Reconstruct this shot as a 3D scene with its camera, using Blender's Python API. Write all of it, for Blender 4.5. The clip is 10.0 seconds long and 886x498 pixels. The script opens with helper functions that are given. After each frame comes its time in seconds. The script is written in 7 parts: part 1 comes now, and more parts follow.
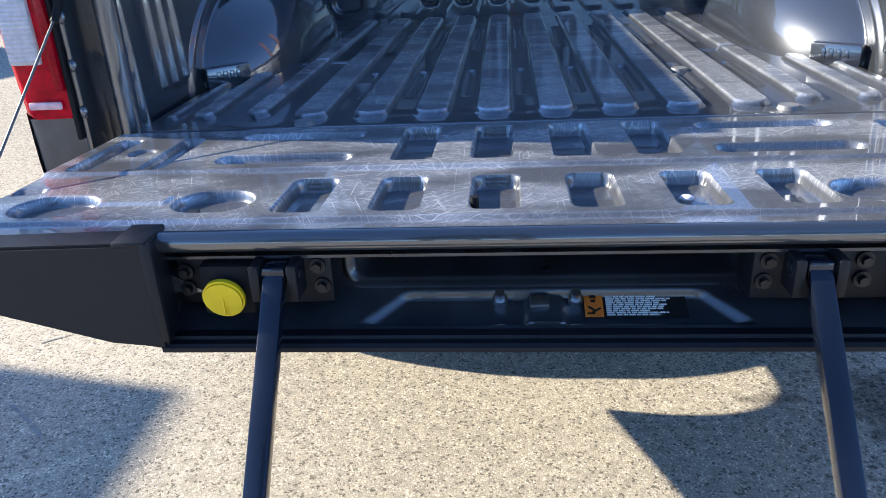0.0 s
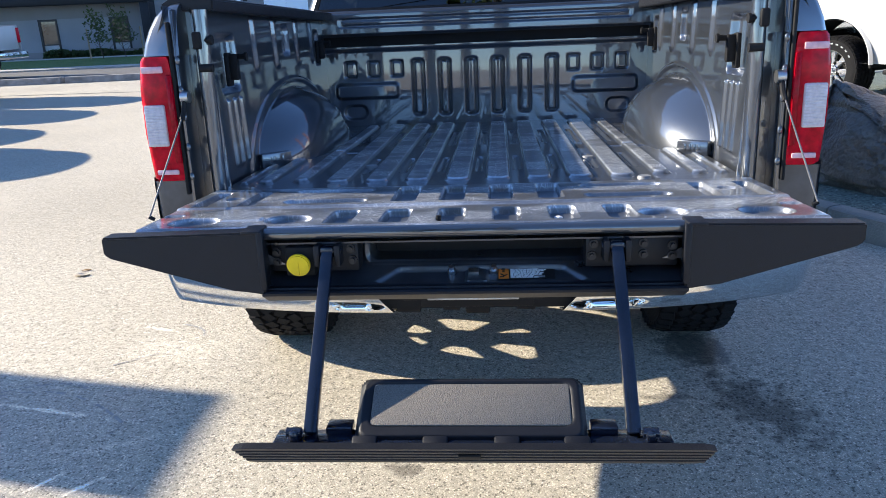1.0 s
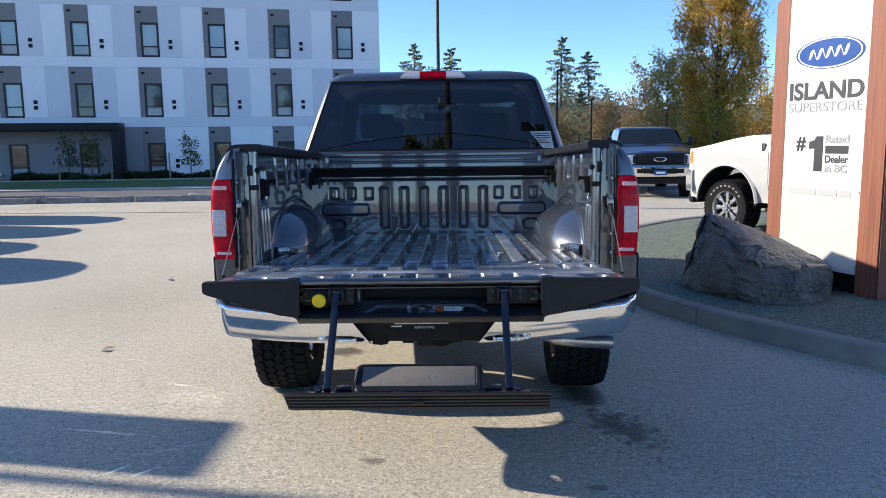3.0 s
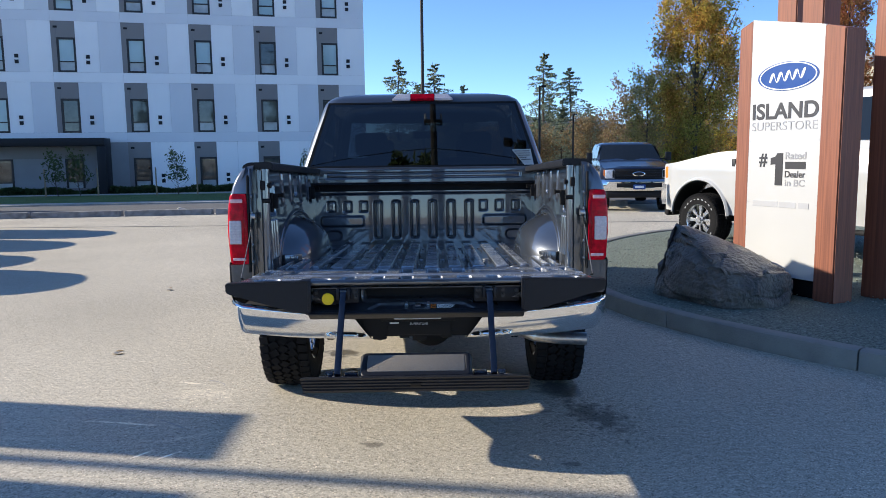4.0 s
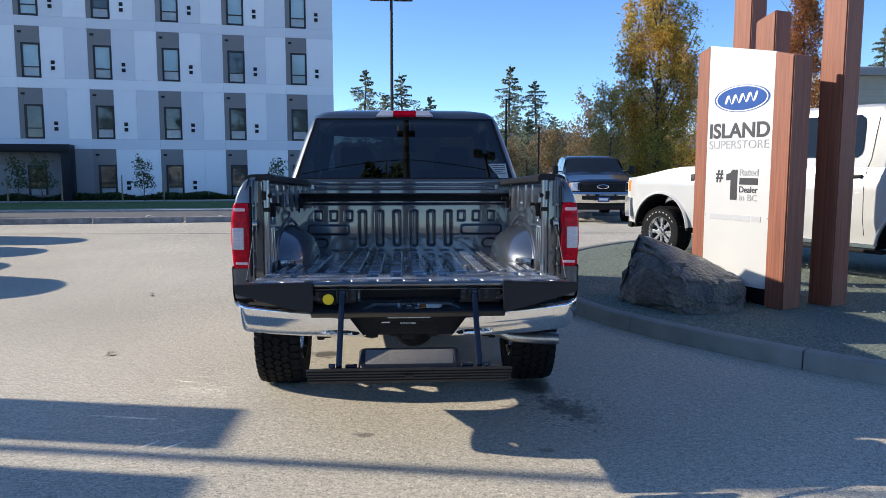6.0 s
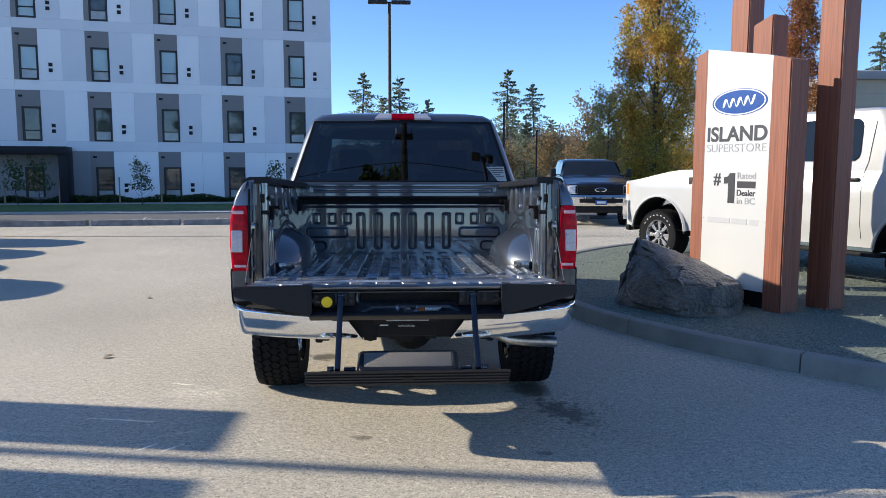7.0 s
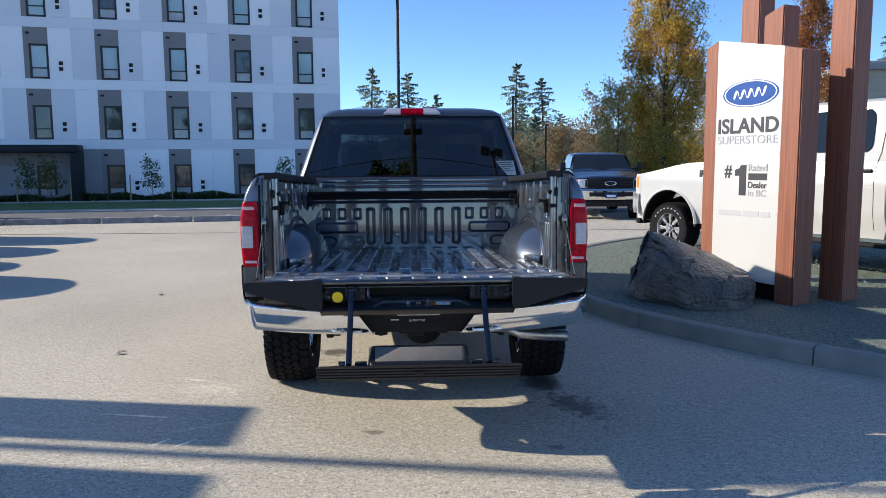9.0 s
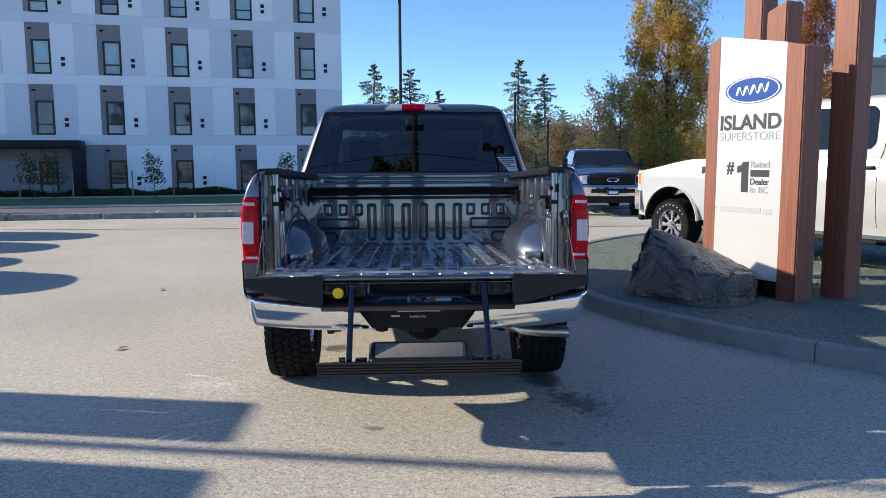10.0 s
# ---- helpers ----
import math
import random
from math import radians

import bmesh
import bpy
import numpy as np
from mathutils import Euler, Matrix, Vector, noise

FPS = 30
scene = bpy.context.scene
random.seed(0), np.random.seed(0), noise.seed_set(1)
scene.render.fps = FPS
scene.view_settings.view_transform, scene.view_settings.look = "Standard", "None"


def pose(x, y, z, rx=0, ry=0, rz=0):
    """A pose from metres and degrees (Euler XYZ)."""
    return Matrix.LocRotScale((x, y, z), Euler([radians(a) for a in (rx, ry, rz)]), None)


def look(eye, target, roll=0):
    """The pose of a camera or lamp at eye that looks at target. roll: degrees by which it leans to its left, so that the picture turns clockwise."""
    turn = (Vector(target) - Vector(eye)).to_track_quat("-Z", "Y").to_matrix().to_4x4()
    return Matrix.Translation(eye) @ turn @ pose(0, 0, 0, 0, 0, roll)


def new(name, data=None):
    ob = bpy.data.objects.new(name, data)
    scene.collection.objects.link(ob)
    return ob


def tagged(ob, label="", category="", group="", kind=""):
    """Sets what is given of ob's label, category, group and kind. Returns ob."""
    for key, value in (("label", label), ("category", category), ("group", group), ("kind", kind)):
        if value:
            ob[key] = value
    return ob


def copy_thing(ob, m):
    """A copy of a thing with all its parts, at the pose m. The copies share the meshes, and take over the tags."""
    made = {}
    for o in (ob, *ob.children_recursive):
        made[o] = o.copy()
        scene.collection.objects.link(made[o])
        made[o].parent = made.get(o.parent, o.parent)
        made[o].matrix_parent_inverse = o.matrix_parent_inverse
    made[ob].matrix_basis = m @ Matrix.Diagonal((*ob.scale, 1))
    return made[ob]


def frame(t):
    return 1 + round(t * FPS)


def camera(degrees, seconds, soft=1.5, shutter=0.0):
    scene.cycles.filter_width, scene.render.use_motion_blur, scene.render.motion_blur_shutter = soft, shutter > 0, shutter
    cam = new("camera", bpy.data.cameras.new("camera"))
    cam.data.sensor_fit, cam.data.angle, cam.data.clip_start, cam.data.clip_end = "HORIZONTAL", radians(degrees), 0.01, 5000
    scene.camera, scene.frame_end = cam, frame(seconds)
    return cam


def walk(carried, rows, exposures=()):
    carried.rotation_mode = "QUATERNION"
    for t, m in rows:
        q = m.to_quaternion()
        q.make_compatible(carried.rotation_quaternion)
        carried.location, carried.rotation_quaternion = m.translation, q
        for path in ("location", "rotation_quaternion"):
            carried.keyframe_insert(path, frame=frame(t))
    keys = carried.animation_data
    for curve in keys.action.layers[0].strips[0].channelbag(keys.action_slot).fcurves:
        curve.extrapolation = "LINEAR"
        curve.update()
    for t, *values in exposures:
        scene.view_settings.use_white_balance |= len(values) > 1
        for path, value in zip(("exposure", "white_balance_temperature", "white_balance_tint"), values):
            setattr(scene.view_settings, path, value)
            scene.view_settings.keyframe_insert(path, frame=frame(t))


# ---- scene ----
cam = camera(61.0, 10.0, soft=0.5)
PATH = [
    (0, (-0.033, -0.793, 1.335), (-0.212, 0.994, 0.456), -3.3),
    (0.5, (-0.008, -1.221, 1.417), (-0.188, 0.624, 0.667), -3.3),
    (1, (0.071, -1.599, 1.432), (-0.084, 0.296, 0.813), -2.5),
    (1.5, (0.064, -1.975, 1.462), (-0.054, -0.041, 0.967), -1.7),
    (2, (0.097, -2.291, 1.490), (0.017, -0.333, 1.089), -1.1),
    (2.5, (0.137, -2.593, 1.488), (0.087, -0.621, 1.156), -0.8),
    (4, (0.092, -3.315, 1.513), (0.11, -1.331, 1.262), -0.7),
    (4.5, (0.068, -3.482, 1.523), (0.109, -1.497, 1.281), -0.7),
    (5, (0.003, -3.611, 1.531), (0.073, -1.626, 1.297), -0.5),
    (5.5, (-0.028, -3.679, 1.537), (0.069, -1.695, 1.308), -0.2),
    (7, (-0.042, -3.69, 1.539), (0.076, -1.705, 1.322), 0.1),
    (7.5, (-0.047, -3.689, 1.534), (0.063, -1.704, 1.318), -0.0),
    (8, (-0.043, -3.691, 1.54), (0.06, -1.706, 1.32), -0.3),
    (8.5, (-0.041, -3.691, 1.535), (0.054, -1.706, 1.31), -0.4),
    (9, (-0.044, -3.688, 1.535), (0.048, -1.703, 1.305), -0.4),
    (9.5, (-0.04, -3.685, 1.534), (0.05, -1.701, 1.299), -0.3),
    (10, (-0.038, -3.681, 1.534), (0.049, -1.697, 1.294), -0.3),
]
walk(cam, [(t, look(eye, target, roll)) for t, eye, target, roll in PATH],
     exposures=[(0.0, 1.38, 6300, 9), (1.0, 1.35, 6300, 9), (2.5, 1.0, 6280, 9), (4.0, 0.72, 6180, 9), (10.0, 0.69, 6180, 9)])

# ---- world, sun, exposure ----
TO_SUN = Vector((-2.0, 0.38, 1.0)).normalized()
world = bpy.data.worlds.new("sky")
scene.world = world
world.use_nodes = True
wn = world.node_tree
sky = wn.nodes.new("ShaderNodeTexSky")
sky.sky_type, sky.sun_disc = "NISHITA", False
sky.sun_elevation, sky.sun_rotation = radians(26), radians(-79)
sky.air_density, sky.dust_density, sky.ozone_density = 0.6, 0.0, 5.0
wn.links.new(sky.outputs[0], wn.nodes["Background"].inputs[0])
wn.nodes["Background"].inputs[1].default_value = 0.15
sun_data = bpy.data.lights.new("sun", "SUN")
sun_data.energy, sun_data.angle, sun_data.color = 4.3, radians(0.53), (1.0, 0.88, 0.70)
sun = new("sun", sun_data)
sun.matrix_world = look(TO_SUN * 50, (0, 0, 0))


# ---- materials ----
def mat(name, color, rough=0.5, metal=0.0, var=0.12, scale=8.0, bump=0.0, bscale=120.0, coat=0.0, spec=0.5, rvar=0.08, color2=None):
    """Principled surface whose colour and gloss vary at two scales."""
    m = bpy.data.materials.new(name)
    m.use_nodes = True
    nt = m.node_tree
    b = nt.nodes["Principled BSDF"]
    b.inputs["Roughness"].default_value = rough
    b.inputs["Metallic"].default_value = metal
    b.inputs["Coat Weight"].default_value = coat
    b.inputs["Coat Roughness"].default_value = 0.03
    b.inputs["Specular IOR Level"].default_value = spec
    tc = nt.nodes.new("ShaderNodeTexCoord")
    n1 = nt.nodes.new("ShaderNodeTexNoise")
    n1.inputs["Scale"].default_value, n1.inputs["Detail"].default_value = scale, 6.0
    nt.links.new(tc.outputs["Object"], n1.inputs["Vector"])
    ramp = nt.nodes.new("ShaderNodeValToRGB")
    ramp.color_ramp.elements[0].position, ramp.color_ramp.elements[1].position = 0.3, 0.7
    c2 = color2 or [min(1, c * (1 + var)) for c in color]
    c1 = color if color2 else [c * (1 - var) for c in color]
    ramp.color_ramp.elements[0].color = (*c1, 1)
    ramp.color_ramp.elements[1].color = (*c2, 1)
    nt.links.new(n1.outputs[0], ramp.inputs[0])
    nt.links.new(ramp.outputs[0], b.inputs["Base Color"])
    if rvar:
        mr = nt.nodes.new("ShaderNodeMapRange")
        mr.inputs["To Min"].default_value, mr.inputs["To Max"].default_value = max(0.02, rough - rvar), min(1, rough + rvar)
        nt.links.new(n1.outputs[0], mr.inputs["Value"])
        nt.links.new(mr.outputs[0], b.inputs["Roughness"])
    if bump:
        n2 = nt.nodes.new("ShaderNodeTexNoise")
        n2.inputs["Scale"].default_value, n2.inputs["Detail"].default_value = bscale, 3.0
        nt.links.new(tc.outputs["Object"], n2.inputs["Vector"])
        bp = nt.nodes.new("ShaderNodeBump")
        bp.inputs["Strength"].default_value, bp.inputs["Distance"].default_value = bump, 1.0 / bscale
        nt.links.new(n2.outputs[0], bp.inputs["Height"])
        nt.links.new(bp.outputs[0], b.inputs["Normal"])
    return m


def nodes_of(m):
    return m.node_tree, m.node_tree.nodes["Principled BSDF"]


def glass_mat(name, tint, ior=1.5):
    """A thin pane: tinted see-through with a mirror gloss that grows at a slant."""
    m = bpy.data.materials.new(name)
    m.use_nodes = True
    nt = m.node_tree
    out = nt.nodes["Material Output"]
    nt.nodes.remove(nt.nodes["Principled BSDF"])
    tr = nt.nodes.new("ShaderNodeBsdfTransparent")
    tr.inputs[0].default_value = (*tint, 1)
    gl = nt.nodes.new("ShaderNodeBsdfGlossy")
    gl.inputs["Roughness"].default_value = 0.01
    fr = nt.nodes.new("ShaderNodeFresnel")
    fr.inputs[0].default_value = ior
    mx = nt.nodes.new("ShaderNodeMixShader")
    nt.links.new(fr.outputs[0], mx.inputs[0])
    nt.links.new(tr.outputs[0], mx.inputs[1])
    nt.links.new(gl.outputs[0], mx.inputs[2])
    nt.links.new(mx.outputs[0], out.inputs[0])
    return m


def asphalt_mat():
    m = mat("asphalt", (0.19, 0.18, 0.165), 0.85, 0, 0.14, 0.35, rvar=0.05)
    nt, b = nodes_of(m)
    tc = nt.nodes.new("ShaderNodeTexCoord")
    base = b.inputs["Base Color"].links[0].from_socket
    vor = nt.nodes.new("ShaderNodeTexVoronoi")
    vor.inputs["Scale"].default_value = 210
    nt.links.new(tc.outputs["Object"], vor.inputs["Vector"])
    bw = nt.nodes.new("ShaderNodeRGBToBW")
    nt.links.new(vor.outputs["Color"], bw.inputs[0])
    stones = nt.nodes.new("ShaderNodeValToRGB")
    for p, c in ((0.0, 0.30), (0.15, 0.62), (0.27, 0.94), (0.78, 1.10), (1.0, 1.9)):
        e = stones.color_ramp.elements[0] if p == 0 else stones.color_ramp.elements[1] if p == 1 else stones.color_ramp.elements.new(p)
        e.color = (c * 0.52, c * 0.5, c * 0.46, 1)
    nt.links.new(bw.outputs[0], stones.inputs[0])
    gap = nt.nodes.new("ShaderNodeMapRange")
    gap.inputs["From Min"].default_value, gap.inputs["From Max"].default_value = 0.35, 0.62
    gap.inputs["To Min"].default_value, gap.inputs["To Max"].default_value = 1.0, 0.80
    nt.links.new(vor.outputs["Distance"], gap.inputs["Value"])
    mul = nt.nodes.new("ShaderNodeMix")
    mul.data_type, mul.blend_type = "RGBA", "MULTIPLY"
    mul.inputs[0].default_value = 1.0
    nt.links.new(base, mul.inputs[6])
    nt.links.new(stones.outputs[0], mul.inputs[7])
    m2 = nt.nodes.new("ShaderNodeMix")
    m2.data_type, m2.blend_type = "RGBA", "MULTIPLY"
    m2.inputs[0].default_value = 1.0
    nt.links.new(mul.outputs[2], m2.inputs[6])
    nt.links.new(gap.outputs[0], m2.inputs[7])
    gain = nt.nodes.new("ShaderNodeMix")
    gain.data_type, gain.blend_type = "RGBA", "MULTIPLY"
    gain.inputs[0].default_value = 1.0
    gain.inputs[7].default_value = (5.28, 5.20, 4.92, 1)
    nt.links.new(m2.outputs[2], gain.inputs[6])
    # coarser grain that still reads further off: pale and dark stones, dark pits
    gn = nt.nodes.new("ShaderNodeTexNoise")
    gn.inputs["Scale"].default_value, gn.inputs["Detail"].default_value, gn.inputs["Roughness"].default_value = 30.0, 10.0, 0.82
    nt.links.new(tc.outputs["Object"], gn.inputs["Vector"])
    gm = nt.nodes.new("ShaderNodeMapRange")
    gm.inputs["From Min"].default_value, gm.inputs["From Max"].default_value = 0.32, 0.68
    gm.inputs["To Min"].default_value, gm.inputs["To Max"].default_value = 0.58, 1.38
    nt.links.new(gn.outputs[0], gm.inputs["Value"])
    v2 = nt.nodes.new("ShaderNodeTexVoronoi")
    v2.inputs["Scale"].default_value = 160
    nt.links.new(tc.outputs["Object"], v2.inputs["Vector"])
    b2 = nt.nodes.new("ShaderNodeSeparateColor")
    nt.links.new(v2.outputs["Color"], b2.inputs[0])
    p2 = nt.nodes.new("ShaderNodeMapRange")
    p2.inputs["From Min"].default_value, p2.inputs["From Max"].default_value = 0.09, 0.12
    p2.inputs["To Min"].default_value, p2.inputs["To Max"].default_value = 0.42, 1.0
    nt.links.new(b2.outputs[0], p2.inputs["Value"])
    gp = nt.nodes.new("ShaderNodeMath")
    gp.operation = "MULTIPLY"
    nt.links.new(gm.outputs[0], gp.inputs[0])
    nt.links.new(p2.outputs[0], gp.inputs[1])
    grain = nt.nodes.new("ShaderNodeMix")
    grain.data_type, grain.blend_type = "RGBA", "MULTIPLY"
    grain.inputs[0].default_value = 1.0
    nt.links.new(gain.outputs[2], grain.inputs[6])
    nt.links.new(gp.outputs[0], grain.inputs[7])
    # stains: a damp patch by the wheel, oil spots, pale scuffs
    wob = nt.nodes.new("ShaderNodeTexNoise")
    wob.inputs["Scale"].default_value, wob.inputs["Detail"].default_value = 14.0, 9.0
    nt.links.new(tc.outputs["Object"], wob.inputs["Vector"])
    col = grain.outputs[2]
    rgh = None
    for cx, cy, rx, ry, turn, tone, edge in ((1.00, 0.88, 0.17, 0.36, 24, 0.40, 0.7), (0.88, 1.36, 0.17, 0.22, 10, 0.30, 0.55), (-0.251, 0.481, 0.085, 0.05, 0, 0.45, 0.6), (0.655, 0.955, 0.10, 0.035, 0, 0.55, 0.6),
                                             (-1.40, 1.40, 0.30, 0.16, -10, 1.22, 0.9), (-2.6, 0.75, 0.9, 0.05, -12, 1.15, 0.9), (-1.3, 0.62, 0.30, 0.03, 25, 1.3, 0.9), (-0.65, 2.34, 0.16, 0.13, 0, 0.38, 0.55), (-1.44, 0.395, 0.10, 0.016, 53, 2.6, 0.9), (-1.295, 0.38, 0.10, 0.015, 50, 2.5, 0.9), (-1.69, 0.86, 0.40, 0.018, -12, 1.9, 0.9), (-1.56, 1.62, 0.23, 0.016, -19, 1.6, 0.9), (0.75, 0.20, 0.05, 0.03, 0, 0.5, 0.6), (-1.25, -0.93, 0.17, 0.006, 28, 1.5, 0.9), (-1.13, -0.95, 0.12, 0.006, 30, 1.5, 0.9), (-1.35, -0.72, 0.40, 0.008, 8, 1.35, 0.9)):
        mp = nt.nodes.new("ShaderNodeMapping")
        mp.vector_type = "TEXTURE"
        mp.inputs["Location"].default_value = (cx, cy, 0)
        mp.inputs["Rotation"].default_value = (0, 0, radians(turn))
        mp.inputs["Scale"].default_value = (rx, ry, 1)
        nt.links.new(tc.outputs["Object"], mp.inputs[0])
        ln = nt.nodes.new("ShaderNodeVectorMath")
        ln.operation = "LENGTH"
        nt.links.new(mp.outputs[0], ln.inputs[0])
        add = nt.nodes.new("ShaderNodeMath")
        add.operation = "MULTIPLY_ADD"
        add.inputs[1].default_value, add.inputs[2].default_value = 2.2, -1.1
        nt.links.new(wob.outputs[0], add.inputs[0])
        su = nt.nodes.new("ShaderNodeMath")
        nt.links.new(ln.outputs["Value"], su.inputs[0])
        nt.links.new(add.outputs[0], su.inputs[1])
        rg_ = nt.nodes.new("ShaderNodeMapRange")
        rg_.interpolation_type = "SMOOTHSTEP"
        rg_.inputs["From Min"].default_value, rg_.inputs["From Max"].default_value = 1.0 - edge, 1.0
        rg_.inputs["To Min"].default_value, rg_.inputs["To Max"].default_value = tone, 1.0
        nt.links.new(su.outputs[0], rg_.inputs["Value"])
        ml = nt.nodes.new("ShaderNodeMix")
        ml.data_type, ml.blend_type = "RGBA", "MULTIPLY"
        ml.inputs[0].default_value = 1.0
        nt.links.new(col, ml.inputs[6])
        nt.links.new(rg_.outputs[0], ml.inputs[7])
        col = ml.outputs[2]
        if tone < 0.5 and cy > 0.9:
            if rgh is None:
                rgh = rg_.outputs[0]
            else:
                mn = nt.nodes.new("ShaderNodeMath")
                mn.operation = "MINIMUM"
                nt.links.new(rgh, mn.inputs[0])
                nt.links.new(rg_.outputs[0], mn.inputs[1])
                rgh = mn.outputs[0]
    # splashes round the damp patch
    sp = nt.nodes.new("ShaderNodeTexVoronoi")
    sp.inputs["Scale"].default_value = 42
    nt.links.new(tc.outputs["Object"], sp.inputs["Vector"])
    dot = nt.nodes.new("ShaderNodeMapRange")
    dot.inputs["From Min"].default_value, dot.inputs["From Max"].default_value = 0.22, 0.36
    nt.links.new(sp.outputs["Distance"], dot.inputs["Value"])
    smp = nt.nodes.new("ShaderNodeMapping")
    smp.vector_type = "TEXTURE"
    smp.inputs["Location"].default_value, smp.inputs["Scale"].default_value = (1.00, 0.85, 0), (0.46, 0.62, 1)
    nt.links.new(tc.outputs["Object"], smp.inputs[0])
    sl = nt.nodes.new("ShaderNodeVectorMath")
    sl.operation = "LENGTH"
    nt.links.new(smp.outputs[0], sl.inputs[0])
    sr = nt.nodes.new("ShaderNodeMapRange")
    sr.interpolation_type = "SMOOTHSTEP"
    sr.inputs["From Min"].default_value, sr.inputs["From Max"].default_value = 0.4, 1.0
    nt.links.new(sl.outputs["Value"], sr.inputs["Value"])
    sx = nt.nodes.new("ShaderNodeMath")
    sx.operation = "MAXIMUM"
    nt.links.new(sr.outputs[0], sx.inputs[0])
    nt.links.new(dot.outputs[0], sx.inputs[1])
    sd = nt.nodes.new("ShaderNodeMapRange")
    sd.inputs["To Min"].default_value = 0.48
    nt.links.new(sx.outputs[0], sd.inputs["Value"])
    sm_ = nt.nodes.new("ShaderNodeMix")
    sm_.data_type, sm_.blend_type = "RGBA", "MULTIPLY"
    sm_.inputs[0].default_value = 1.0
    nt.links.new(col, sm_.inputs[6])
    nt.links.new(sd.outputs[0], sm_.inputs[7])
    nt.links.new(sm_.outputs[2], b.inputs["Base Color"])
    wet = nt.nodes.new("ShaderNodeMapRange")
    wet.inputs["From Min"].default_value, wet.inputs["From Max"].default_value = 0.35, 1.0
    wet.inputs["To Min"].default_value, wet.inputs["To Max"].default_value = 0.35, 0.88
    nt.links.new(rgh, wet.inputs["Value"])
    nt.links.new(wet.outputs[0], b.inputs["Roughness"])
    bp = nt.nodes.new("ShaderNodeBump")
    bp.inputs["Strength"].default_value, bp.inputs["Distance"].default_value = 0.4, 0.003
    bp.invert = True
    nt.links.new(vor.outputs["Distance"], bp.inputs["Height"])
    nt.links.new(bp.outputs[0], b.inputs["Normal"])
    return m


def paint_mat(name, color, scratch=0.0, metal=0.5, ribs=False, ior=1.55):
    """Metallic paint under clear coat; scratch: fine crossing scratches and haze; ribs: the heights between which wear sets in."""
    m = mat(name, color, 0.33, metal, 0.06, 3.0, coat=1.0, rvar=0.04)
    nt, b = nodes_of(m)
    b.inputs["Coat IOR"].default_value = ior
    tc = nt.nodes.new("ShaderNodeTexCoord")
    fl = nt.nodes.new("ShaderNodeTexNoise")
    fl.inputs["Scale"].default_value = 1500
    nt.links.new(tc.outputs["Object"], fl.inputs["Vector"])
    bp = nt.nodes.new("ShaderNodeBump")
    bp.inputs["Strength"].default_value, bp.inputs["Distance"].default_value = 0.06, 0.0006
    nt.links.new(fl.outputs[0], bp.inputs["Height"])
    nt.links.new(bp.outputs[0], b.inputs["Normal"])
    if not scratch:
        return m
    bed = ribs and ribs[0] > 0.932

    def math_node(op, a, c):
        n = nt.nodes.new("ShaderNodeMath")
        n.operation = op
        for k, v in enumerate((a, c)):
            if isinstance(v, (int, float)):
                n.inputs[k].default_value = v
            else:
                nt.links.new(v, n.inputs[k])
        return n.outputs[0]

    def ramp(v, lo, hi, a=0.0, c=1.0):
        n = nt.nodes.new("ShaderNodeMapRange")
        n.interpolation_type = "SMOOTHSTEP"
        for k, x in zip(("From Min", "From Max", "To Min", "To Max"), (lo, hi, a, c)):
            n.inputs[k].default_value = x
        nt.links.new(v, n.inputs["Value"])
        return n.outputs[0]

    acc = 0.0
    for i, (rot, sx, sy, lo) in enumerate(((0.35, 420, 7, 0.69), (1.15, 520, 10, 0.69), (1.75, 460, 9, 0.69), (2.35, 420, 8, 0.69), (2.85, 560, 12, 0.69), (0.02, 480, 7, 0.69), (0.62, 640, 22, 0.66), (2.1, 640, 22, 0.66), (1.45, 700, 30, 0.66), (2.6, 700, 26, 0.66))):
        mp = nt.nodes.new("ShaderNodeMapping")
        mp.vector_type = "TEXTURE"
        mp.inputs["Rotation"].default_value = (0, 0, rot)
        mp.inputs["Scale"].default_value = (1 / sx, 1 / sy, 1)
        mp.inputs["Location"].default_value = (i * 3.1, i * 1.7, i)
        nt.links.new(tc.outputs["Object"], mp.inputs[0])
        n = nt.nodes.new("ShaderNodeTexNoise")
        n.inputs["Scale"].default_value, n.inputs["Detail"].default_value, n.inputs["Distortion"].default_value = 1.0, 1.0, 0.12
        nt.links.new(mp.outputs[0], n.inputs["Vector"])
        acc = math_node("MAXIMUM", acc, ramp(n.outputs[0], lo, lo + 0.035))
    pn = nt.nodes.new("ShaderNodeTexNoise")
    pn.inputs["Scale"].default_value, pn.inputs["Detail"].default_value = 3.0, 6.0
    ps = nt.nodes.new("ShaderNodeMapping")
    ps.inputs["Scale"].default_value = (1.2, 3.0, 1.0)
    nt.links.new(tc.outputs["Object"], ps.inputs[0])
    nt.links.new(ps.outputs[0], pn.inputs["Vector"])
    haze = ramp(pn.outputs[0], 0.40, 0.60, 0.45 if bed else 0.12, 1.0)
    if ribs:
        lv = nt.nodes.new("ShaderNodeMapping")
        a = radians(2.3)
        lv.inputs["Rotation"].default_value = (a, 0, 0)
        lv.inputs["Location"].default_value = (0, 0.94 * math.sin(a), 0.94 * (1 - math.cos(a)))
        nt.links.new(tc.outputs["Object"], lv.inputs[0])
        xyz = nt.nodes.new("ShaderNodeSeparateXYZ")
        nt.links.new(lv.outputs[0], xyz.inputs[0])
        haze = math_node("MULTIPLY", haze, ramp(xyz.outputs[2], *ribs, 0.04, 1.0))
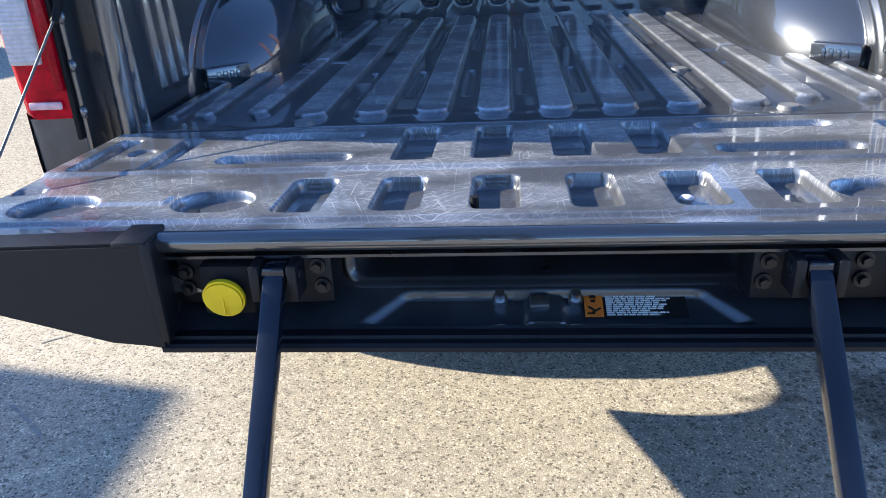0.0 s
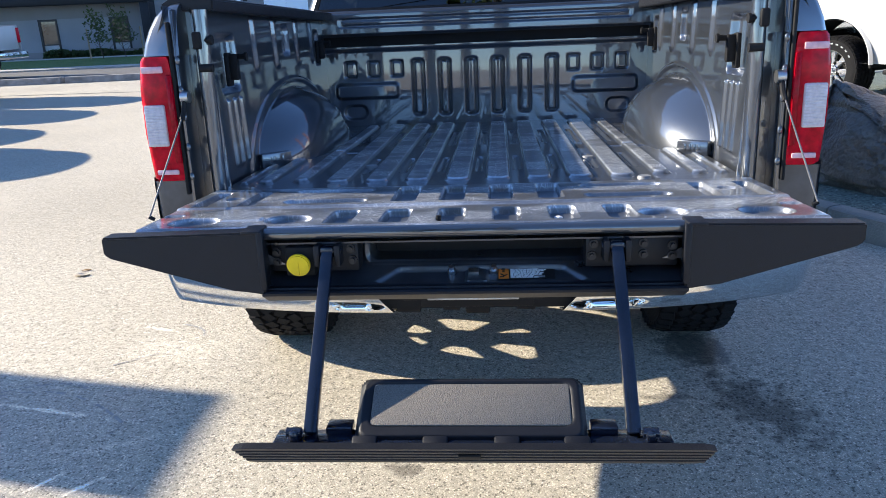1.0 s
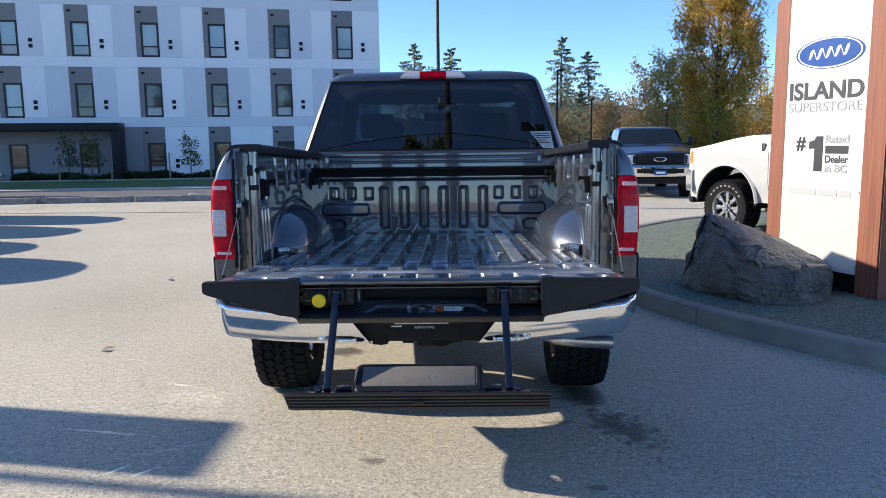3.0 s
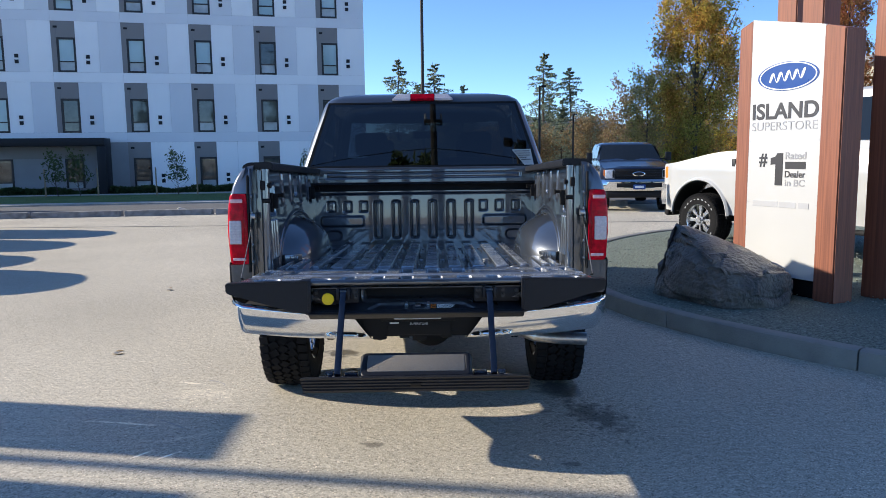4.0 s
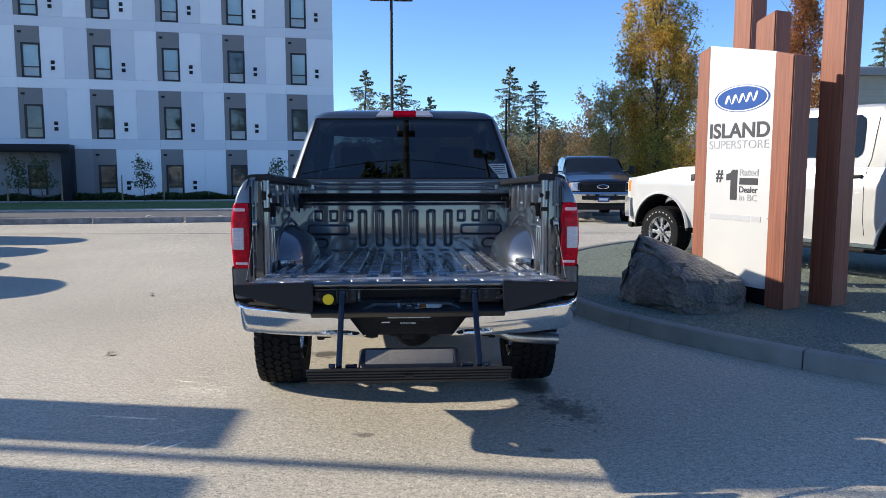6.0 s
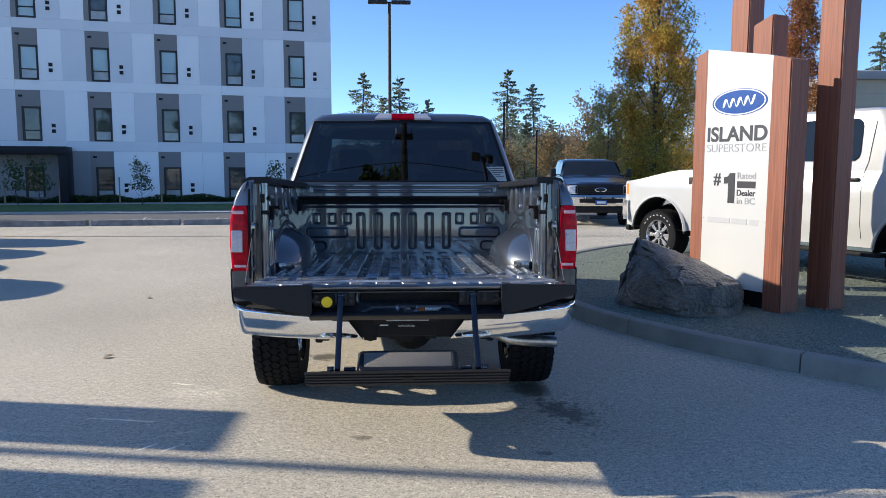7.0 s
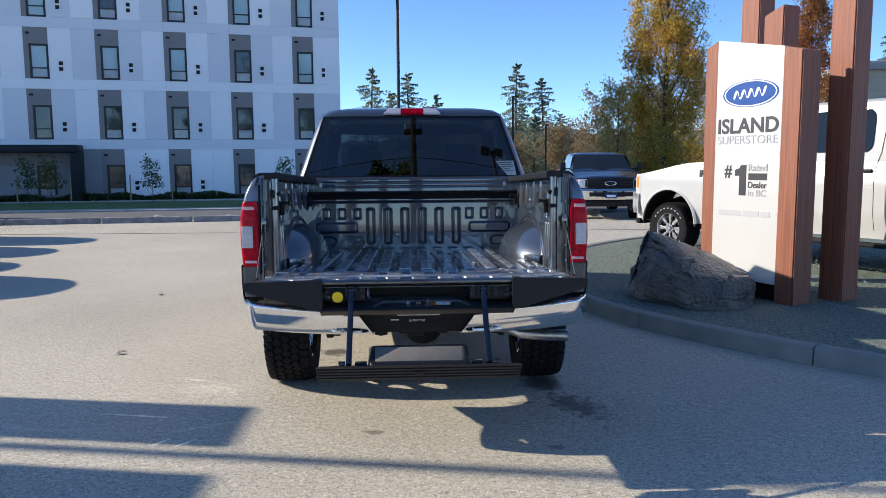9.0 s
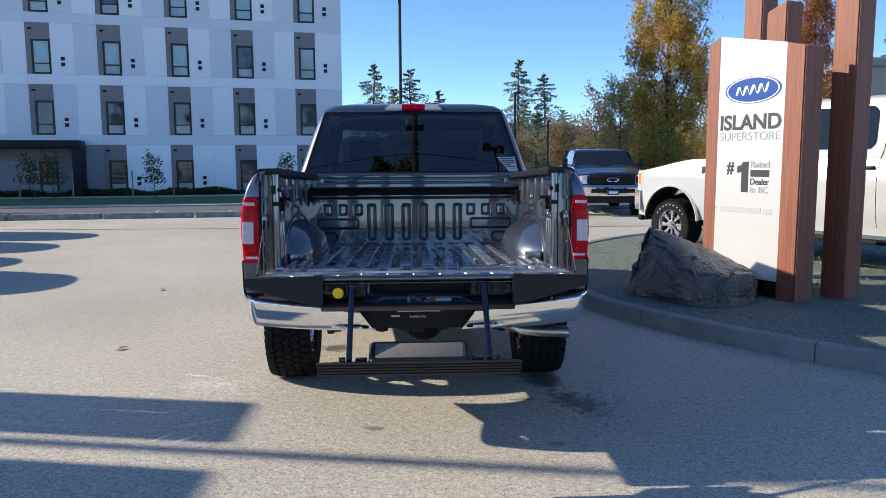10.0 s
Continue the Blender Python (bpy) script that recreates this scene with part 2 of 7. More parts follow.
    lines = math_node("MULTIPLY", math_node("MULTIPLY", acc, scratch), ramp(haze, 0.0, 0.9, 0.15, 1.0))
    old = b.inputs["Base Color"].links[0].from_socket
    for mask, tone in ((math_node("MULTIPLY", haze, 0.85 if bed else 0.55), (0.56, 0.60, 0.66)), (lines, (0.80, 0.80, 0.80))):
        mix = nt.nodes.new("ShaderNodeMix")
        mix.data_type = "RGBA"
        mix.inputs[7].default_value = (*tone, 1)
        nt.links.new(mask, mix.inputs[0])
        nt.links.new(old, mix.inputs[6])
        old = mix.outputs[2]
    nt.links.new(old, b.inputs["Base Color"])
    nt.links.new(math_node("ADD", math_node("MULTIPLY", haze, 0.07), math_node("MULTIPLY", lines, 0.4)), b.inputs["Coat Roughness"])
    return m


ASPHALT = asphalt_mat()
PAINT = paint_mat("dark_grey_metallic_paint", (0.062, 0.071, 0.087), metal=0.5, ior=2.0)
PAINT_WORN = paint_mat("scratched_grey_metallic_paint", (0.115, 0.122, 0.136), 0.75, 0.4, (0.929, 0.937), 1.85)
PAINT_BED = paint_mat("rib_worn_grey_metallic_paint", (0.082, 0.091, 0.106), 0.6, 0.4, (0.934, 0.9405), 2.05)
# body paint with shade in its colour, for the recess and lamp corner
PAINT_SHADED = mat("shade_darkened_paint", (0.050, 0.056, 0.068), 0.30, 0.4, 0.3, 14, coat=0.8)
PLASTIC = mat("black_grained_plastic", (0.008, 0.009, 0.013), 0.5, 0, 0.15, 30, 0.25, 500, spec=0.35)
PLASTIC_MAT = mat("matt_black_plastic", (0.009, 0.009, 0.010), 0.7, 0, 0.15, 30, 0.2, 400, spec=0.3)
ARM_STEEL = mat("blue_black_powder_coat", (0.010, 0.015, 0.030), 0.25, 0.2, 0.15, 20, 0.08, 300, coat=0.6)
STEEL = mat("galvanised_steel", (0.55, 0.56, 0.57), 0.35, 1.0, 0.15, 40)
CABLE = mat("dull_steel_cable", (0.22, 0.22, 0.22), 0.45, 0.8, 0.2, 200)
CHROME = mat("chrome", (0.82, 0.83, 0.84), 0.06, 1.0, 0.03, 5, rvar=0.03)
RUBBER = mat("tyre_rubber", (0.010, 0.010, 0.011), 0.85, 0, 0.25, 25, 0.3, 150, spec=0.2)
GRIT = mat("gritty_step_pad", (0.13, 0.118, 0.105), 0.9, 0, 0.75, 300, 1.0, 420, color2=(0.22, 0.195, 0.165))
YELLOW = mat("yellow_plastic", (0.86, 0.62, 0.012), 0.5, 0, 0.05, 30)
ORANGE = mat("orange_label", (0.85, 0.22, 0.03), 0.45, 0, 0.05, 30)
WHITE_INK = mat("white_print", (0.8, 0.8, 0.8), 0.5, 0, 0.03, 30)
BLACK_INK = mat("black_print", (0.012, 0.012, 0.013), 0.45, 0, 0.1, 30)
RED_LENS = mat("red_lens", (0.46, 0.001, 0.014), 0.22, 0, 0.4, 38, coat=0.12, spec=0.08, rvar=0.03)
DEEP_RED = mat("deep_red_lens", (0.33, 0.002, 0.012), 0.2, 0, 0.3, 90, coat=0.12, spec=0.1, rvar=0.03)
PINK_LENS = mat("pale_pink_lens", (0.72, 0.42, 0.46), 0.2, 0, 0.15, 60, coat=1.0, rvar=0.03)
WHITE_LENS = mat("clear_ribbed_lens", (0.66, 0.60, 0.61), 0.2, 0.1, 0.12, 90, coat=1.0, rvar=0.05)
TINT = glass_mat("tinted_glass", (0.038, 0.049, 0.060), 2.0)
CLEAR = glass_mat("clear_glass", (0.85, 0.92, 0.90))
CABIN = mat("charcoal_cabin_trim", (0.03, 0.03, 0.032), 0.8, 0, 0.2, 12)


# ---- mesh helpers ----
def box(bm, x0, x1, y0, y1, z0, z1, b=0.0, seg=2):
    m = Matrix.Translation(((x0 + x1) / 2, (y0 + y1) / 2, (z0 + z1) / 2)) @ Matrix.Diagonal((abs(x1 - x0), abs(y1 - y0), abs(z1 - z0), 1))
    r = bmesh.ops.create_cube(bm, size=1, matrix=m)
    if b:
        es = list({e for v in r["verts"] for e in v.link_edges})
        bmesh.ops.bevel(bm, geom=es, offset=b, segments=seg, affect="EDGES", profile=0.5)
    return bm


def obox(bm, c, size, turn, b=0.0):
    """A box at c, turned by an Euler in degrees."""
    t = bmesh.new()
    box(t, -size[0] / 2, size[0] / 2, -size[1] / 2, size[1] / 2, -size[2] / 2, size[2] / 2, b)
    t.transform(pose(*c, *turn))
    return join(bm, t)


def join(bm, other):
    me = bpy.data.meshes.new("t")
    other.to_mesh(me)
    other.free()
    bm.from_mesh(me)
    bpy.data.meshes.remove(me)
    return bm


def cyl(bm, p0, p1, r0, r1=None, seg=16, caps=True):
    p0, p1 = Vector(p0), Vector(p1)
    d = p1 - p0
    m = Matrix.Translation((p0 + p1) / 2) @ d.to_track_quat("Z", "Y").to_matrix().to_4x4()
    bmesh.ops.create_cone(bm, cap_ends=caps, segments=seg, radius1=r0, radius2=r0 if r1 is None else r1, depth=d.length, matrix=m)
    return bm


def tube(bm, pts, r, seg=10):
    """A round bar along points."""
    pts = [Vector(p) for p in pts]
    rings = []
    for i, p in enumerate(pts):
        d = (pts[min(i + 1, len(pts) - 1)] - pts[max(i - 1, 0)]).normalized()
        q = d.to_track_quat("Z", "Y").to_matrix()
        rr = r[i] if isinstance(r, (list, tuple)) else r
        rings.append([p + q @ Vector((rr * math.cos(a), rr * math.sin(a), 0)) for a in [2 * math.pi * k / seg for k in range(seg)]])
    return loft(bm, rings)


def loft(bm, rings, closed=True, caps=True):
    vs = [[bm.verts.new(p) for p in ring] for ring in rings]
    n = len(vs[0])
    for a, b in zip(vs, vs[1:]):
        for k in range(n if closed else n - 1):
            j = (k + 1) % n
            bm.faces.new((a[k], a[j], b[j], b[k]))
    if caps and closed:
        bm.faces.new(list(reversed(vs[0])))
        bm.faces.new(vs[-1])
    return bm


def prism(bm, pts, axis, a, b):
    """A polygon pushed along an axis from a to b. pts are the two other coordinates in order."""
    def at(p, v):
        return {"x": (v, p[0], p[1]), "y": (p[0], v, p[1]), "z": (p[0], p[1], v)}[axis]
    lo, hi = [bm.verts.new(at(p, a)) for p in pts], [bm.verts.new(at(p, b)) for p in pts]
    n = len(pts)
    for k in range(n):
        bm.faces.new((lo[k], lo[(k + 1) % n], hi[(k + 1) % n], hi[k]))
    bm.faces.new(list(reversed(lo)))
    bm.faces.new(hi)
    return bm


def link_mesh(name, me, material, parent, label, sharp=35):
    me.materials.append(material)
    for p in me.polygons:
        p.use_smooth = True
    me.set_sharp_from_angle(angle=radians(sharp))
    ob = new(name, me)
    if parent is not None:
        ob.parent = parent
    if label:
        ob["label"] = label
    return ob


def part(name, bm, material, parent=None, label="", xf=None, sharp=35):
    """One mesh object under a thing or a part."""
    bmesh.ops.recalc_face_normals(bm, faces=bm.faces)
    if xf is not None:
        bm.transform(xf)
    me = bpy.data.meshes.new(name)
    bm.to_mesh(me)
    bm.free()
    return link_mesh(name, me, material, parent, label, sharp)


def thing(name, label, category, m=None, group="", kind=""):
    ob = new(name)
    ob.empty_display_size = 0.1
    if m is not None:
        ob.matrix_basis = m
    return tagged(ob, label, category, group, kind)


def sheet(name, us, vs, fn, material, parent=None, label="", xf=None, thick=None, sharp=60, keep=None):
    """A pressed sheet: fn maps the arrays U, V to X, Y, Z. thick: an offset vector that gives it a back."""
    U, V = np.meshgrid(us, vs)
    X, Y, Z = fn(U, V)
    P = np.stack([np.broadcast_to(A, U.shape) for A in (X, Y, Z)], -1).reshape(-1, 3)
    nv, nu = U.shape
    idx = np.arange(nu * nv).reshape(nv, nu)
    q = np.stack([idx[:-1, :-1], idx[:-1, 1:], idx[1:, 1:], idx[1:, :-1]], -1).reshape(-1, 4)
    if keep is not None:
        c = P[q].mean(1)
        q = q[keep(c)]
    faces = q.tolist()
    verts = P.tolist()
    if thick is not None:
        n = len(verts)
        verts += (P + np.array(thick)).tolist()
        faces += [[a + n for a in reversed(f)] for f in faces]
        rim = list(idx[0]) + list(idx[1:, -1]) + list(idx[-1, -2::-1]) + list(idx[-2:0:-1, 0])
        for a, b in zip(rim, rim[1:] + rim[:1]):
            faces.append([int(b), int(a), int(a) + n, int(b) + n])
    me = bpy.data.meshes.new(name)
    me.from_pydata(verts, [], faces)
    if xf is not None:
        me.transform(xf)
    me.update()
    return link_mesh(name, me, material, parent, label, sharp)


def sstep(a, b, x):
    t = np.clip((x - a) / (b - a), 0, 1)
    return t * t * (3 - 2 * t)


def rrect(U, V, cu, cv, hu, hv, r, turn=0.0):
    """Signed distance to a rounded rectangle."""
    c, s = math.cos(turn), math.sin(turn)
    u, v = (U - cu) * c + (V - cv) * s, -(U - cu) * s + (V - cv) * c
    qx, qy = np.abs(u) - hu + r, np.abs(v) - hv + r
    return np.hypot(np.maximum(qx, 0), np.maximum(qy, 0)) + np.minimum(np.maximum(qx, qy), 0) - r


def dent(U, V, cu, cv, hu, hv, r, depth, wall=0.012, turn=0.0):
    """A pressed pocket: depth inside, smooth walls of that width."""
    return depth * (1 - sstep(-wall, 0.0, rrect(U, V, cu, cv, hu, hv, r, turn)))


def words(text, size, material, m, parent, name="lettering", label="", depth=0.002, align="LEFT", bold=0.0, sx=1.0, fill=None):
    """Lettering in the built-in font as a mesh, lying in the x-y plane of m. fill: the width and height that it fills from its left end."""
    cu = bpy.data.curves.new(name, "FONT")
    cu.body, cu.size, cu.extrude, cu.align_x, cu.offset = text, size, depth, align, bold
    tmp = bpy.data.objects.new(name, cu)
    scene.collection.objects.link(tmp)
    me = bpy.data.meshes.new_from_object(tmp.evaluated_get(bpy.context.evaluated_depsgraph_get()))
    bpy.data.objects.remove(tmp)
    if fill:
        xs, ys = [v.co.x for v in me.vertices], [v.co.y for v in me.vertices]
        sx = fill[0] / (max(xs) - min(xs))
        me.transform(Matrix.Diagonal((1, fill[1] / max(ys), 1, 1)) @ Matrix.Translation((-min(xs), 0, 0)))
    me.transform(m @ Matrix.Diagonal((sx, 1, 1, 1)))
    ob = link_mesh(name, me, material, parent, label)
    ob["kind"] = "stuff"
    return ob


def gz(y):
    """The lot falls gently towards the far street."""
    return -0.3 * min(1.0, max(0.0, (y - 6.0) / 30.0))


def flat_strip(name, label, category, material, x0, x1, y0, y1, lift, skew=0.0, thick=0.0):
    """A band of ground that follows the fall of the lot; skew: metres of y per metre of x."""
    ys = np.linspace(y0, y1, 8)
    xs = np.linspace(x0, x1, 9)
    g = np.vectorize(gz)
    ob = sheet(name, xs, ys, lambda U, V: (U, V + skew * U, g(V + skew * U) + lift), material, thick=(0, 0, -thick) if thick else None)
    return tagged(ob, label, category, kind="structure")

# ---- the dark grey pickup with its tailgate down ----
RAKE = Matrix.Translation((0, 0, 0.94)) @ Matrix.Rotation(radians(-2.3), 4, "X") @ Matrix.Translation((0, 0, -0.94))
truck = thing("pickup_truck", "dark grey metallic pickup truck, tailgate lowered with its fold-down step", "truck")


def tp(name, bm, material, parent=None, label="", sharp=35):
    return part(name, bm, material, parent or truck, label, RAKE, sharp)


def tsheet(name, us, vs, fn, material, parent=None, label="", thick=None, keep=None, sharp=60):
    return sheet(name, us, vs, fn, material, parent or truck, label, RAKE, thick, sharp, keep)


# tailgate: pressed inner skin, outer skin, edge cap with the step's recess
def gate_height(U, V):
    h = np.zeros_like(U)
    for k in range(4):
        c = (k - 1.5) * 0.1305 + 0.006
        h += dent(U, V, c, 0.463, 0.034, 0.102, 0.014, -0.024, 0.0055)
    for k in range(6):
        c = (k - 2.5) * 0.1335 + 0.016
        h += dent(U, V, c, 0.216, 0.034, 0.072, 0.016, -0.021, 0.0055)
    for s in (-1, 1):
        h += dent(U, V, s * 0.405, 0.522, 0.115, 0.022, 0.02, -0.014, 0.007)
        h += dent(U, V, s * 0.402, 0.385, 0.115, 0.026, 0.025, -0.014, 0.007)
        h += dent(U, V, s * 0.735, 0.435, 0.022, 0.095, 0.012, -0.016, 0.006)
        h += dent(U, V, s * 0.612, 0.435, 0.022, 0.095, 0.012, -0.016, 0.006)
        h += dent(U, V, s * 0.672, 0.44, 0.026, 0.026, 0.025, -0.006, 0.009)
        h += dent(U, V, s * 0.445, 0.195, 0.058, 0.046, 0.045, -0.016, 0.008)
        h += dent(U, V, s * 0.675, 0.185, 0.062, 0.046, 0.045, -0.016, 0.008)
        h += dent(U, V, s * 0.76, 0.255, 0.03, 0.018, 0.017, -0.008, 0.012)
        h += dent(U, V, s * 0.56, 0.20, 0.055, 0.022, 0.01, 0.004, 0.012)
    h += 0.005 * sstep(0.326, 0.336, V) - 0.005 * (1 - sstep(0.115, 0.125, V))
    h -= 0.012 * sstep(0.575, 0.60, V)
    edge = 0.80 - np.abs(U)
    return h - 0.02 * (1 - sstep(0.0, 0.02, edge)) ** 2


def gate_fn(U, V):
    return U * (1 + 0.062 * (1 - V / 0.6)), V, 0.940 + gate_height(U, V)


gate = tsheet("tailgate", np.linspace(-0.80, 0.80, 720), np.linspace(0.045, 0.60, 280), gate_fn, PAINT_WORN, None,
              "lowered tailgate, scratched dark grey metal with pressed pockets")
bm = bmesh.new()
loft(bm, [[(x * k, y, z) for x, y in ((-0.845, 0.05), (-0.505, 0.05), (-0.505, 0.20), (0.505, 0.20), (0.505, 0.05), (0.845, 0.05), (0.795, 0.595), (-0.795, 0.595))] for z, k in ((0.865, 0.86), (0.903, 0.985), (0.912, 1.0))])
tp("outer_skin", bm, PAINT, gate)
bm = bmesh.new()
box(bm, -0.50, 0.50, 0.19, 0.50, 0.775, 0.87, 0.02)
tp("gate_belly", bm, PAINT, gate)
# drain hole and small pale spots in the pockets
bm = bmesh.new()
cyl(bm, (-0.082, 0.175, 0.930), (-0.082, 0.175, 0.9465), 0.006, seg=16)
tp("drain_hole", bm, PLASTIC_MAT, gate, "dark drain hole")
for x, y in ((0.209, 0.325), (0.213, 0.203), (0.367, 0.311)):
    bm = bmesh.new()
    bmesh.ops.create_uvsphere(bm, u_segments=12, v_segments=8, radius=0.009, matrix=Matrix.Translation((x, y, 0.928)) @ Matrix.Diagonal((1.2, 1, 0.5, 1)))
    tp("pocket_spot", bm, WHITE_INK, gate, "small pale spot in a pocket")
# rolled metal lip over the recess
bm = bmesh.new()
tube(bm, [(-0.50, 0.038, 0.943), (0.50, 0.038, 0.943)], 0.014, 14)
tp("lip", bm, PAINT, gate)
# black end caps
for s in (-1, 1):
    bm = bmesh.new()
    prism(bm, [(s * 0.852, 0.950), (s * 0.852, 0.908), (s * 0.835, 0.900), (s * 0.55, 0.818), (s * 0.476, 0.806), (s * 0.476, 0.957)], "y", 0.0, 0.05)
    bmesh.ops.bevel(bm, geom=bm.edges[:], offset=0.004, segments=2, affect="EDGES")
    tp("end_cap", bm, PLASTIC, gate, "black grained plastic end cap")
    bm = bmesh.new()
    box(bm, s * 0.476, s * 0.520, -0.003, 0.060, 0.951, 0.960, 0.003)
    box(bm, s * 0.470, s * 0.486, -0.004, 0.006, 0.82, 0.958, 0.004)
    tp("cap_strap", bm, PLASTIC, gate)
bm = bmesh.new()
prism(bm, [(0.0, 0.803), (0.0, 0.809), (0.005, 0.813), (0.016, 0.813), (0.018, 0.817), (0.034, 0.817), (0.060, 0.795), (0.060, 0.776), (0.046, 0.776)], "x", -0.485, 0.485)
tp("lower_lip", bm, PLASTIC, gate)
# the recess itself, a box open to the rear, its shade put into the paint
bm = bmesh.new()
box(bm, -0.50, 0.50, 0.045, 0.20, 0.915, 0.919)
tp("recess_ceiling", bm, PAINT_SHADED, gate)
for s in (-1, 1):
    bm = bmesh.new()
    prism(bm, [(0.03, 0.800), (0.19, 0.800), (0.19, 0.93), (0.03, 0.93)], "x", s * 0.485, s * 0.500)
    tp("recess_side", bm, PAINT_SHADED, gate)


BLACK_BOLT = mat("black_oxide_bolt", (0.04, 0.042, 0.048), 0.35, 0.8, 0.2, 60)


LEDGE = math.radians(21.3)


def recess_fn(U, V):
    """A sloping ledge with a hat-shaped pressing, and above it a wall with a long slot."""
    y = np.interp(V, [0.0, 0.45, 0.52, 1.0], [0.030, 0.106, 0.114, 0.118])
    z = np.interp(V, [0.0, 0.45, 0.52, 1.0], [0.814, 0.8435, 0.850, 0.918])
    slot = 1 - sstep(-0.012, 0.0, rrect(U, z, 0.015, 0.880, 0.262, 0.027, 0.02))
    for c in (-0.16, 0.0, 0.13):
        slot = slot * (1 - 0.25 * (np.abs(U - c - 0.06) < 0.004))
    lip = 0.006 * (1 - sstep(0.0, 0.010, np.abs(rrect(U, z, 0.015, 0.880, 0.272, 0.034, 0.025))))
    slant = 0.20 + 0.9 * (0.40 - V) * 0.20
    hat = sstep(0.0, 0.020, slant - np.abs(U - 0.02)) * sstep(0.02, 0.10, 0.44 - V) * sstep(0.0, 0.06, V - 0.06)
    flat = 1 - sstep(0.46, 0.50, V)
    boss = 1 - sstep(-0.004, 0.004, rrect(U, V, 0.012, 0.22, 0.026, 0.14, 0.02))
    d = -0.011 * hat * flat + 0.007 * boss * flat
    return U, y + 0.075 * slot - lip - d * math.sin(LEDGE), z + d * math.cos(LEDGE) * flat


tsheet("recess_panel", np.linspace(-0.488, 0.488, 300), np.linspace(0, 1, 130), recess_fn, PAINT_SHADED, gate)


bm = bmesh.new()
box(bm, -0.238, 0.268, 0.164, 0.170, 0.857, 0.905)
tp("slot_back", bm, PLASTIC_MAT, gate)


def on_ledge(x, s, n):
    """A point on the sloping ledge: s up the slope, n off its face."""
    return (x, 0.058 + s * math.cos(LEDGE) - n * math.sin(LEDGE), 0.825 + s * math.sin(LEDGE) + n * math.cos(LEDGE))


for s in (-1, 1):
    bm = bmesh.new()
    box(bm, s * 0.262, s * 0.470, 0.052, 0.112, 0.846, 0.918, 0.006)
    box(bm, s * 0.298, s * 0.312, 0.012, 0.06, 0.868, 0.918, 0.004)
    box(bm, s * 0.346, s * 0.360, 0.012, 0.06, 0.868, 0.918, 0.004)
    tp("hinge_plate", bm, PLASTIC, gate)
    for bx, bz in ((0.280, 0.902), (0.276, 0.874), (0.392, 0.902), (0.392, 0.876), (0.456, 0.896), (0.456, 0.872)):
        bm = bmesh.new()
        cyl(bm, (s * bx, 0.053, bz), (s * bx, 0.047, bz), 0.0105, seg=16)
        cyl(bm, (s * bx, 0.047, bz), (s * bx, 0.039, bz), 0.0065, seg=6)
        tp("bolt", bm, BLACK_BOLT, gate)
bm = bmesh.new()
cyl(bm, (-0.398, 0.026, 0.873), (-0.398, 0.014, 0.871), 0.0275, seg=32)
bmesh.ops.bevel(bm, geom=[e for e in bm.edges if e.calc_face_angle(0) > 1], offset=0.003, segments=2, affect="EDGES")
box(bm, -0.3993, -0.3967, 0.0125, 0.0155, 0.850, 0.894)
tp("release_knob", bm, YELLOW, gate, "round yellow release knob")
bm = bmesh.new()
box(bm, -0.432, -0.362, 0.030, 0.10, 0.842, 0.912, 0.006)
cyl(bm, (-0.398, 0.024, 0.873), (-0.398, 0.06, 0.873), 0.02)
tp("latch_box", bm, PLASTIC_MAT, gate)
for x in (-0.048, 0.052):
    bm = bmesh.new()
    cyl(bm, on_ledge(x, 0.030, -0.012), on_ledge(x, 0.030, -0.002), 0.010, seg=16)
    cyl(bm, on_ledge(x, 0.030, -0.002), on_ledge(x, 0.030, 0.008), 0.007, seg=6)
    tp("bolt", bm, STEEL, gate)
bm = bmesh.new()
obox(bm, on_ledge(0.004, 0.022, -0.002), (0.026, 0.020, 0.010), (21.3, 0, 0), 0.003)
tp("latch_catch", bm, STEEL, gate)
# the warning label: orange end with a sign, bars of print beside it
def lay(bm):
    for v in bm.verts:
        v.co = on_ledge(v.co.x - 0.017, v.co.z - 0.768, 0.1495 - v.co.y - 0.008)
    return bm


bm = bmesh.new()
box(bm, 0.078, 0.212, 0.150, 0.1515, 0.768, 0.811)
lab = tp("warning_label", lay(bm), BLACK_INK, gate, "black warning label with an orange end and tiny print")
bm = bmesh.new()
box(bm, 0.080, 0.104, 0.1485, 0.150, 0.769, 0.810)
tp("orange_field", lay(bm), ORANGE, lab)
bm = bmesh.new()
prism(bm, [(0.0865, 0.801), (0.0915, 0.808), (0.0965, 0.801)], "y", 0.1475, 0.1485)
box(bm, 0.0885, 0.0945, 0.1475, 0.1485, 0.793, 0.797)
obox(bm, (0.089, 0.148, 0.782), (0.012, 0.001, 0.0025), (0, 40, 0))
obox(bm, (0.095, 0.148, 0.779), (0.014, 0.001, 0.0025), (0, -35, 0))
obox(bm, (0.088, 0.148, 0.774), (0.010, 0.001, 0.0025), (0, 0, 0))
tp("warning_sign", lay(bm), BLACK_INK, lab)
rng = random.Random(4)
bm = bmesh.new()
for k in range(11):
    z = 0.8065 - k * 0.0034
    x = 0.108
    end = 0.185 + rng.uniform(-0.018, 0.014) - (0.01 if k > 6 else 0)
    while x < end:
        w = rng.uniform(0.004, 0.013)
        box(bm, x, min(x + w, end), 0.1485, 0.150, z - 0.0008, z + 0.0008)
        x += w + 0.0016
tp("small_print", lay(bm), WHITE_INK, lab)["kind"] = "stuff"

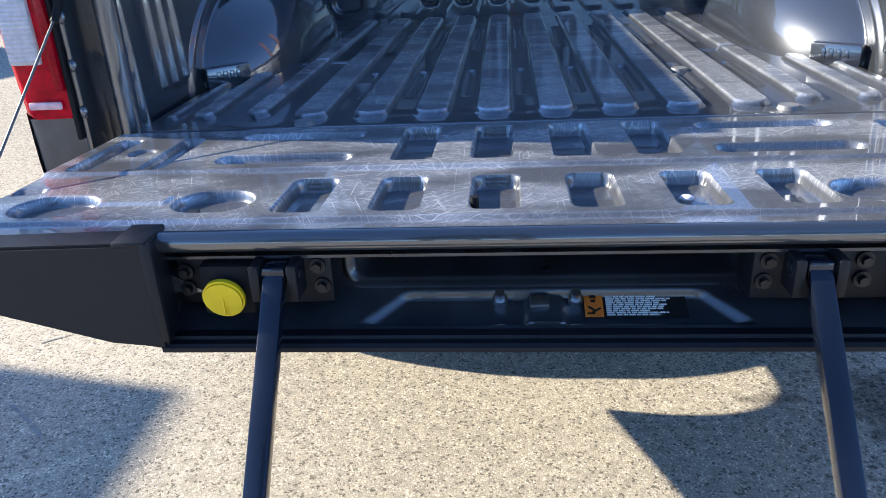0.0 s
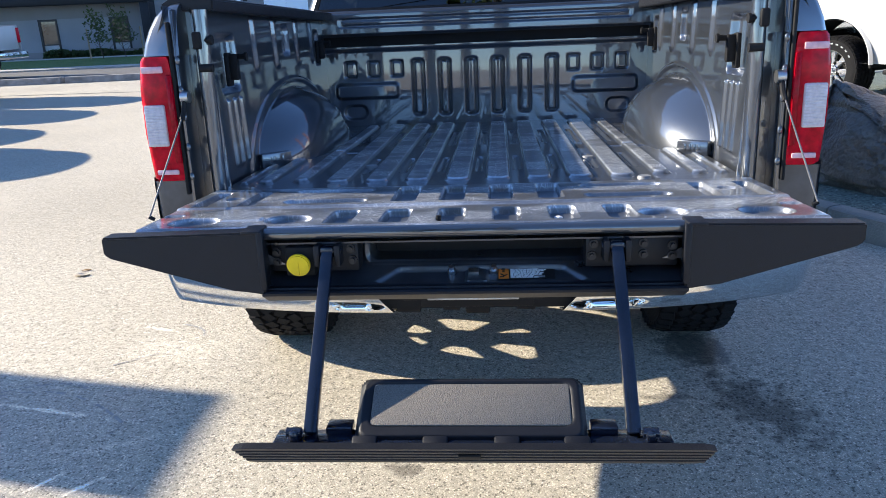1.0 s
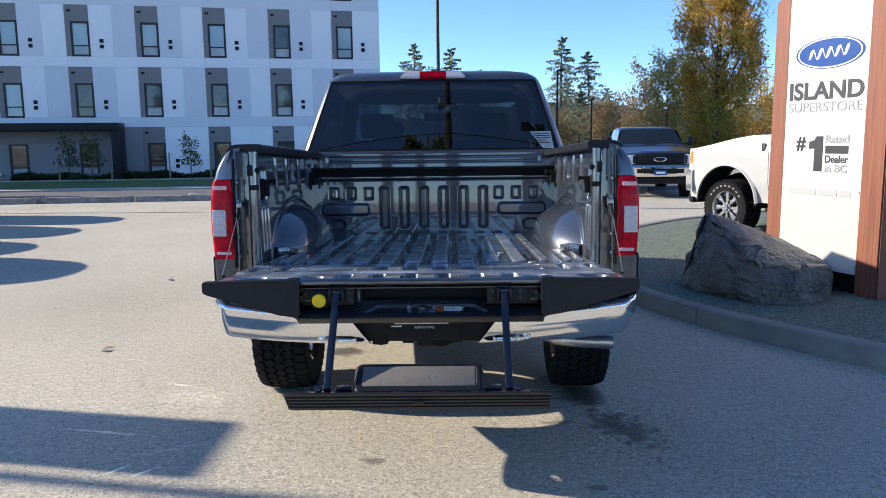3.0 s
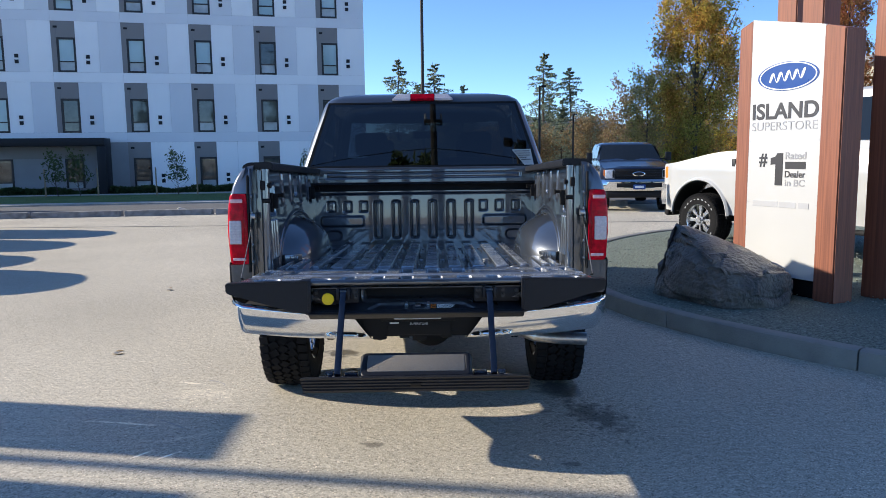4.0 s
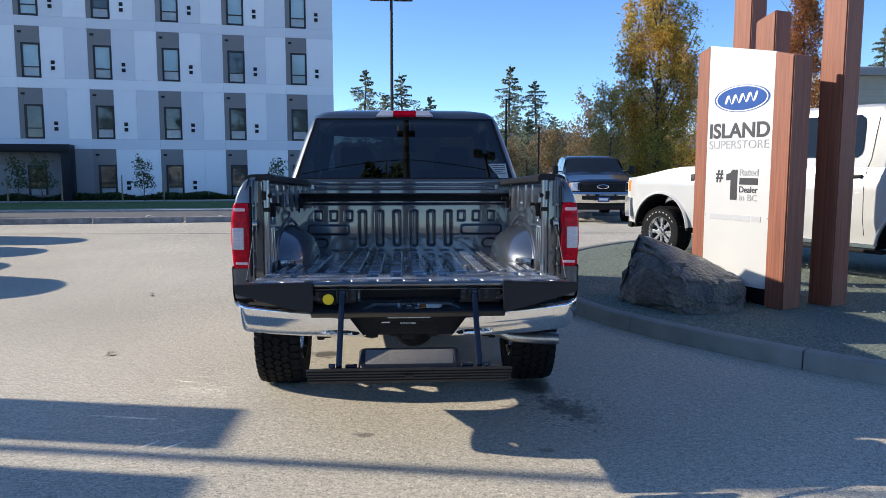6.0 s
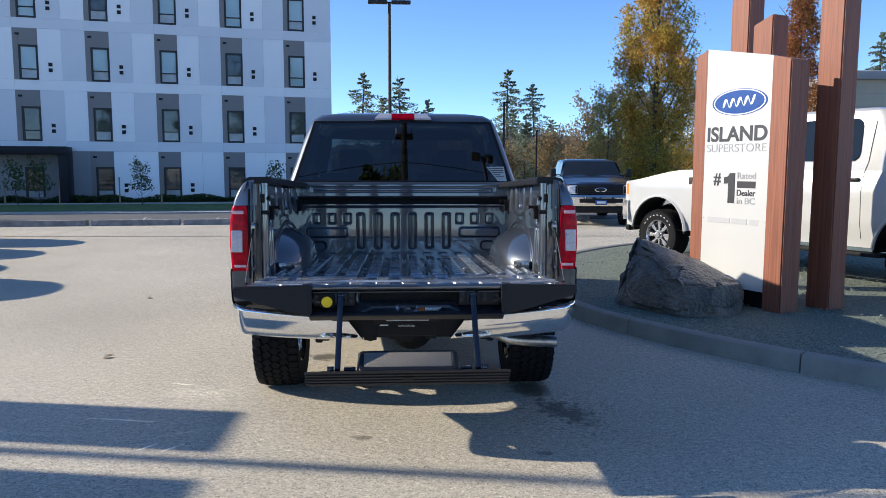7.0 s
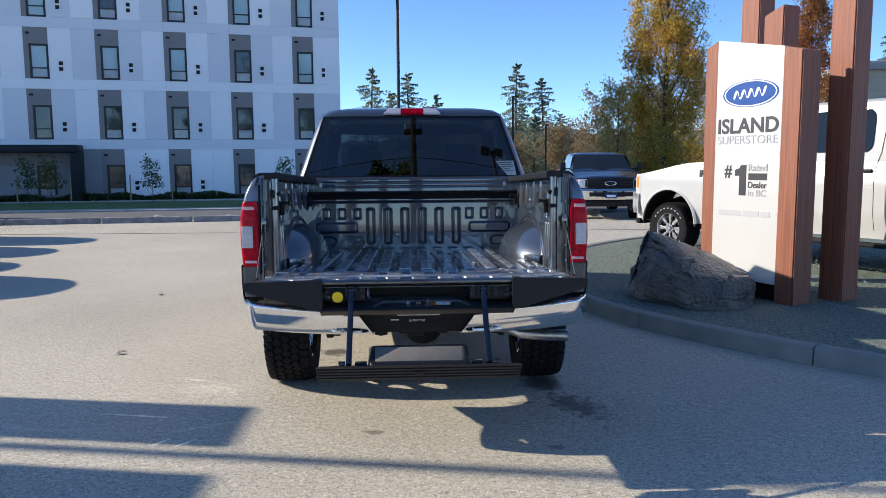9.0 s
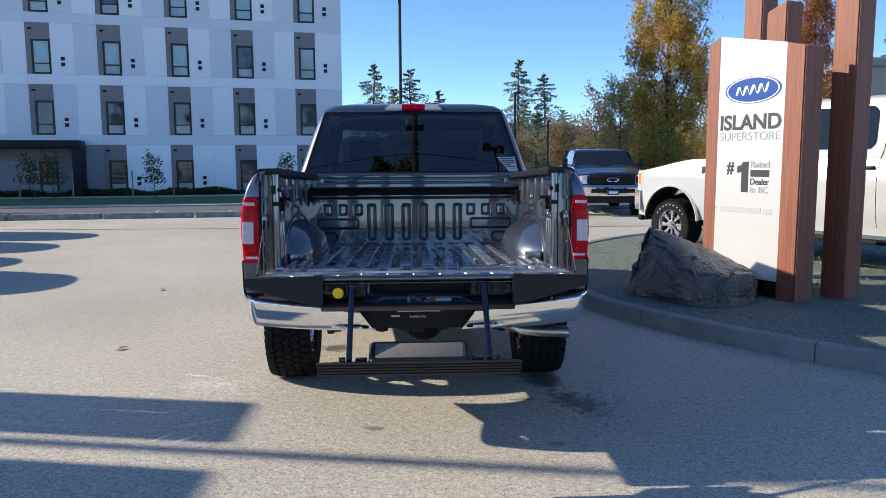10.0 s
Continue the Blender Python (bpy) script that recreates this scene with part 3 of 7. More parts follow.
# the fold-down step that hangs from the tailgate
for s in (-1, 1):
    bm = bmesh.new()
    a, b = Vector((s * 0.329, 0.030, 0.905)), Vector((s * 0.327, -0.258, 0.594))
    d = b - a
    t = bmesh.new()
    box(t, -0.0135, 0.0135, -0.010, 0.010, 0, d.length, 0.003)
    t.transform(Matrix.Translation(a) @ d.to_track_quat("Z", "X").to_matrix().to_4x4() @ Matrix.Rotation(radians(90), 4, "Z"))
    join(bm, t)
    arm = tp("step_arm", bm, ARM_STEEL, gate, "blue-black painted steel step arm")
    bm = bmesh.new()
    cyl(bm, (s * 0.296, 0.028, 0.903), (s * 0.362, 0.028, 0.903), 0.008, seg=12)
    box(bm, s * 0.314, s * 0.344, 0.016, 0.045, 0.890, 0.914, 0.004)
    tp("pivot_pin", bm, ARM_STEEL, arm)
    bm = bmesh.new()
    box(bm, s * 0.346, s * 0.366, -0.287, -0.255, 0.583, 0.612, 0.007)
    cyl(bm, (s * 0.342, -0.270, 0.604), (s * 0.372, -0.270, 0.604), 0.010, seg=12)
    tp("foot_bracket", bm, ARM_STEEL, arm)
bm = bmesh.new()
tl = math.radians(47)
FACE = [(-0.325 + a * math.cos(tl) + c * math.sin(tl), 0.598 + a * math.sin(tl) - c * math.cos(tl)) for a, c in
        [(0.0, 0.0), (0.0, 0.014)] + [(a, 0.020 + 0.026 * k + c) for k in range(4) for a, c in ((0.006, 0.0), (0.006, 0.006), (0.0, 0.008), (0.0, 0.020))] + [(0.0, 0.125), (0.014, 0.125), (0.014, 0.016)]]
prof = FACE + [(-0.300, 0.590), (-0.300, 0.598)]
prism(bm, prof, "x", -0.452, 0.452)
step = tp("step_fascia", bm, PLASTIC, gate, "ribbed black plastic fascia of the step", 20)
for s in (-1, 1):
    bm = bmesh.new()
    loft(bm, [[(s * 0.452, y, z) for y, z in prof], [(s * 0.472, -0.290 + (y + 0.290) * 0.9, 0.560 + (z - 0.560) * 0.9) for y, z in prof]])
    tp("fascia_tip", bm, PLASTIC, step)
bm = bmesh.new()
obox(bm, (0, -0.283, 0.556), (0.044, 0.006, 0.030), (47, 0, 0), 0.002)
tp("badge_plate", bm, PLASTIC_MAT, step)
bm = bmesh.new()
box(bm, -0.405, 0.405, -0.298, -0.215, 0.572, 0.581, 0.003)
for x in (-0.345, 0.345):
    box(bm, x - 0.03, x + 0.03, -0.293, -0.240, 0.580, 0.589, 0.004)
box(bm, -0.30, -0.245, -0.24, -0.20, 0.578, 0.597, 0.004)
box(bm, 0.245, 0.30, -0.24, -0.20, 0.578, 0.597, 0.004)
tp("step_tray", bm, ARM_STEEL, gate)
# the pad leans up to the front from its hinges
PAD = RAKE @ Matrix.Translation((0, -0.266, 0.582)) @ Matrix.Rotation(radians(29.5), 4, "X")


def pad_fn(U, V):
    e = rrect(U, V, 0.0, 0.079, 0.238, 0.079, 0.028)
    z = 0.004 - 0.014 * sstep(-0.012, 0.0, e) - 0.006 * (1 - sstep(-0.004, 0.004, rrect(U, V, 0.0, 0.086, 0.210, 0.053, 0.022)))
    return U, V, z


sheet("pad_frame", np.linspace(-0.238, 0.238, 120), np.linspace(0.0, 0.158, 60), pad_fn, PLASTIC, gate, "glossy black step pad frame", PAD,
      keep=lambda c: rrect(c[:, 0], c[:, 1], 0.0, 0.079, 0.240, 0.081, 0.03) < 0)
bm = bmesh.new()
box(bm, -0.234, 0.234, 0.004, 0.154, -0.026, -0.010, 0.01)
part("pad_base", bm, PLASTIC_MAT, gate, "", PAD)
bm = bmesh.new()
box(bm, -0.208, 0.208, 0.035, 0.137, -0.012, 0.003, 0.004)
bmesh.ops.bevel(bm, geom=[e for e in bm.edges if abs(e.verts[0].co.z - e.verts[1].co.z) > 0.006], offset=0.016, segments=3, affect="EDGES")
part("grip_pad", bm, GRIT, gate, "gritty dark grey anti-slip pad", PAD)
for k, x in enumerate((-0.215, -0.07, 0.075, 0.215)):
    bm = bmesh.new()
    box(bm, x - 0.026, x + 0.026, -0.018, 0.012, -0.010, 0.004, 0.005)
    cyl(bm, (x - 0.03, -0.016, -0.003), (x + 0.03, -0.016, -0.003), 0.006, seg=10)
    part("pad_hinge", bm, PLASTIC, gate, "", PAD)

# gate cables
for s in (-1, 1):
    bm = bmesh.new()
    tube(bm, [(s * 0.866, 0.572, 1.165), (s * 0.836, 0.222, 0.948)], 0.0025, 8)
    cable = tp("gate_cable", bm, CABLE, truck, "thin steel tailgate support cable")
    bm = bmesh.new()
    tube(bm, [(s * 0.862, 0.598, 1.215), (s * 0.864, 0.590, 1.185), (s * 0.866, 0.570, 1.160)], 0.0075, 8)
    tp("cable_boot", bm, PLASTIC_MAT, cable)
    bm = bmesh.new()
    cyl(bm, (s * 0.848, 0.605, 1.225), (s * 0.872, 0.605, 1.225), 0.018, seg=16)
    tp("cable_eye", bm, STEEL, cable)
    bm = bmesh.new()
    cyl(bm, (s * 0.826, 0.226, 0.940), (s * 0.839, 0.226, 0.947), 0.005, seg=12)
    tp("cable_anchor", bm, PLASTIC_MAT, cable)

# bed floor with raised ribs
BOLT = mat("zinc_bolt", (0.24, 0.245, 0.25), 0.5, 0.3, 0.1, 30)
RIBS = [(k - 3.5) * 0.129 for k in range(8)]


def floor_fn(U, V):
    h = np.zeros_like(U)
    for c in RIBS:
        h += dent(U, V, c, 1.505, 0.040, 0.80, 0.036, 0.012, 0.009)
        h += dent(U, V, c + 0.0645, 1.05, 0.014, 0.16, 0.012, -0.006, 0.01)
        h += dent(U, V, c + 0.0645, 1.75, 0.014, 0.22, 0.012, -0.006, 0.01)
    for s in (-1, 1):
        h += dent(U, V, s * 0.575, 1.52, 0.030, 0.78, 0.028, 0.013, 0.012)
        h += dent(U, V, s * 0.69, 0.98, 0.028, 0.25, 0.026, 0.013, 0.012)
        h += dent(U, V, s * 0.76, 0.98, 0.016, 0.25, 0.014, 0.010, 0.010)
    h -= 0.006 * (np.abs(V - 1.38) < 0.012) * (np.abs(U) > 0.5)
    return U, V, 0.929 + h - 0.02 * (1 - sstep(0.632, 0.65, V))


bed = tsheet("bed_floor", np.linspace(-0.80, 0.80, 460), np.linspace(0.63, 2.40, 300), floor_fn, PAINT_BED, None,
             "ribbed dark grey metal load bed floor")
for x, y in ((-0.45, 0.675), (0.51, 0.69), (-0.385, 1.02), (0.385, 1.10)):
    bm = bmesh.new()
    cyl(bm, (x, y, 0.922), (x, y, 0.937), 0.024, 0.019, 20)
    tp("bed_bolt", bm, BOLT, bed, "pale bolt head in the bed floor")
bm = bmesh.new()
box(bm, -0.80, 0.80, 0.607, 0.628, 0.885, 0.905)
tp("sill_gap_seal", bm, PLASTIC_MAT, bed)


# front wall of the bed
def bulk_fn(U, V):
    d = np.zeros_like(U)
    for k in range(6):
        c = (k - 2.5) * 0.1385
        d += dent(U, V, c, 1.118, 0.036, 0.150, 0.024, 0.020, 0.012) - dent(U, V, c, 1.118, 0.022, 0.136, 0.014, 0.010, 0.008)
    for s in (-1, 1):
        for k in range(3):
            c = s * (0.455 + 0.122 * k)
            d += dent(U, V, c, 1.218, 0.035, 0.046, 0.014, 0.012, 0.010) - dent(U, V, c, 1.218, 0.024, 0.035, 0.008, 0.007, 0.006)
        d -= dent(U, V, s * 0.615, 1.108, 0.170, 0.045, 0.03, 0.020, 0.018)
        d += dent(U, V, s * 0.685, 0.998, 0.065, 0.042, 0.04, 0.016, 0.014)
    d += 0.02 * (1 - sstep(0.94, 0.97, V)) * 0 - 0.02 * sstep(1.305, 1.325, V)
    return U, 2.385 + d, V


tsheet("bed_front_wall", np.linspace(-0.86, 0.86, 330), np.linspace(0.92, 1.335, 110), bulk_fn, PAINT, None, "pressed front wall of the load bed", thick=(0, 0.05, 0))


def header_fn(U, V):
    d = dent(U, V, 0.0, 1.452, 0.735, 0.026, 0.012, 0.008, 0.008) - dent(U, V, 0.0, 1.452, 0.715, 0.012, 0.008, 0.005, 0.006)
    return U, 2.33 + d + 0.03 * sstep(1.495, 1.512, V) + 0.02 * (1 - sstep(1.385, 1.40, V)), V


tsheet("bed_header", np.linspace(-0.87, 0.87, 240), np.linspace(1.385, 1.512, 50), header_fn, PAINT, None, "", thick=(0, 0.08, 0))
# matt black box stands in for the shadow in the gap below the header
bm = bmesh.new()
box(bm, -0.86, 0.86, 2.40, 2.44, 1.32, 1.40)
tp("header_gap_shade", bm, PLASTIC_MAT, truck)


# inner side walls with the wheel housings pressed in
def side_fn(s):
    def fn(U, V):
        d = np.zeros_like(U)
        r = np.hypot((U - 1.66) / 0.585, np.maximum(V - 0.90, 0) / 0.285)
        d -= 0.185 * np.clip(1 - r ** 4.5, 0, 1)
        d -= 0.010 * (1 - sstep(0.0, 0.045, np.abs(r - 1.12) - 0.008))
        for k in range(3):
            d -= dent(U, V, 0.86 + 0.062 * k, 1.085, 0.012, 0.115, 0.011, 0.012, 0.009)
        for c, w in ((1.22, 0.03), (1.50, 0.045), (1.84, 0.045), (2.10, 0.03)):
            d -= dent(U, V, c, 1.37, w, 0.11, 0.03, 0.013, 0.03)
        d += dent(U, V, 0.92, 1.31, 0.10, 0.10, 0.03, 0.03, 0.02)
        d += dent(U, V, 1.66, 1.38, 0.06, 0.07, 0.03, 0.02, 0.02)
        d += dent(U, V, 2.22, 1.34, 0.06, 0.09, 0.03, 0.02, 0.02)
        d -= dent(U, V, 0.70, 1.2, 0.022, 0.30, 0.02, 0.03, 0.02)
        lean = 0.02 * (V - 0.93) / 0.5
        return s * (0.815 + d + lean), U, V
    return fn


for s in (-1, 1):
    tsheet("bed_side_wall", np.linspace(0.655, 2.40, 460), np.linspace(0.915, 1.478, 200), side_fn(s), PAINT, None,
           "inner wall of the load bed with its wheel housing")
    # rail cap
    bm = bmesh.new()
    prism(bm, [(s * 0.766, 1.468), (s * 0.766, 1.502), (s * 0.78, 1.509), (s * 0.895, 1.507), (s * 0.925, 1.490), (s * 0.925, 1.472)], "y", 0.66, 2.42)
    bmesh.ops.bevel(bm, geom=bm.edges[:], offset=0.004, segments=2, affect="EDGES")
    tp("rail_cap", bm, PLASTIC, truck, "black plastic bed rail cap")
    # rear pillar between lamp and gate opening
    bm = bmesh.new()
    ring = [(s * 0.800, 0.700), (s * 0.812, 0.690), (s * 0.880, 0.686), (s * 0.895, 0.70), (s * 0.90, 0.72), (s * 0.83, 0.74)]
    loft(bm, [[(x, y, z) for x, y in ring] for z in (0.885, 1.475)])
    pillar = tp("rear_pillar", bm, PAINT, truck)
    bm = bmesh.new()
    box(bm, s * 0.881, s * 0.892, 0.594, 0.612, 0.93, 1.44, 0.004)
    tp("lamp_gap_trim", bm, PLASTIC_MAT, pillar)
    bm = bmesh.new()
    box(bm, s * 0.868, s * 0.8805, 0.603, 0.705, 0.885, 1.475, 0.004)
    tp("lamp_wall", bm, PAINT, pillar)
    bm = bmesh.new()
    loft(bm, [[(s * 0.804 + 0.022 * math.cos(k * math.tau / 20), 0.650 + 0.022 * math.sin(k * math.tau / 20), z) for k in range(20)] for z in (0.90, 1.472)])
    tp("jamb_roll", bm, PAINT, pillar)
    for z in (0.985, 1.075, 1.165, 1.245, 1.33):
        bm = bmesh.new()
        bmesh.ops.create_uvsphere(bm, u_segments=12, v_segments=8, radius=0.007, matrix=Matrix.Translation((s * 0.870, 0.603, z)) @ Matrix.Diagonal((1.2, 1.0, 1.8, 1)))
        tp("pillar_boss", bm, PAINT, pillar)
    bm = bmesh.new()
    cyl(bm, (s * 0.815, 0.64, 1.385), (s * 0.778, 0.64, 1.385), 0.009, seg=12)
    cyl(bm, (s * 0.779, 0.64, 1.385), (s * 0.771, 0.64, 1.385), 0.014, seg=12)
    box(bm, s * 0.80, s * 0.825, 0.615, 0.665, 1.36, 1.41, 0.006)
    tp("gate_striker", bm, PLASTIC_MAT, pillar)
    bm = bmesh.new()
    cyl(bm, (s * 0.815, 0.63, 1.305), (s * 0.775, 0.63, 1.305), 0.012, seg=12)
    tp("rubber_stop", bm, PLASTIC_MAT, pillar)
    # moulded plate low on the wheel housing
    slant = Matrix.Translation((s * 0.752, 1.105, 0.956)) @ Matrix.Rotation(s * radians(-42), 4, "Z")
    bm = bmesh.new()
    box(bm, -0.060, 0.060, -0.003, 0.030, -0.028, 0.024, 0.005)
    bm.transform(slant)
    plate_ = tp("housing_plate", bm, PAINT, truck, "dark plate on the wheel housing")
    bm = bmesh.new()
    for k in range(4):
        box(bm, -0.034 + 0.018 * k, -0.022 + 0.018 * k, -0.0045, -0.001, -0.012, 0.012, 0.001)
    bm.transform(slant)
    tp("plate_bar", bm, PAINT, plate_)
    # tie-down plates with pegs
    for y, z in ((0.92, 1.31), (2.23, 1.34)):
        bm = bmesh.new()
        box(bm, s * 0.822, s * 0.838, y - 0.022, y + 0.022, z - 0.075, z + 0.035, 0.006)
        box(bm, s * 0.795, s * 0.825, y - 0.014, y + 0.014, z - 0.055, z + 0.030, 0.006)
        cyl(bm, (s * 0.80, y, z + 0.02), (s * 0.768, y - 0.005, z + 0.02), 0.009, seg=12)
        cyl(bm, (s * 0.770, y - 0.005, z + 0.02), (s * 0.762, y - 0.005, z + 0.02), 0.014, seg=12)
        tp("tie_down", bm, PLASTIC_MAT, truck)

# outer body sides, whole length
AXLES = (1.64, 5.32)


def skin_x(z, y):
    x = 0.955 + 0.04 * sstep(0.55, 0.85, z) - 0.10 * sstep(1.18, 1.50, z) ** 1.5
    return x - 0.05 * sstep(5.3, 5.95, y) ** 2 + 0.02 * (np.abs(np.hypot(y - AXLES[0], z - 0.42) - 0.50) < 0.035) + 0.02 * (np.abs(np.hypot(y - AXLES[1], z - 0.42) - 0.50) < 0.035)


ARCH = (0.500, 0.500, 4.5)


def arch_level(y, z, a):
    """1 on the edge of the wheel opening, a rounded square, less inside."""
    return ((np.abs(y - a) / ARCH[0]) ** ARCH[2] + (np.abs(z - 0.42) / ARCH[1]) ** ARCH[2]) ** (1 / ARCH[2])


def to_arch(y, z):
    """Points next to a wheel opening drawn onto its edge."""
    for a in AXLES:
        f = np.maximum(arch_level(y, z, a), 1e-6)
        k = np.where(np.abs(f - 1) < 0.035, 1 / f, 1.0)
        y, z = a + (y - a) * k, 0.42 + (z - 0.42) * k
    return y, z


def not_arch(c):
    ok = np.ones(len(c), bool)
    for a in AXLES:
        ok &= arch_level(c[:, 1], c[:, 2], a) > 1
    return ok & ~((c[:, 1] > 4.75) & (c[:, 2] > 1.33 - 0.06 * (c[:, 1] - 4.75)))


def body_fn(s):
    def fn(U, V):
        y, z = to_arch(U + 0.05 * (1 - sstep(0.6, 0.9, V)) * (U < 0.8), V)
        z = np.maximum(z, hem(y))
        return s * skin_x(z, y), y, z
    return fn


def hem(y):
    """Height of the body's lower edge, rising behind the rear wheel."""
    return np.where(y < 1.3, 0.625 + 0.21 * (1.2 - y), 0.50)


for s in (-1, 1):
    ys = np.concatenate([np.linspace(0.61, 0.80, 12), np.linspace(0.82, 5.95, 300)])
    side = tsheet("body_side", ys, np.linspace(0.50, 1.485, 60), body_fn(s), PAINT, None,
                  "dark grey metallic body side",
                  keep=lambda c: not_arch(c) & ~((c[:, 1] < 0.82) & (c[:, 2] > 0.985) & (c[:, 2] < 1.34)) & (c[:, 2] > hem(c[:, 1]) + 1e-4))
    # rear corner above the lamp
    bm = bmesh.new()
    rings = []
    for z, xo, yb in ((1.345, 0.980, 0.603), (1.38, 0.972, 0.606), (1.42, 0.956, 0.612), (1.455, 0.936, 0.620), (1.48, 0.914, 0.635), (1.497, 0.888, 0.665)):
        rings.append([(s * 0.862, yb, z), (s * (xo - 0.02), yb, z), (s * (xo - 0.004), yb + 0.012, z), (s * xo, yb + 0.05, z), (s * (xo + 0.004), 0.84, z), (s * 0.862, 0.84, z)])
    loft(bm, rings)
    tp("rear_corner", bm, PAINT, side, "", 50)
    # corner below the lamp, its body colour darkened for the shadow there
    bm = bmesh.new()
    rings = []
    for z, xo in ((0.80, 0.985), (0.86, 0.998), (0.972, 1.004)):
        rings.append([(s * 0.88, 0.610, z), (s * (xo - 0.040), 0.604, z)] + [(s * (xo - 0.03 + 0.03 * math.sin(q)), 0.635 - 0.03 * math.cos(q), z) for q in (0.2, 0.5, 0.8, 1.1, 1.4)] + [(s * (xo + 0.004), 0.86, z), (s * 0.88, 0.86, z)])
    loft(bm, rings)
    tp("lower_corner", bm, PAINT_SHADED, side, "", 50)
    # tail lamp: housing, red body, clear reversing window, bright strips
    bm = bmesh.new()
    rings = []
    for z, xo, xi in ((0.975, 0.978, 0.893), (0.985, 0.990, 0.889), (1.12, 1.000, 0.886), (1.25, 0.998, 0.888), (1.332, 0.986, 0.895), (1.343, 0.978, 0.90)):
        rings.append([(s * xi, 0.595, z), (s * (xo - 0.022), 0.588, z), (s * (xo - 0.006), 0.598, z), (s * xo, 0.625, z), (s * (xo + 0.002), 0.80, z), (s * xi, 0.80, z)])
    loft(bm, rings)
    bmesh.ops.bevel(bm, geom=[e for e in bm.edges if e.is_boundary is False and e.calc_face_angle(0) > 1.2], offset=0.004, segments=2, affect="EDGES")
    lamp = tp("tail_lamp", bm, RED_LENS, truck, "red tail lamp with a clear reversing window", 50)
    bm = bmesh.new()
    box(bm, s * 0.922, s * 0.986, 0.5835, 0.600, 1.080, 1.205, 0.006)
    win = tp("reversing_window", bm, WHITE_LENS, lamp, "clear ribbed window")
    bm = bmesh.new()
    for k in range(14):
        z = 1.086 + k * 0.0083
        prism(bm, [(0.5838, z), (0.5822, z + 0.004), (0.5838, z + 0.008)], "x", s * 0.925, s * 0.982)
    tp("lens_rib", bm, WHITE_LENS, win)
    for z0, z1, x0, x1 in ((1.296, 1.316, 0.912, 0.978), (0.994, 1.010, 0.902, 0.970)):
        bm = bmesh.new()
        box(bm, s * x0, s * x1, 0.5835, 0.592, z0, z1, 0.004)
        tp("bright_strip", bm, PINK_LENS, lamp)
    bm = bmesh.new()
    box(bm, s * 0.890, s * 0.908, 0.5845, 0.592, 1.03, 1.29, 0.004)
    tp("inner_reflector", bm, DEEP_RED, lamp)

# cab: pillars and roof as a hollow shell, real openings front and rear
RZ = [(1.40, 0.965, 2.455, 4.95), (1.52, 0.935, 2.445, 4.80), (1.66, 0.893, 2.50, 4.58), (1.80, 0.850, 2.548, 4.38), (1.92, 0.808, 2.588, 4.22), (2.005, 0.778, 2.618, 4.10),
      (2.045, 0.752, 2.64, 4.00), (2.078, 0.70, 2.68, 3.90), (2.104, 0.58, 2.78, 3.75), (2.116, 0.30, 3.0, 3.5)]


def cab_ring(hw, yr, yf, n=10):
    pts = []
    r = min(0.10, hw * 0.4)
    ys = np.linspace(yr + r, yf - 0.25, n)
    pts += [(hw * 0.0, yr - 0.012), (hw * 0.45, yr - 0.008), (hw - r, yr)]
    pts += [(hw - r + r * math.sin(a), yr + r - r * math.cos(a)) for a in (0.4, 0.8, 1.2)]
    pts += [(hw, float(y)) for y in ys]
    pts += [(hw - 0.06, yf - 0.10), (hw * 0.6, yf - 0.02), (0, yf)]
    return pts + [(-x, y) for x, y in reversed(pts[1:-1])]


bm = bmesh.new()
loft(bm, [[(x, y, z) for x, y in cab_ring(hw, yr, yf)] for z, hw, yr, yf in RZ], True, False)
bm.verts.ensure_lookup_table()
bm.faces.new([v for v in bm.verts if abs(v.co.z - 2.116) < 1e-4])
# openings: rear window, windscreen, side windows
bm.normal_update()
dead = []
for f in bm.faces:
    c = f.calc_center_median()
    if c.z < 1.50 or c.z > 2.00:
        continue
    n = f.normal
    if c.y < 2.62 and abs(c.x) < 0.80 - 0.28 * (c.z - 1.5) and abs(n.y) > 0.6:
        dead.append(f)
    elif c.y > 3.9 and abs(n.y) > 0.45 and abs(c.x) < 0.75:
        dead.append(f)
    elif abs(n.x) > 0.8 and 2.8 < c.y < 4.2:
        dead.append(f)
bmesh.ops.delete(bm, geom=dead, context="FACES")
bmesh.ops.solidify(bm, geom=bm.faces[:], thickness=0.03)
cab = tp("cab_shell", bm, PAINT, truck, "dark grey metallic cab roof and pillars", 40)


def rear_glass_fn(U, V):
    w = 0.885 - 0.155 * V
    y = 2.432 + (2.610 - 2.432) * V - 0.012 * (1 - U * U)
    corner = np.maximum(np.abs(U) - 0.94, 0)
    return U * w, y, 1.512 + 0.508 * V


rear_glass = tsheet("rear_window", np.linspace(-1, 1, 30), np.linspace(0, 1, 16), rear_glass_fn, TINT, cab, "dark tinted rear window")


def glass_frame(u0, u1, v0, v1, lift):
    bm = bmesh.new()
    n = 16
    rows = []
    for k in range(n + 1):
        row = []
        for v, u in ((v0, u0 + (u1 - u0) * k / n), (v1, u0 + (u1 - u0) * k / n)):
            X, Y, Z = rear_glass_fn(np.array(u), np.array(v))
            row.append((float(X), float(Y) - lift, float(Z)))
        X0, X1 = row
        rows.append([X0, X1, (X1[0], X1[1] + 0.01, X1[2]), (X0[0], X0[1] + 0.01, X0[2])])
    return loft(bm, rows)


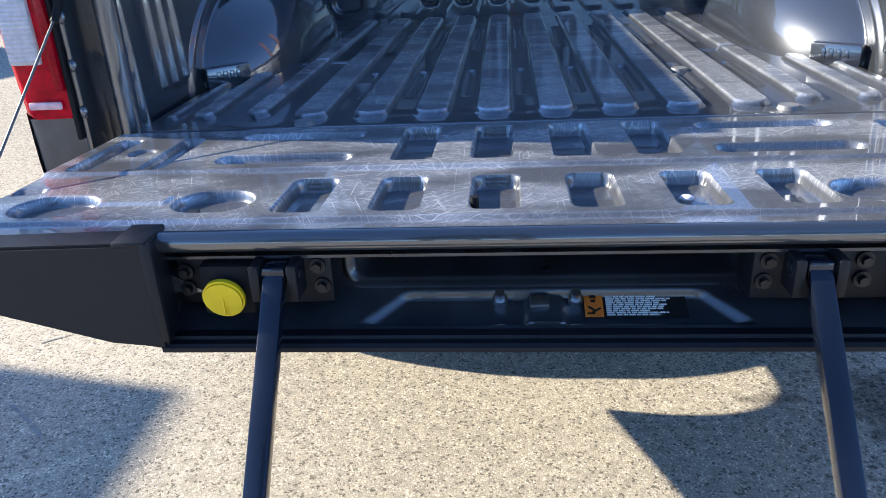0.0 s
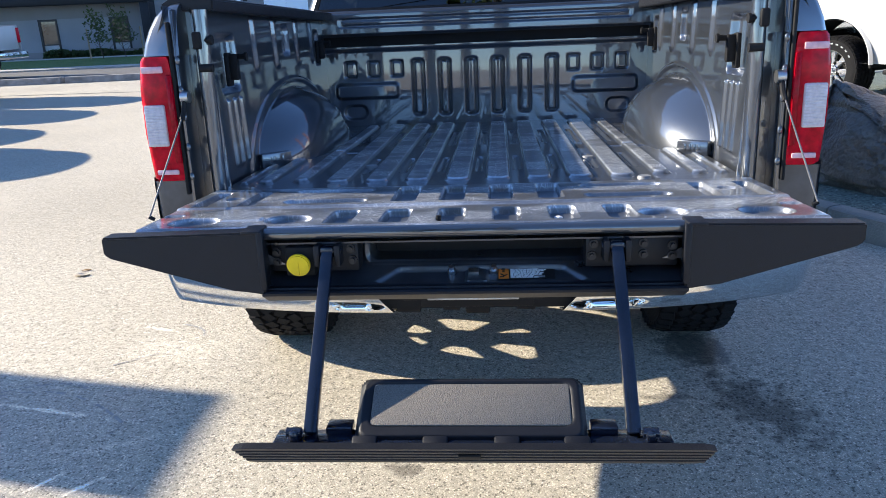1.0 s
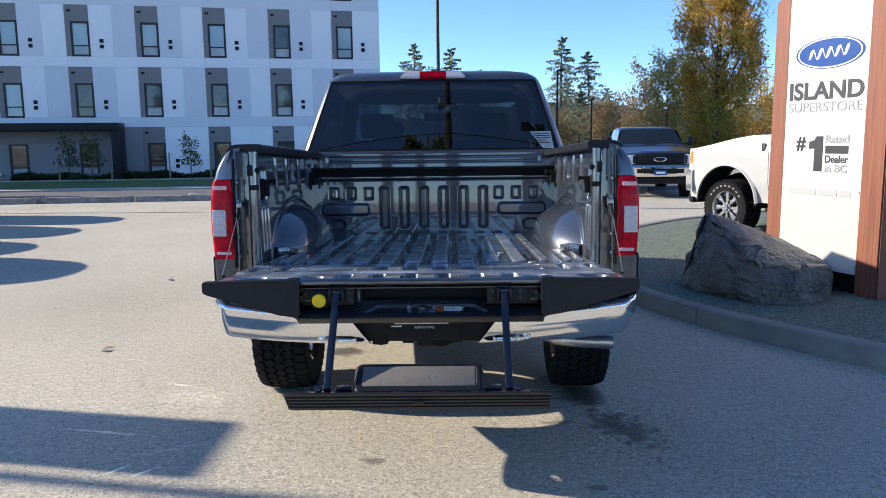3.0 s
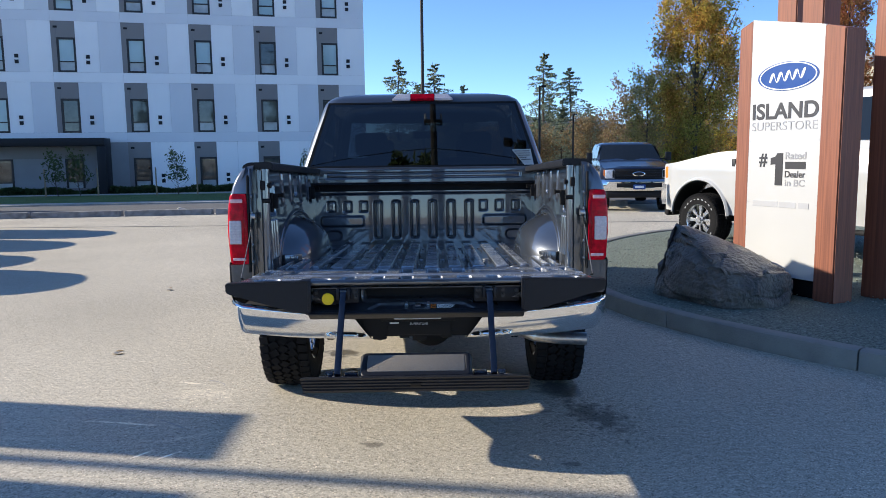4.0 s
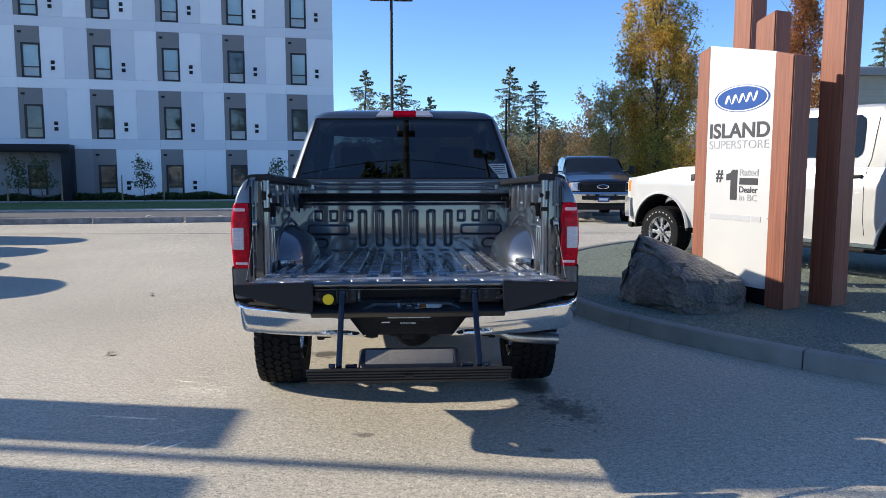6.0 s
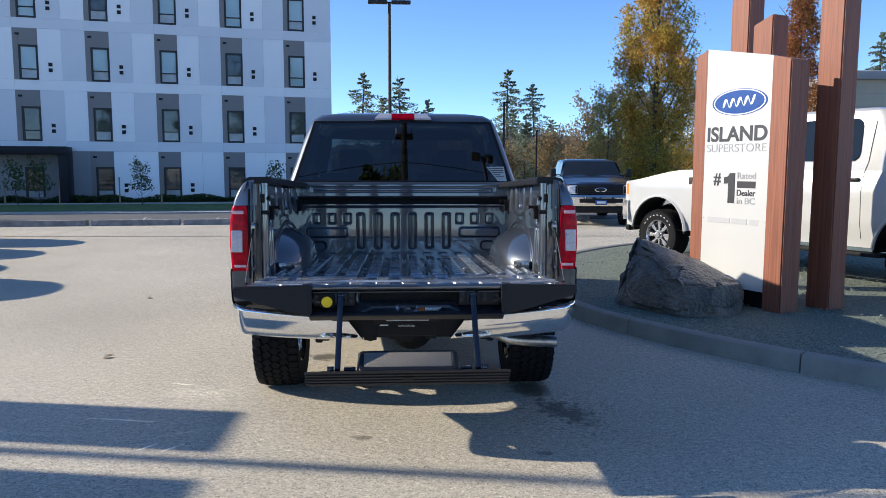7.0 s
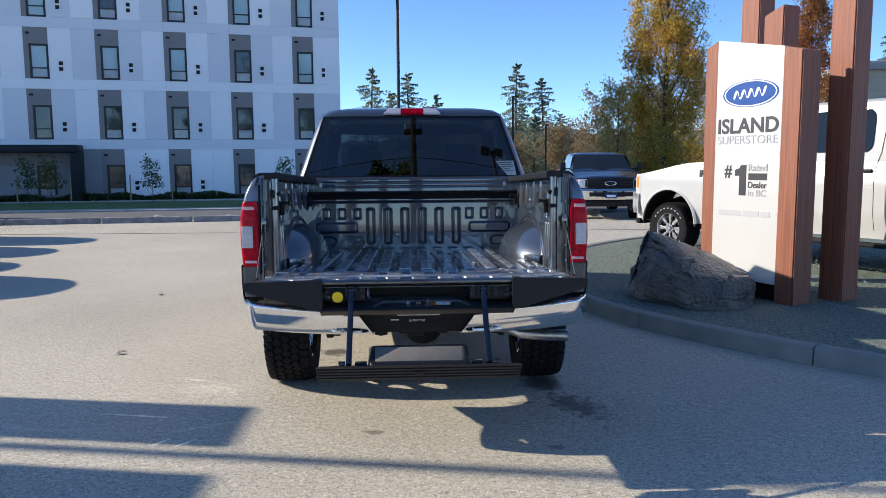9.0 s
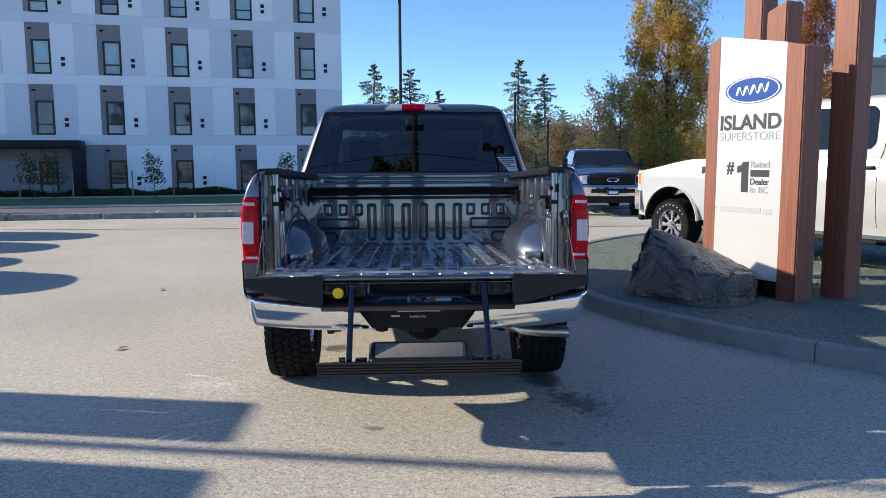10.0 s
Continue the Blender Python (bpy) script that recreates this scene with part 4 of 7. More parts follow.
for u0, u1, v0, v1 in ((-1, 1, 0.0, 0.03), (-1, 1, 0.975, 1.0), (-1, -0.975, 0.0, 1.0), (0.975, 1, 0.0, 1.0)):
    tp("window_seal", glass_frame(u0, u1, v0, v1, 0.004), PLASTIC_MAT, rear_glass)
screen = tsheet("windscreen", np.linspace(-1, 1, 20), np.linspace(0, 1, 12),
                lambda U, V: (U * (0.90 - 0.14 * V), 4.86 - 0.74 * V - 0.10 * U * U, 1.44 + 0.56 * V), CLEAR, cab, "clear windscreen")
for s in (-1, 1):
    tsheet("side_window", np.linspace(2.72, 4.55, 10), np.linspace(0, 1, 6),
           lambda U, V, s=s: (s * (0.937 - 0.158 * V), U - 0.28 * V * (U - 2.72) / 1.83, 1.505 + 0.495 * V), TINT, cab, "tinted side window")
# third brake lamp
for x0, x1, t0, t1, m_ in ((-0.236, -0.094, -0.196, -0.094, WHITE_LENS), (-0.094, 0.094, -0.094, 0.094, RED_LENS), (0.094, 0.236, 0.094, 0.196, WHITE_LENS)):
    bm = bmesh.new()
    loft(bm, [[(x0, 2.600, 2.032), (x1, 2.600, 2.032), (x1, 2.70, 2.032), (x0, 2.70, 2.032)], [(x0, 2.596, 2.044), (x1, 2.596, 2.044), (x1, 2.70, 2.044), (x0, 2.70, 2.044)],
              [(t0, 2.622, 2.086), (t1, 2.622, 2.086), (t1, 2.70, 2.088), (t0, 2.70, 2.088)]])
    bmesh.ops.bevel(bm, geom=bm.edges[:], offset=0.004, segments=2, affect="EDGES")
    tp("high_brake_lamp", bm, m_, cab, "clear and red lens of the high brake lamp")
# paper sticker inside the rear window
bm = bmesh.new()
prism(bm, [(0.68, 1.640), (0.825, 1.642), (0.845, 1.522), (0.772, 1.522)], "y", 0.0, 0.002)
for v in bm.verts:
    v.co.y += 2.421 + 0.35 * (v.co.z - 1.512)
stick = tp("window_sticker", bm, mat("faded_sticker", (0.50, 0.50, 0.49), 0.6, 0, 0.1, 30), rear_glass, "white paper sticker with grey print")
bm = bmesh.new()
for k in range(5):
    z = 1.628 - 0.016 * k
    box(bm, 0.70 + 0.012 * k, 0.815 + 0.002 * k - (0.03 if k == 3 else 0), -0.003, -0.001, z - 0.004, z + 0.002)
for v in bm.verts:
    v.co.y += 2.421 + 0.35 * (v.co.z - 1.512)
tp("small_print", bm, CABIN, stick)["kind"] = "stuff"
# cab floor, dash, seats
bm = bmesh.new()
box(bm, -0.92, 0.92, 2.47, 4.9, 0.60, 0.75)
box(bm, -0.93, 0.93, 2.47, 2.56, 0.75, 1.50)
box(bm, -0.90, 0.90, 4.35, 4.85, 0.75, 1.42, 0.05)
tp("cabin_tub", bm, CABIN, truck)
for x in (-0.42, 0.42):
    for y, w in ((2.72, 0.30), (3.75, 0.27)):
        bm = bmesh.new()
        box(bm, x - w, x + w, y, y + 0.16, 0.9, 1.60, 0.05)
        box(bm, x - w, x + w, y, y + 0.55, 0.85, 1.02, 0.05)
        box(bm, x - 0.13, x + 0.13, y + 0.02, y + 0.12, 1.62, 1.80, 0.04)
        tp("seat", bm, CABIN, truck, "charcoal cab seat")
bm = bmesh.new()
tube(bm, [(-0.42 + 0.19 * math.cos(a), 4.22 + 0.06 * math.sin(a), 1.28 + 0.17 * math.sin(a)) for a in [k * math.pi / 8 for k in range(17)]], 0.014, 8)
tp("steering_wheel", bm, CABIN, truck)
bm = bmesh.new()
box(bm, -0.12, 0.12, 4.12, 4.15, 1.83, 1.90, 0.01)
tp("rear_view_mirror", bm, CABIN, cab)
# bonnet and nose
tsheet("bonnet", np.linspace(-1, 1, 24), np.linspace(4.72, 5.95, 24),
       lambda U, V: (U * (0.93 - 0.05 * sstep(5.3, 5.95, V) ** 2), V, 1.40 - 0.10 * sstep(4.9, 5.95, V) - 0.06 * U ** 4 + 0.03 * (1 - sstep(0.4, 0.5, np.abs(U)))), PAINT, None,
       "", thick=(0, 0, -0.03))
bm = bmesh.new()
box(bm, -0.88, 0.88, 5.80, 5.96, 0.55, 1.30, 0.05)
tp("nose", bm, PAINT, truck)
bm = bmesh.new()
box(bm, -0.62, 0.62, 5.955, 5.985, 0.95, 1.26, 0.03)
tp("grille", bm, PLASTIC, truck)
for s in (-1, 1):
    bm = bmesh.new()
    box(bm, s * 0.64, s * 0.88, 5.93, 5.98, 0.98, 1.25, 0.03)
    tp("headlamp", bm, WHITE_LENS, truck)
    bm = bmesh.new()
    box(bm, s * 1.02, s * 1.20, 4.52, 4.60, 1.42, 1.64, 0.03)
    box(bm, s * 0.95, s * 1.04, 4.54, 4.58, 1.45, 1.49, 0.01)
    tp("door_mirror", bm, PLASTIC, truck)
bm = bmesh.new()
box(bm, -0.95, 0.95, 5.95, 6.05, 0.50, 0.78, 0.04)
tp("front_bumper", bm, CHROME, truck)


# rear bumper: chrome blade in two halves round a black step
def bumper_fn(s):
    def fn(U, V):
        x = 0.235 + 0.095 * V + (0.885 - 0.235 - 0.095 * V) * np.minimum(U, 0.75) / 0.75
        wrap = np.maximum(U - 0.75, 0) / 0.25
        x = x + 0.122 * np.sin(wrap * math.pi / 2)
        y = 0.395 + 0.055 * (np.minimum(U, 0.75) / 0.75) ** 3 + 0.055 * np.sin(wrap * math.pi / 2) + 0.34 * (1 - np.cos(wrap * math.pi / 2))
        top = 0.742 + 0.050 * np.minimum(U, 0.8) / 0.8
        bot = 0.606 + 0.030 * (np.minimum(U, 0.8) / 0.8) ** 2 + 0.105 * wrap ** 1.2
        z = bot + (top - bot) * V
        bulge = 0.014 * np.sin(V * math.pi) ** 0.8 + 0.045 * V
        dimple = 0.03 * (1 - sstep(-0.012, 0.0, rrect(U, V, 0.13, 0.22, 0.12, 0.10, 0.09)))
        return s * x, y - bulge + dimple + 0.03 * (1 - sstep(0.0, 0.06, V)) + 0.04 * sstep(0.94, 1.0, V), z
    return fn


for s in (-1, 1):
    tsheet("chrome_bumper", np.linspace(0, 1, 110), np.linspace(0, 1, 40), bumper_fn(s), CHROME, None, "polished chrome rear bumper", thick=(-s * 0.002, 0.015, 0))
bm = bmesh.new()
prism(bm, [(-0.37, 0.765), (0.37, 0.765), (0.312, 0.636), (0.296, 0.620), (-0.296, 0.620), (-0.312, 0.636)], "y", 0.395, 0.52)
bmesh.ops.bevel(bm, geom=bm.edges[:], offset=0.01, segments=2, affect="EDGES")
box(bm, -0.90, 0.90, 0.43, 0.60, 0.765, 0.782, 0.006)
middle = tp("bumper_step", bm, PLASTIC_MAT, truck, "black plastic middle of the bumper")
bm = bmesh.new()
box(bm, -0.185, 0.185, 0.375, 0.397, 0.70, 0.745, 0.005)
box(bm, -0.160, 0.160, 0.384, 0.397, 0.63, 0.705, 0.005)
frame_ = tp("plate_frame", bm, PLASTIC_MAT, middle, "empty black plate frame with small lettering")
bm = bmesh.new()
box(bm, -0.168, 0.168, 0.060, 0.085, 0.766, 0.780, 0.004)
bezel = tp("handle_bezel", bm, PLASTIC_MAT, gate)
bm = bmesh.new()
box(bm, -0.106, 0.110, 0.056, 0.062, 0.768, 0.774, 0.002)
tp("bright_strip", bm, STEEL, bezel)
up = RAKE @ Matrix.Translation((0, 0.3765, 0.683)) @ Matrix.Rotation(radians(90), 4, "X")
words("SUPERSTORE", 0.0155, WHITE_INK, up, frame_, align="CENTER", depth=0.0008)
bm = bmesh.new()
box(bm, -0.145, -0.100, 0.374, 0.379, 0.690, 0.696)
tp("name_bar", bm, WHITE_INK, frame_)

# underneath: hitch, frame rails, axle, exhaust, spare wheel
bm = bmesh.new()
box(bm, -0.035, 0.035, 0.44, 0.75, 0.588, 0.645, 0.006)
box(bm, -0.45, 0.45, 0.62, 0.70, 0.59, 0.65, 0.01)
cyl(bm, (-0.20, 0.45, 0.612), (-0.20, 0.52, 0.612), 0.022)
box(bm, -0.235, -0.165, 0.42, 0.48, 0.600, 0.624, 0.006)
box(bm, -0.100, -0.050, 0.42, 0.48, 0.606, 0.624, 0.005)
box(bm, 0.110, 0.165, 0.42, 0.48, 0.606, 0.624, 0.005)
tp("tow_hitch", bm, PLASTIC_MAT, truck)
for s in (-1, 1):
    bm = bmesh.new()
    loft(bm, [[(s * x, y, z + h) for x, h in ((0.46, 0.0), (0.53, 0.0), (0.53, 0.13), (0.46, 0.13))] for y, z in ((0.65, 0.68), (1.30, 0.70), (1.70, 0.72), (2.20, 0.62), (2.70, 0.56), (5.6, 0.56))])
    box(bm, s * 0.50, s * 0.56, 1.26, 2.3, 0.44, 0.48, 0.01)
    box(bm, s * 0.55, s * 0.60, 1.30, 1.40, 0.42, 0.62, 0.01)
    tp("frame_rail", bm, PLASTIC_MAT, truck)
bm = bmesh.new()
tube(bm, [(0.50, 1.9, 0.60), (0.52, 1.45, 0.57), (0.58, 1.18, 0.50), (0.68, 1.06, 0.478), (0.80, 1.02, 0.474), (0.965, 0.99, 0.472)], 0.038, 16)
tp("exhaust_pipe", bm, STEEL, truck, "dull steel exhaust tail pipe")
bm = bmesh.new()
box(bm, -0.80, 0.80, 0.70, 2.4, 0.80, 0.90, 0.02)
tp("bed_underside", bm, PLASTIC_MAT, truck)
bm = bmesh.new()
cyl(bm, (0, 1.02, 0.60), (0, 1.02, 0.78), 0.36, seg=40)
bmesh.ops.bevel(bm, geom=[e for e in bm.edges if e.calc_face_angle(0) > 1], offset=0.05, segments=4, affect="EDGES")
tp("spare_wheel", bm, RUBBER, truck)


# wheels stand on the level ground
def make_tyre(r, w, seg=64):
    """Carcass profile turned round the x axis."""
    prof = [(0.50, 0.60), (0.50, 0.68), (0.53, 0.78), (0.52, 0.88), (0.46, 0.955), (0.40, 0.975), (-0.40, 0.975), (-0.46, 0.955), (-0.52, 0.88), (-0.53, 0.78), (-0.50, 0.68), (-0.50, 0.60), (-0.36, 0.60), (0.36, 0.60)]
    bm = bmesh.new()
    rings = [[(w * px, r * pr * math.cos(a), r * pr * math.sin(a)) for px, pr in prof] for a in [2 * math.pi * k / seg for k in range(seg)]]
    vs = [[bm.verts.new(p) for p in ring] for ring in rings]
    n = len(prof)
    for i in range(seg):
        a, b = vs[i], vs[(i + 1) % seg]
        for k in range(n):
            j = (k + 1) % n
            bm.faces.new((a[k], a[j], b[j], b[k]))
    return bm


def make_tread(r, w, n=46):
    """Chunky all-terrain blocks, staggered in five rows."""
    bm = bmesh.new()
    rg = random.Random(7)
    for row, (px, pw, tilt) in enumerate(((-0.42, 0.20, 12), (-0.20, 0.17, 32), (0.0, 0.16, -30), (0.20, 0.17, 32), (0.42, 0.20, -12))):
        for k in range(n):
            a = 2 * math.pi * (k + 0.5 * (row % 2) + rg.uniform(-0.05, 0.05)) / n
            l = 2 * math.pi * r / n * 0.80
            drop = 0.985 if abs(px) < 0.3 else 0.972
            t = bmesh.new()
            box(t, -pw * w / 2, pw * w / 2, -l / 2, l / 2, -0.010, 0.010)
            t.transform(Matrix.Rotation(a, 4, "X") @ Matrix.Translation((px * w, 0, r * drop)) @ Matrix.Rotation(radians(-14 if px > 0.3 else 14 if px < -0.3 else 0) * -1, 4, "Y") @ Matrix.Rotation(radians(tilt), 4, "Z"))
            join_fast(bm, t)
        for k in range(n):
            if abs(px) > 0.3:
                a = 2 * math.pi * (k + 0.5 * (row % 2)) / n
                t = bmesh.new()
                box(t, -0.006, 0.006, -0.022, 0.022, -0.035, 0.0)
                t.transform(Matrix.Rotation(a, 4, "X") @ Matrix.Translation((math.copysign(0.515 * w, px), 0, r * 0.945)) @ Matrix.Rotation(radians(math.copysign(18, px)), 4, "Y"))
                join_fast(bm, t)
    return bm


def join_fast(bm, t):
    t.verts.index_update()
    vs = [bm.verts.new(v.co) for v in t.verts]
    for f in t.faces:
        bm.faces.new([vs[v.index] for v in f.verts])
    t.free()


RIM = mat("machined_alloy", (0.55, 0.56, 0.58), 0.25, 1.0, 0.08, 10)


def make_rim(r, w, out):
    """The barrel of the rim; out: +1 or -1, the outer side along x."""
    bm = bmesh.new()
    seg = 40
    prof = [(-0.48, 0.605), (-0.40, 0.56), (0.30, 0.55), (0.46, 0.60), (0.49, 0.61), (0.47, 0.57), (0.30, 0.52), (-0.40, 0.53)]
    rings = [[(out * w * px, r * pr * math.cos(a), r * pr * math.sin(a)) for px, pr in prof] for a in [2 * math.pi * k / seg for k in range(seg)]]
    vs = [[bm.verts.new(p) for p in ring] for ring in rings]
    for i in range(seg):
        a, b = vs[i], vs[(i + 1) % seg]
        for k in range(len(prof)):
            j = (k + 1) % len(prof)
            bm.faces.new((a[k], a[j], b[j], b[k]))
    return bm


def make_spoke(r, w, out):
    bm = bmesh.new()
    loft(bm, [[(out * w * (0.30 + dx), y * k, z) for y, dx in ((-1, -0.10), (1, -0.10), (0.8, 0.06), (-0.8, 0.06))] for z, k in ((0.10 * r, 0.055 * r), (0.30 * r, 0.062 * r), (0.57 * r, 0.115 * r))])
    bmesh.ops.bevel(bm, geom=bm.edges[:], offset=0.006, segments=2, affect="EDGES")
    return bm


PIECES = {}


def piece(name, key, make, material, parent, m, sharp=35):
    """An object on a mesh that alike pieces share."""
    if key not in PIECES:
        ob = part(name, make(), material, parent, "", None, sharp)
        PIECES[key] = ob.data
    else:
        ob = new(name, PIECES[key])
        ob.parent = parent
    ob.matrix_basis = m
    return ob


def wheel(parent, x, y, r, w, out, tread=True, spokes=6, rim_mat=None):
    m = Matrix.Translation((x, y, r))
    rm = rim_mat or RIM
    k0 = (round(r, 3), round(w, 3), out, rm.name)
    hub = piece("wheel", ("rim",) + k0, lambda: make_rim(r, w, out), rm, parent, m)
    one = Matrix.Identity(4)
    piece("tyre", ("tyre",) + k0, lambda: make_tyre(r, w), RUBBER, hub, one, 30)
    if tread:
        piece("tread", ("tread",) + k0, lambda: make_tread(r, w), RUBBER, hub, one, 30)["kind"] = "stuff"
    for k in range(spokes):
        piece("spoke", ("spoke",) + k0, lambda: make_spoke(r, w, out), rm, hub, Matrix.Rotation(2 * math.pi * k / spokes, 4, "X"))

    def cap():
        bm = bmesh.new()
        cyl(bm, (out * w * 0.22, 0, 0), (out * w * 0.40, 0, 0), 0.22 * r, 0.19 * r, 24)
        cyl(bm, (out * w * 0.38, 0, 0), (out * w * 0.50, 0, 0), 0.12 * r, 0.10 * r, 20)
        return bm

    def nut():
        bm = bmesh.new()
        return cyl(bm, (out * w * 0.38, 0, 0.155 * r), (out * w * 0.46, 0, 0.155 * r), 0.022 * r, seg=6)
    piece("hub_cap", ("cap",) + k0, cap, rm, hub, one)
    for k in range(8):
        piece("wheel_nut", ("nut",) + k0, nut, STEEL, hub, Matrix.Rotation(2 * math.pi * (k + 0.5) / 8, 4, "X"))
    return hub


for s in (-1, 1):
    for y in AXLES:
        wheel(truck, s * 0.865, y, 0.408, 0.275, s, tread=(y < 3), rim_mat=CHROME)
bm = bmesh.new()
cyl(bm, (-0.75, 1.64, 0.40), (0.75, 1.64, 0.40), 0.05)
bmesh.ops.create_uvsphere(bm, u_segments=16, v_segments=10, radius=0.16, matrix=Matrix.Translation((0.05, 1.62, 0.40)))
part("rear_axle", bm, PLASTIC_MAT, truck)

# ---- ground ----
ys = [-400, -60, -12, -6, -3, 0, 2, 4, 6] + [6 + 3 * k for k in range(1, 11)] + [60, 120, 400, 2500]
tagged(sheet("ground", [-1500, -200, -60, -30, -15, -8, -4, -2, 0, 2, 4, 8, 15, 30, 60, 200, 1500], ys,
             lambda U, V: (U, V, np.vectorize(gz)(V)), ASPHALT), "worn pale asphalt lot with exposed aggregate", "asphalt", kind="structure")
KERB_GREY = mat("mottled_grey_kerb", (0.225, 0.222, 0.205), 0.85, 0, 0.35, 5, 0.5, 70, color2=(0.30, 0.292, 0.262))
CONCRETE = mat("weathered_concrete", (0.40, 0.39, 0.36), 0.85, 0, 0.18, 4, 0.4, 90)
ROAD = mat("dark_road_asphalt", (0.11, 0.11, 0.112), 0.85, 0, 0.15, 3, 0.4, 120)
GRASS = mat("lawn", (0.055, 0.12, 0.022), 0.9, 0, 0.3, 2, 0.8, 40, color2=(0.11, 0.17, 0.045))
GRAVEL = mat("grey_green_gravel", (0.05, 0.066, 0.055), 0.9, 0, 0.45, 60, 1.0, 65, rvar=0, color2=(0.27, 0.31, 0.25))
SK = 0.13
flat_strip("road", "dark asphalt side street", "road", ROAD, -60, 60, 19.6, 25.4, 0.006, SK)
flat_strip("pavement_near", "pale concrete pavement edge", "pavement", CONCRETE, -60, 60, 25.4, 26.6, 0.06, SK, 0.1)
flat_strip("lawn_strip", "mown green lawn strip in shade", "lawn", GRASS, -60, 60, 26.6, 33.4, 0.07, SK, 0.1)
flat_strip("pavement_far", "pale concrete footpath before the building", "pavement", CONCRETE, -60, 60, 33.4, 34.6, 0.085, SK, 0.1)

# ---- raised bed of gravel with its kerb ----
def island_curve(n=60):
    """Outline of the kerb's outer face, from the near right round the rounded end to the far right."""
    near = [(9.5, -5.0), (6.2, -1.9), (4.6, -0.2), (3.55, 1.0), (3.0, 1.62), (2.5, 2.28), (2.1, 2.95), (1.82, 3.6), (1.68, 4.4), (1.75, 5.6), (2.1, 7.1), (2.7, 8.55), (3.6, 9.7), (4.6, 10.55), (7.0, 12.0), (12.0, 14.2)]
    P = np.array(near)
    t = np.linspace(0, len(P) - 1, n)
    out = []
    for u in t:
        i = min(int(u), len(P) - 2)
        f = u - i
        p0, p1, p2, p3 = P[max(i - 1, 0)], P[i], P[i + 1], P[min(i + 2, len(P) - 1)]
        out.append(0.5 * (2 * p1 + (p2 - p0) * f + (2 * p0 - 5 * p1 + 4 * p2 - p3) * f * f + (3 * p1 - p0 - 3 * p2 + p3) * f ** 3))
    return np.array(out)


OUT = island_curve()
dirs = np.gradient(OUT, axis=0)
dirs /= np.linalg.norm(dirs, axis=1)[:, None]
INW = np.stack([dirs[:, 1], -dirs[:, 0]], 1)
bed_top = 0.125
bm = bmesh.new()
vs = [bm.verts.new((x, y, gz(y) + bed_top)) for x, y in OUT + INW * 0.145]
vs += [bm.verts.new((14, 14, gz(14) + bed_top)), bm.verts.new((14, -5, bed_top))]
bm.faces.new(vs)
bmesh.ops.triangulate(bm, faces=bm.faces[:])
tagged(part("gravel_bed", bm, GRAVEL), "grey-green crushed gravel bed", "gravel", kind="structure")
kerb = thing("kerb", "rounded concrete kerb round the gravel bed", "kerb", kind="structure")
for i in range(0, len(OUT) - 1, 8):
    j = min(i + 8, len(OUT) - 1)
    bm = bmesh.new()
    rings = []
    for k in range(i, j + 1):
        g = 0.006 * (1 if k == i else -1 if k == j else 0)
        o, w, d = OUT[k], INW[k], dirs[k]
        z = gz(o[1])
        rings.append([(o[0] + w[0] * a + d[0] * g, o[1] + w[1] * a + d[1] * g, z + h) for a, h in
                      ((0.0, -0.05), (0.003, 0.120), (0.010, 0.139), (0.026, 0.149), (0.05, 0.151), (0.12, 0.150), (0.145, 0.140), (0.15, -0.05))])
    loft(bm, rings)
    part("kerb_stone", bm, KERB_GREY, kerb)
# rocks scattered in the gravel
bm = bmesh.new()
rg = random.Random(11)
for _ in range(9000):
    x, y = rg.uniform(1.9, 7.5), rg.uniform(-2.5, 9.5)
    d = np.hypot(OUT[:, 0] - x, OUT[:, 1] - y)
    k = int(d.argmin())
    if (np.array((x, y)) - OUT[k]) @ INW[k] < 0.18:
        continue
    s = rg.uniform(0.005, 0.013)
    t = bmesh.new()
    bmesh.ops.create_icosphere(t, subdivisions=1, radius=s)
    for v in t.verts:
        v.co *= rg.uniform(0.7, 1.25)
    t.transform(Matrix.Translation((x, y, gz(y) + bed_top + s * 0.2)) @ Matrix.Diagonal((1, 1, 0.6, 1)))
    join_fast(bm, t)
tagged(part("gravel_stones", bm, mat("gravel_stone", (0.25, 0.275, 0.235), 0.9, 0, 0.5, 14)), "loose crushed stones", "gravel", kind="stuff")

# fallen leaves on the lot
LITTER = mat("dry_leaf", (0.68, 0.58, 0.44), 0.8, 0, 0.2, 40)


def dry_leaf(U, V):
    half = 0.024 * np.sin(np.clip(U, 0.02, 0.98) * math.pi) ** 0.7
    return (U - 0.5) * 0.09, V * half, 0.004 + 0.008 * (V * V) * half / 0.024 + 0.003 * np.sin(U * 7)


for x, y, turn in ((-2.39, 2.40, 20), (-2.96, 5.20, 70)):
    tagged(sheet("fallen_leaf", np.linspace(0, 1, 12), np.linspace(-1, 1, 7), dry_leaf, LITTER, None, "", Matrix.Translation((x, y, gz(y))) @ Matrix.Rotation(radians(turn), 4, "Z"), thick=(0, 0, 0.0015)),
           "curled dry leaf lying on the asphalt", "leaf", group="fallen leaves")

# ---- the boulder ----
ROCK = mat("dark_basalt", (0.038, 0.039, 0.040), 0.42, 0, 0.5, 2.6, 0.9, 30, color2=(0.26, 0.225, 0.18))

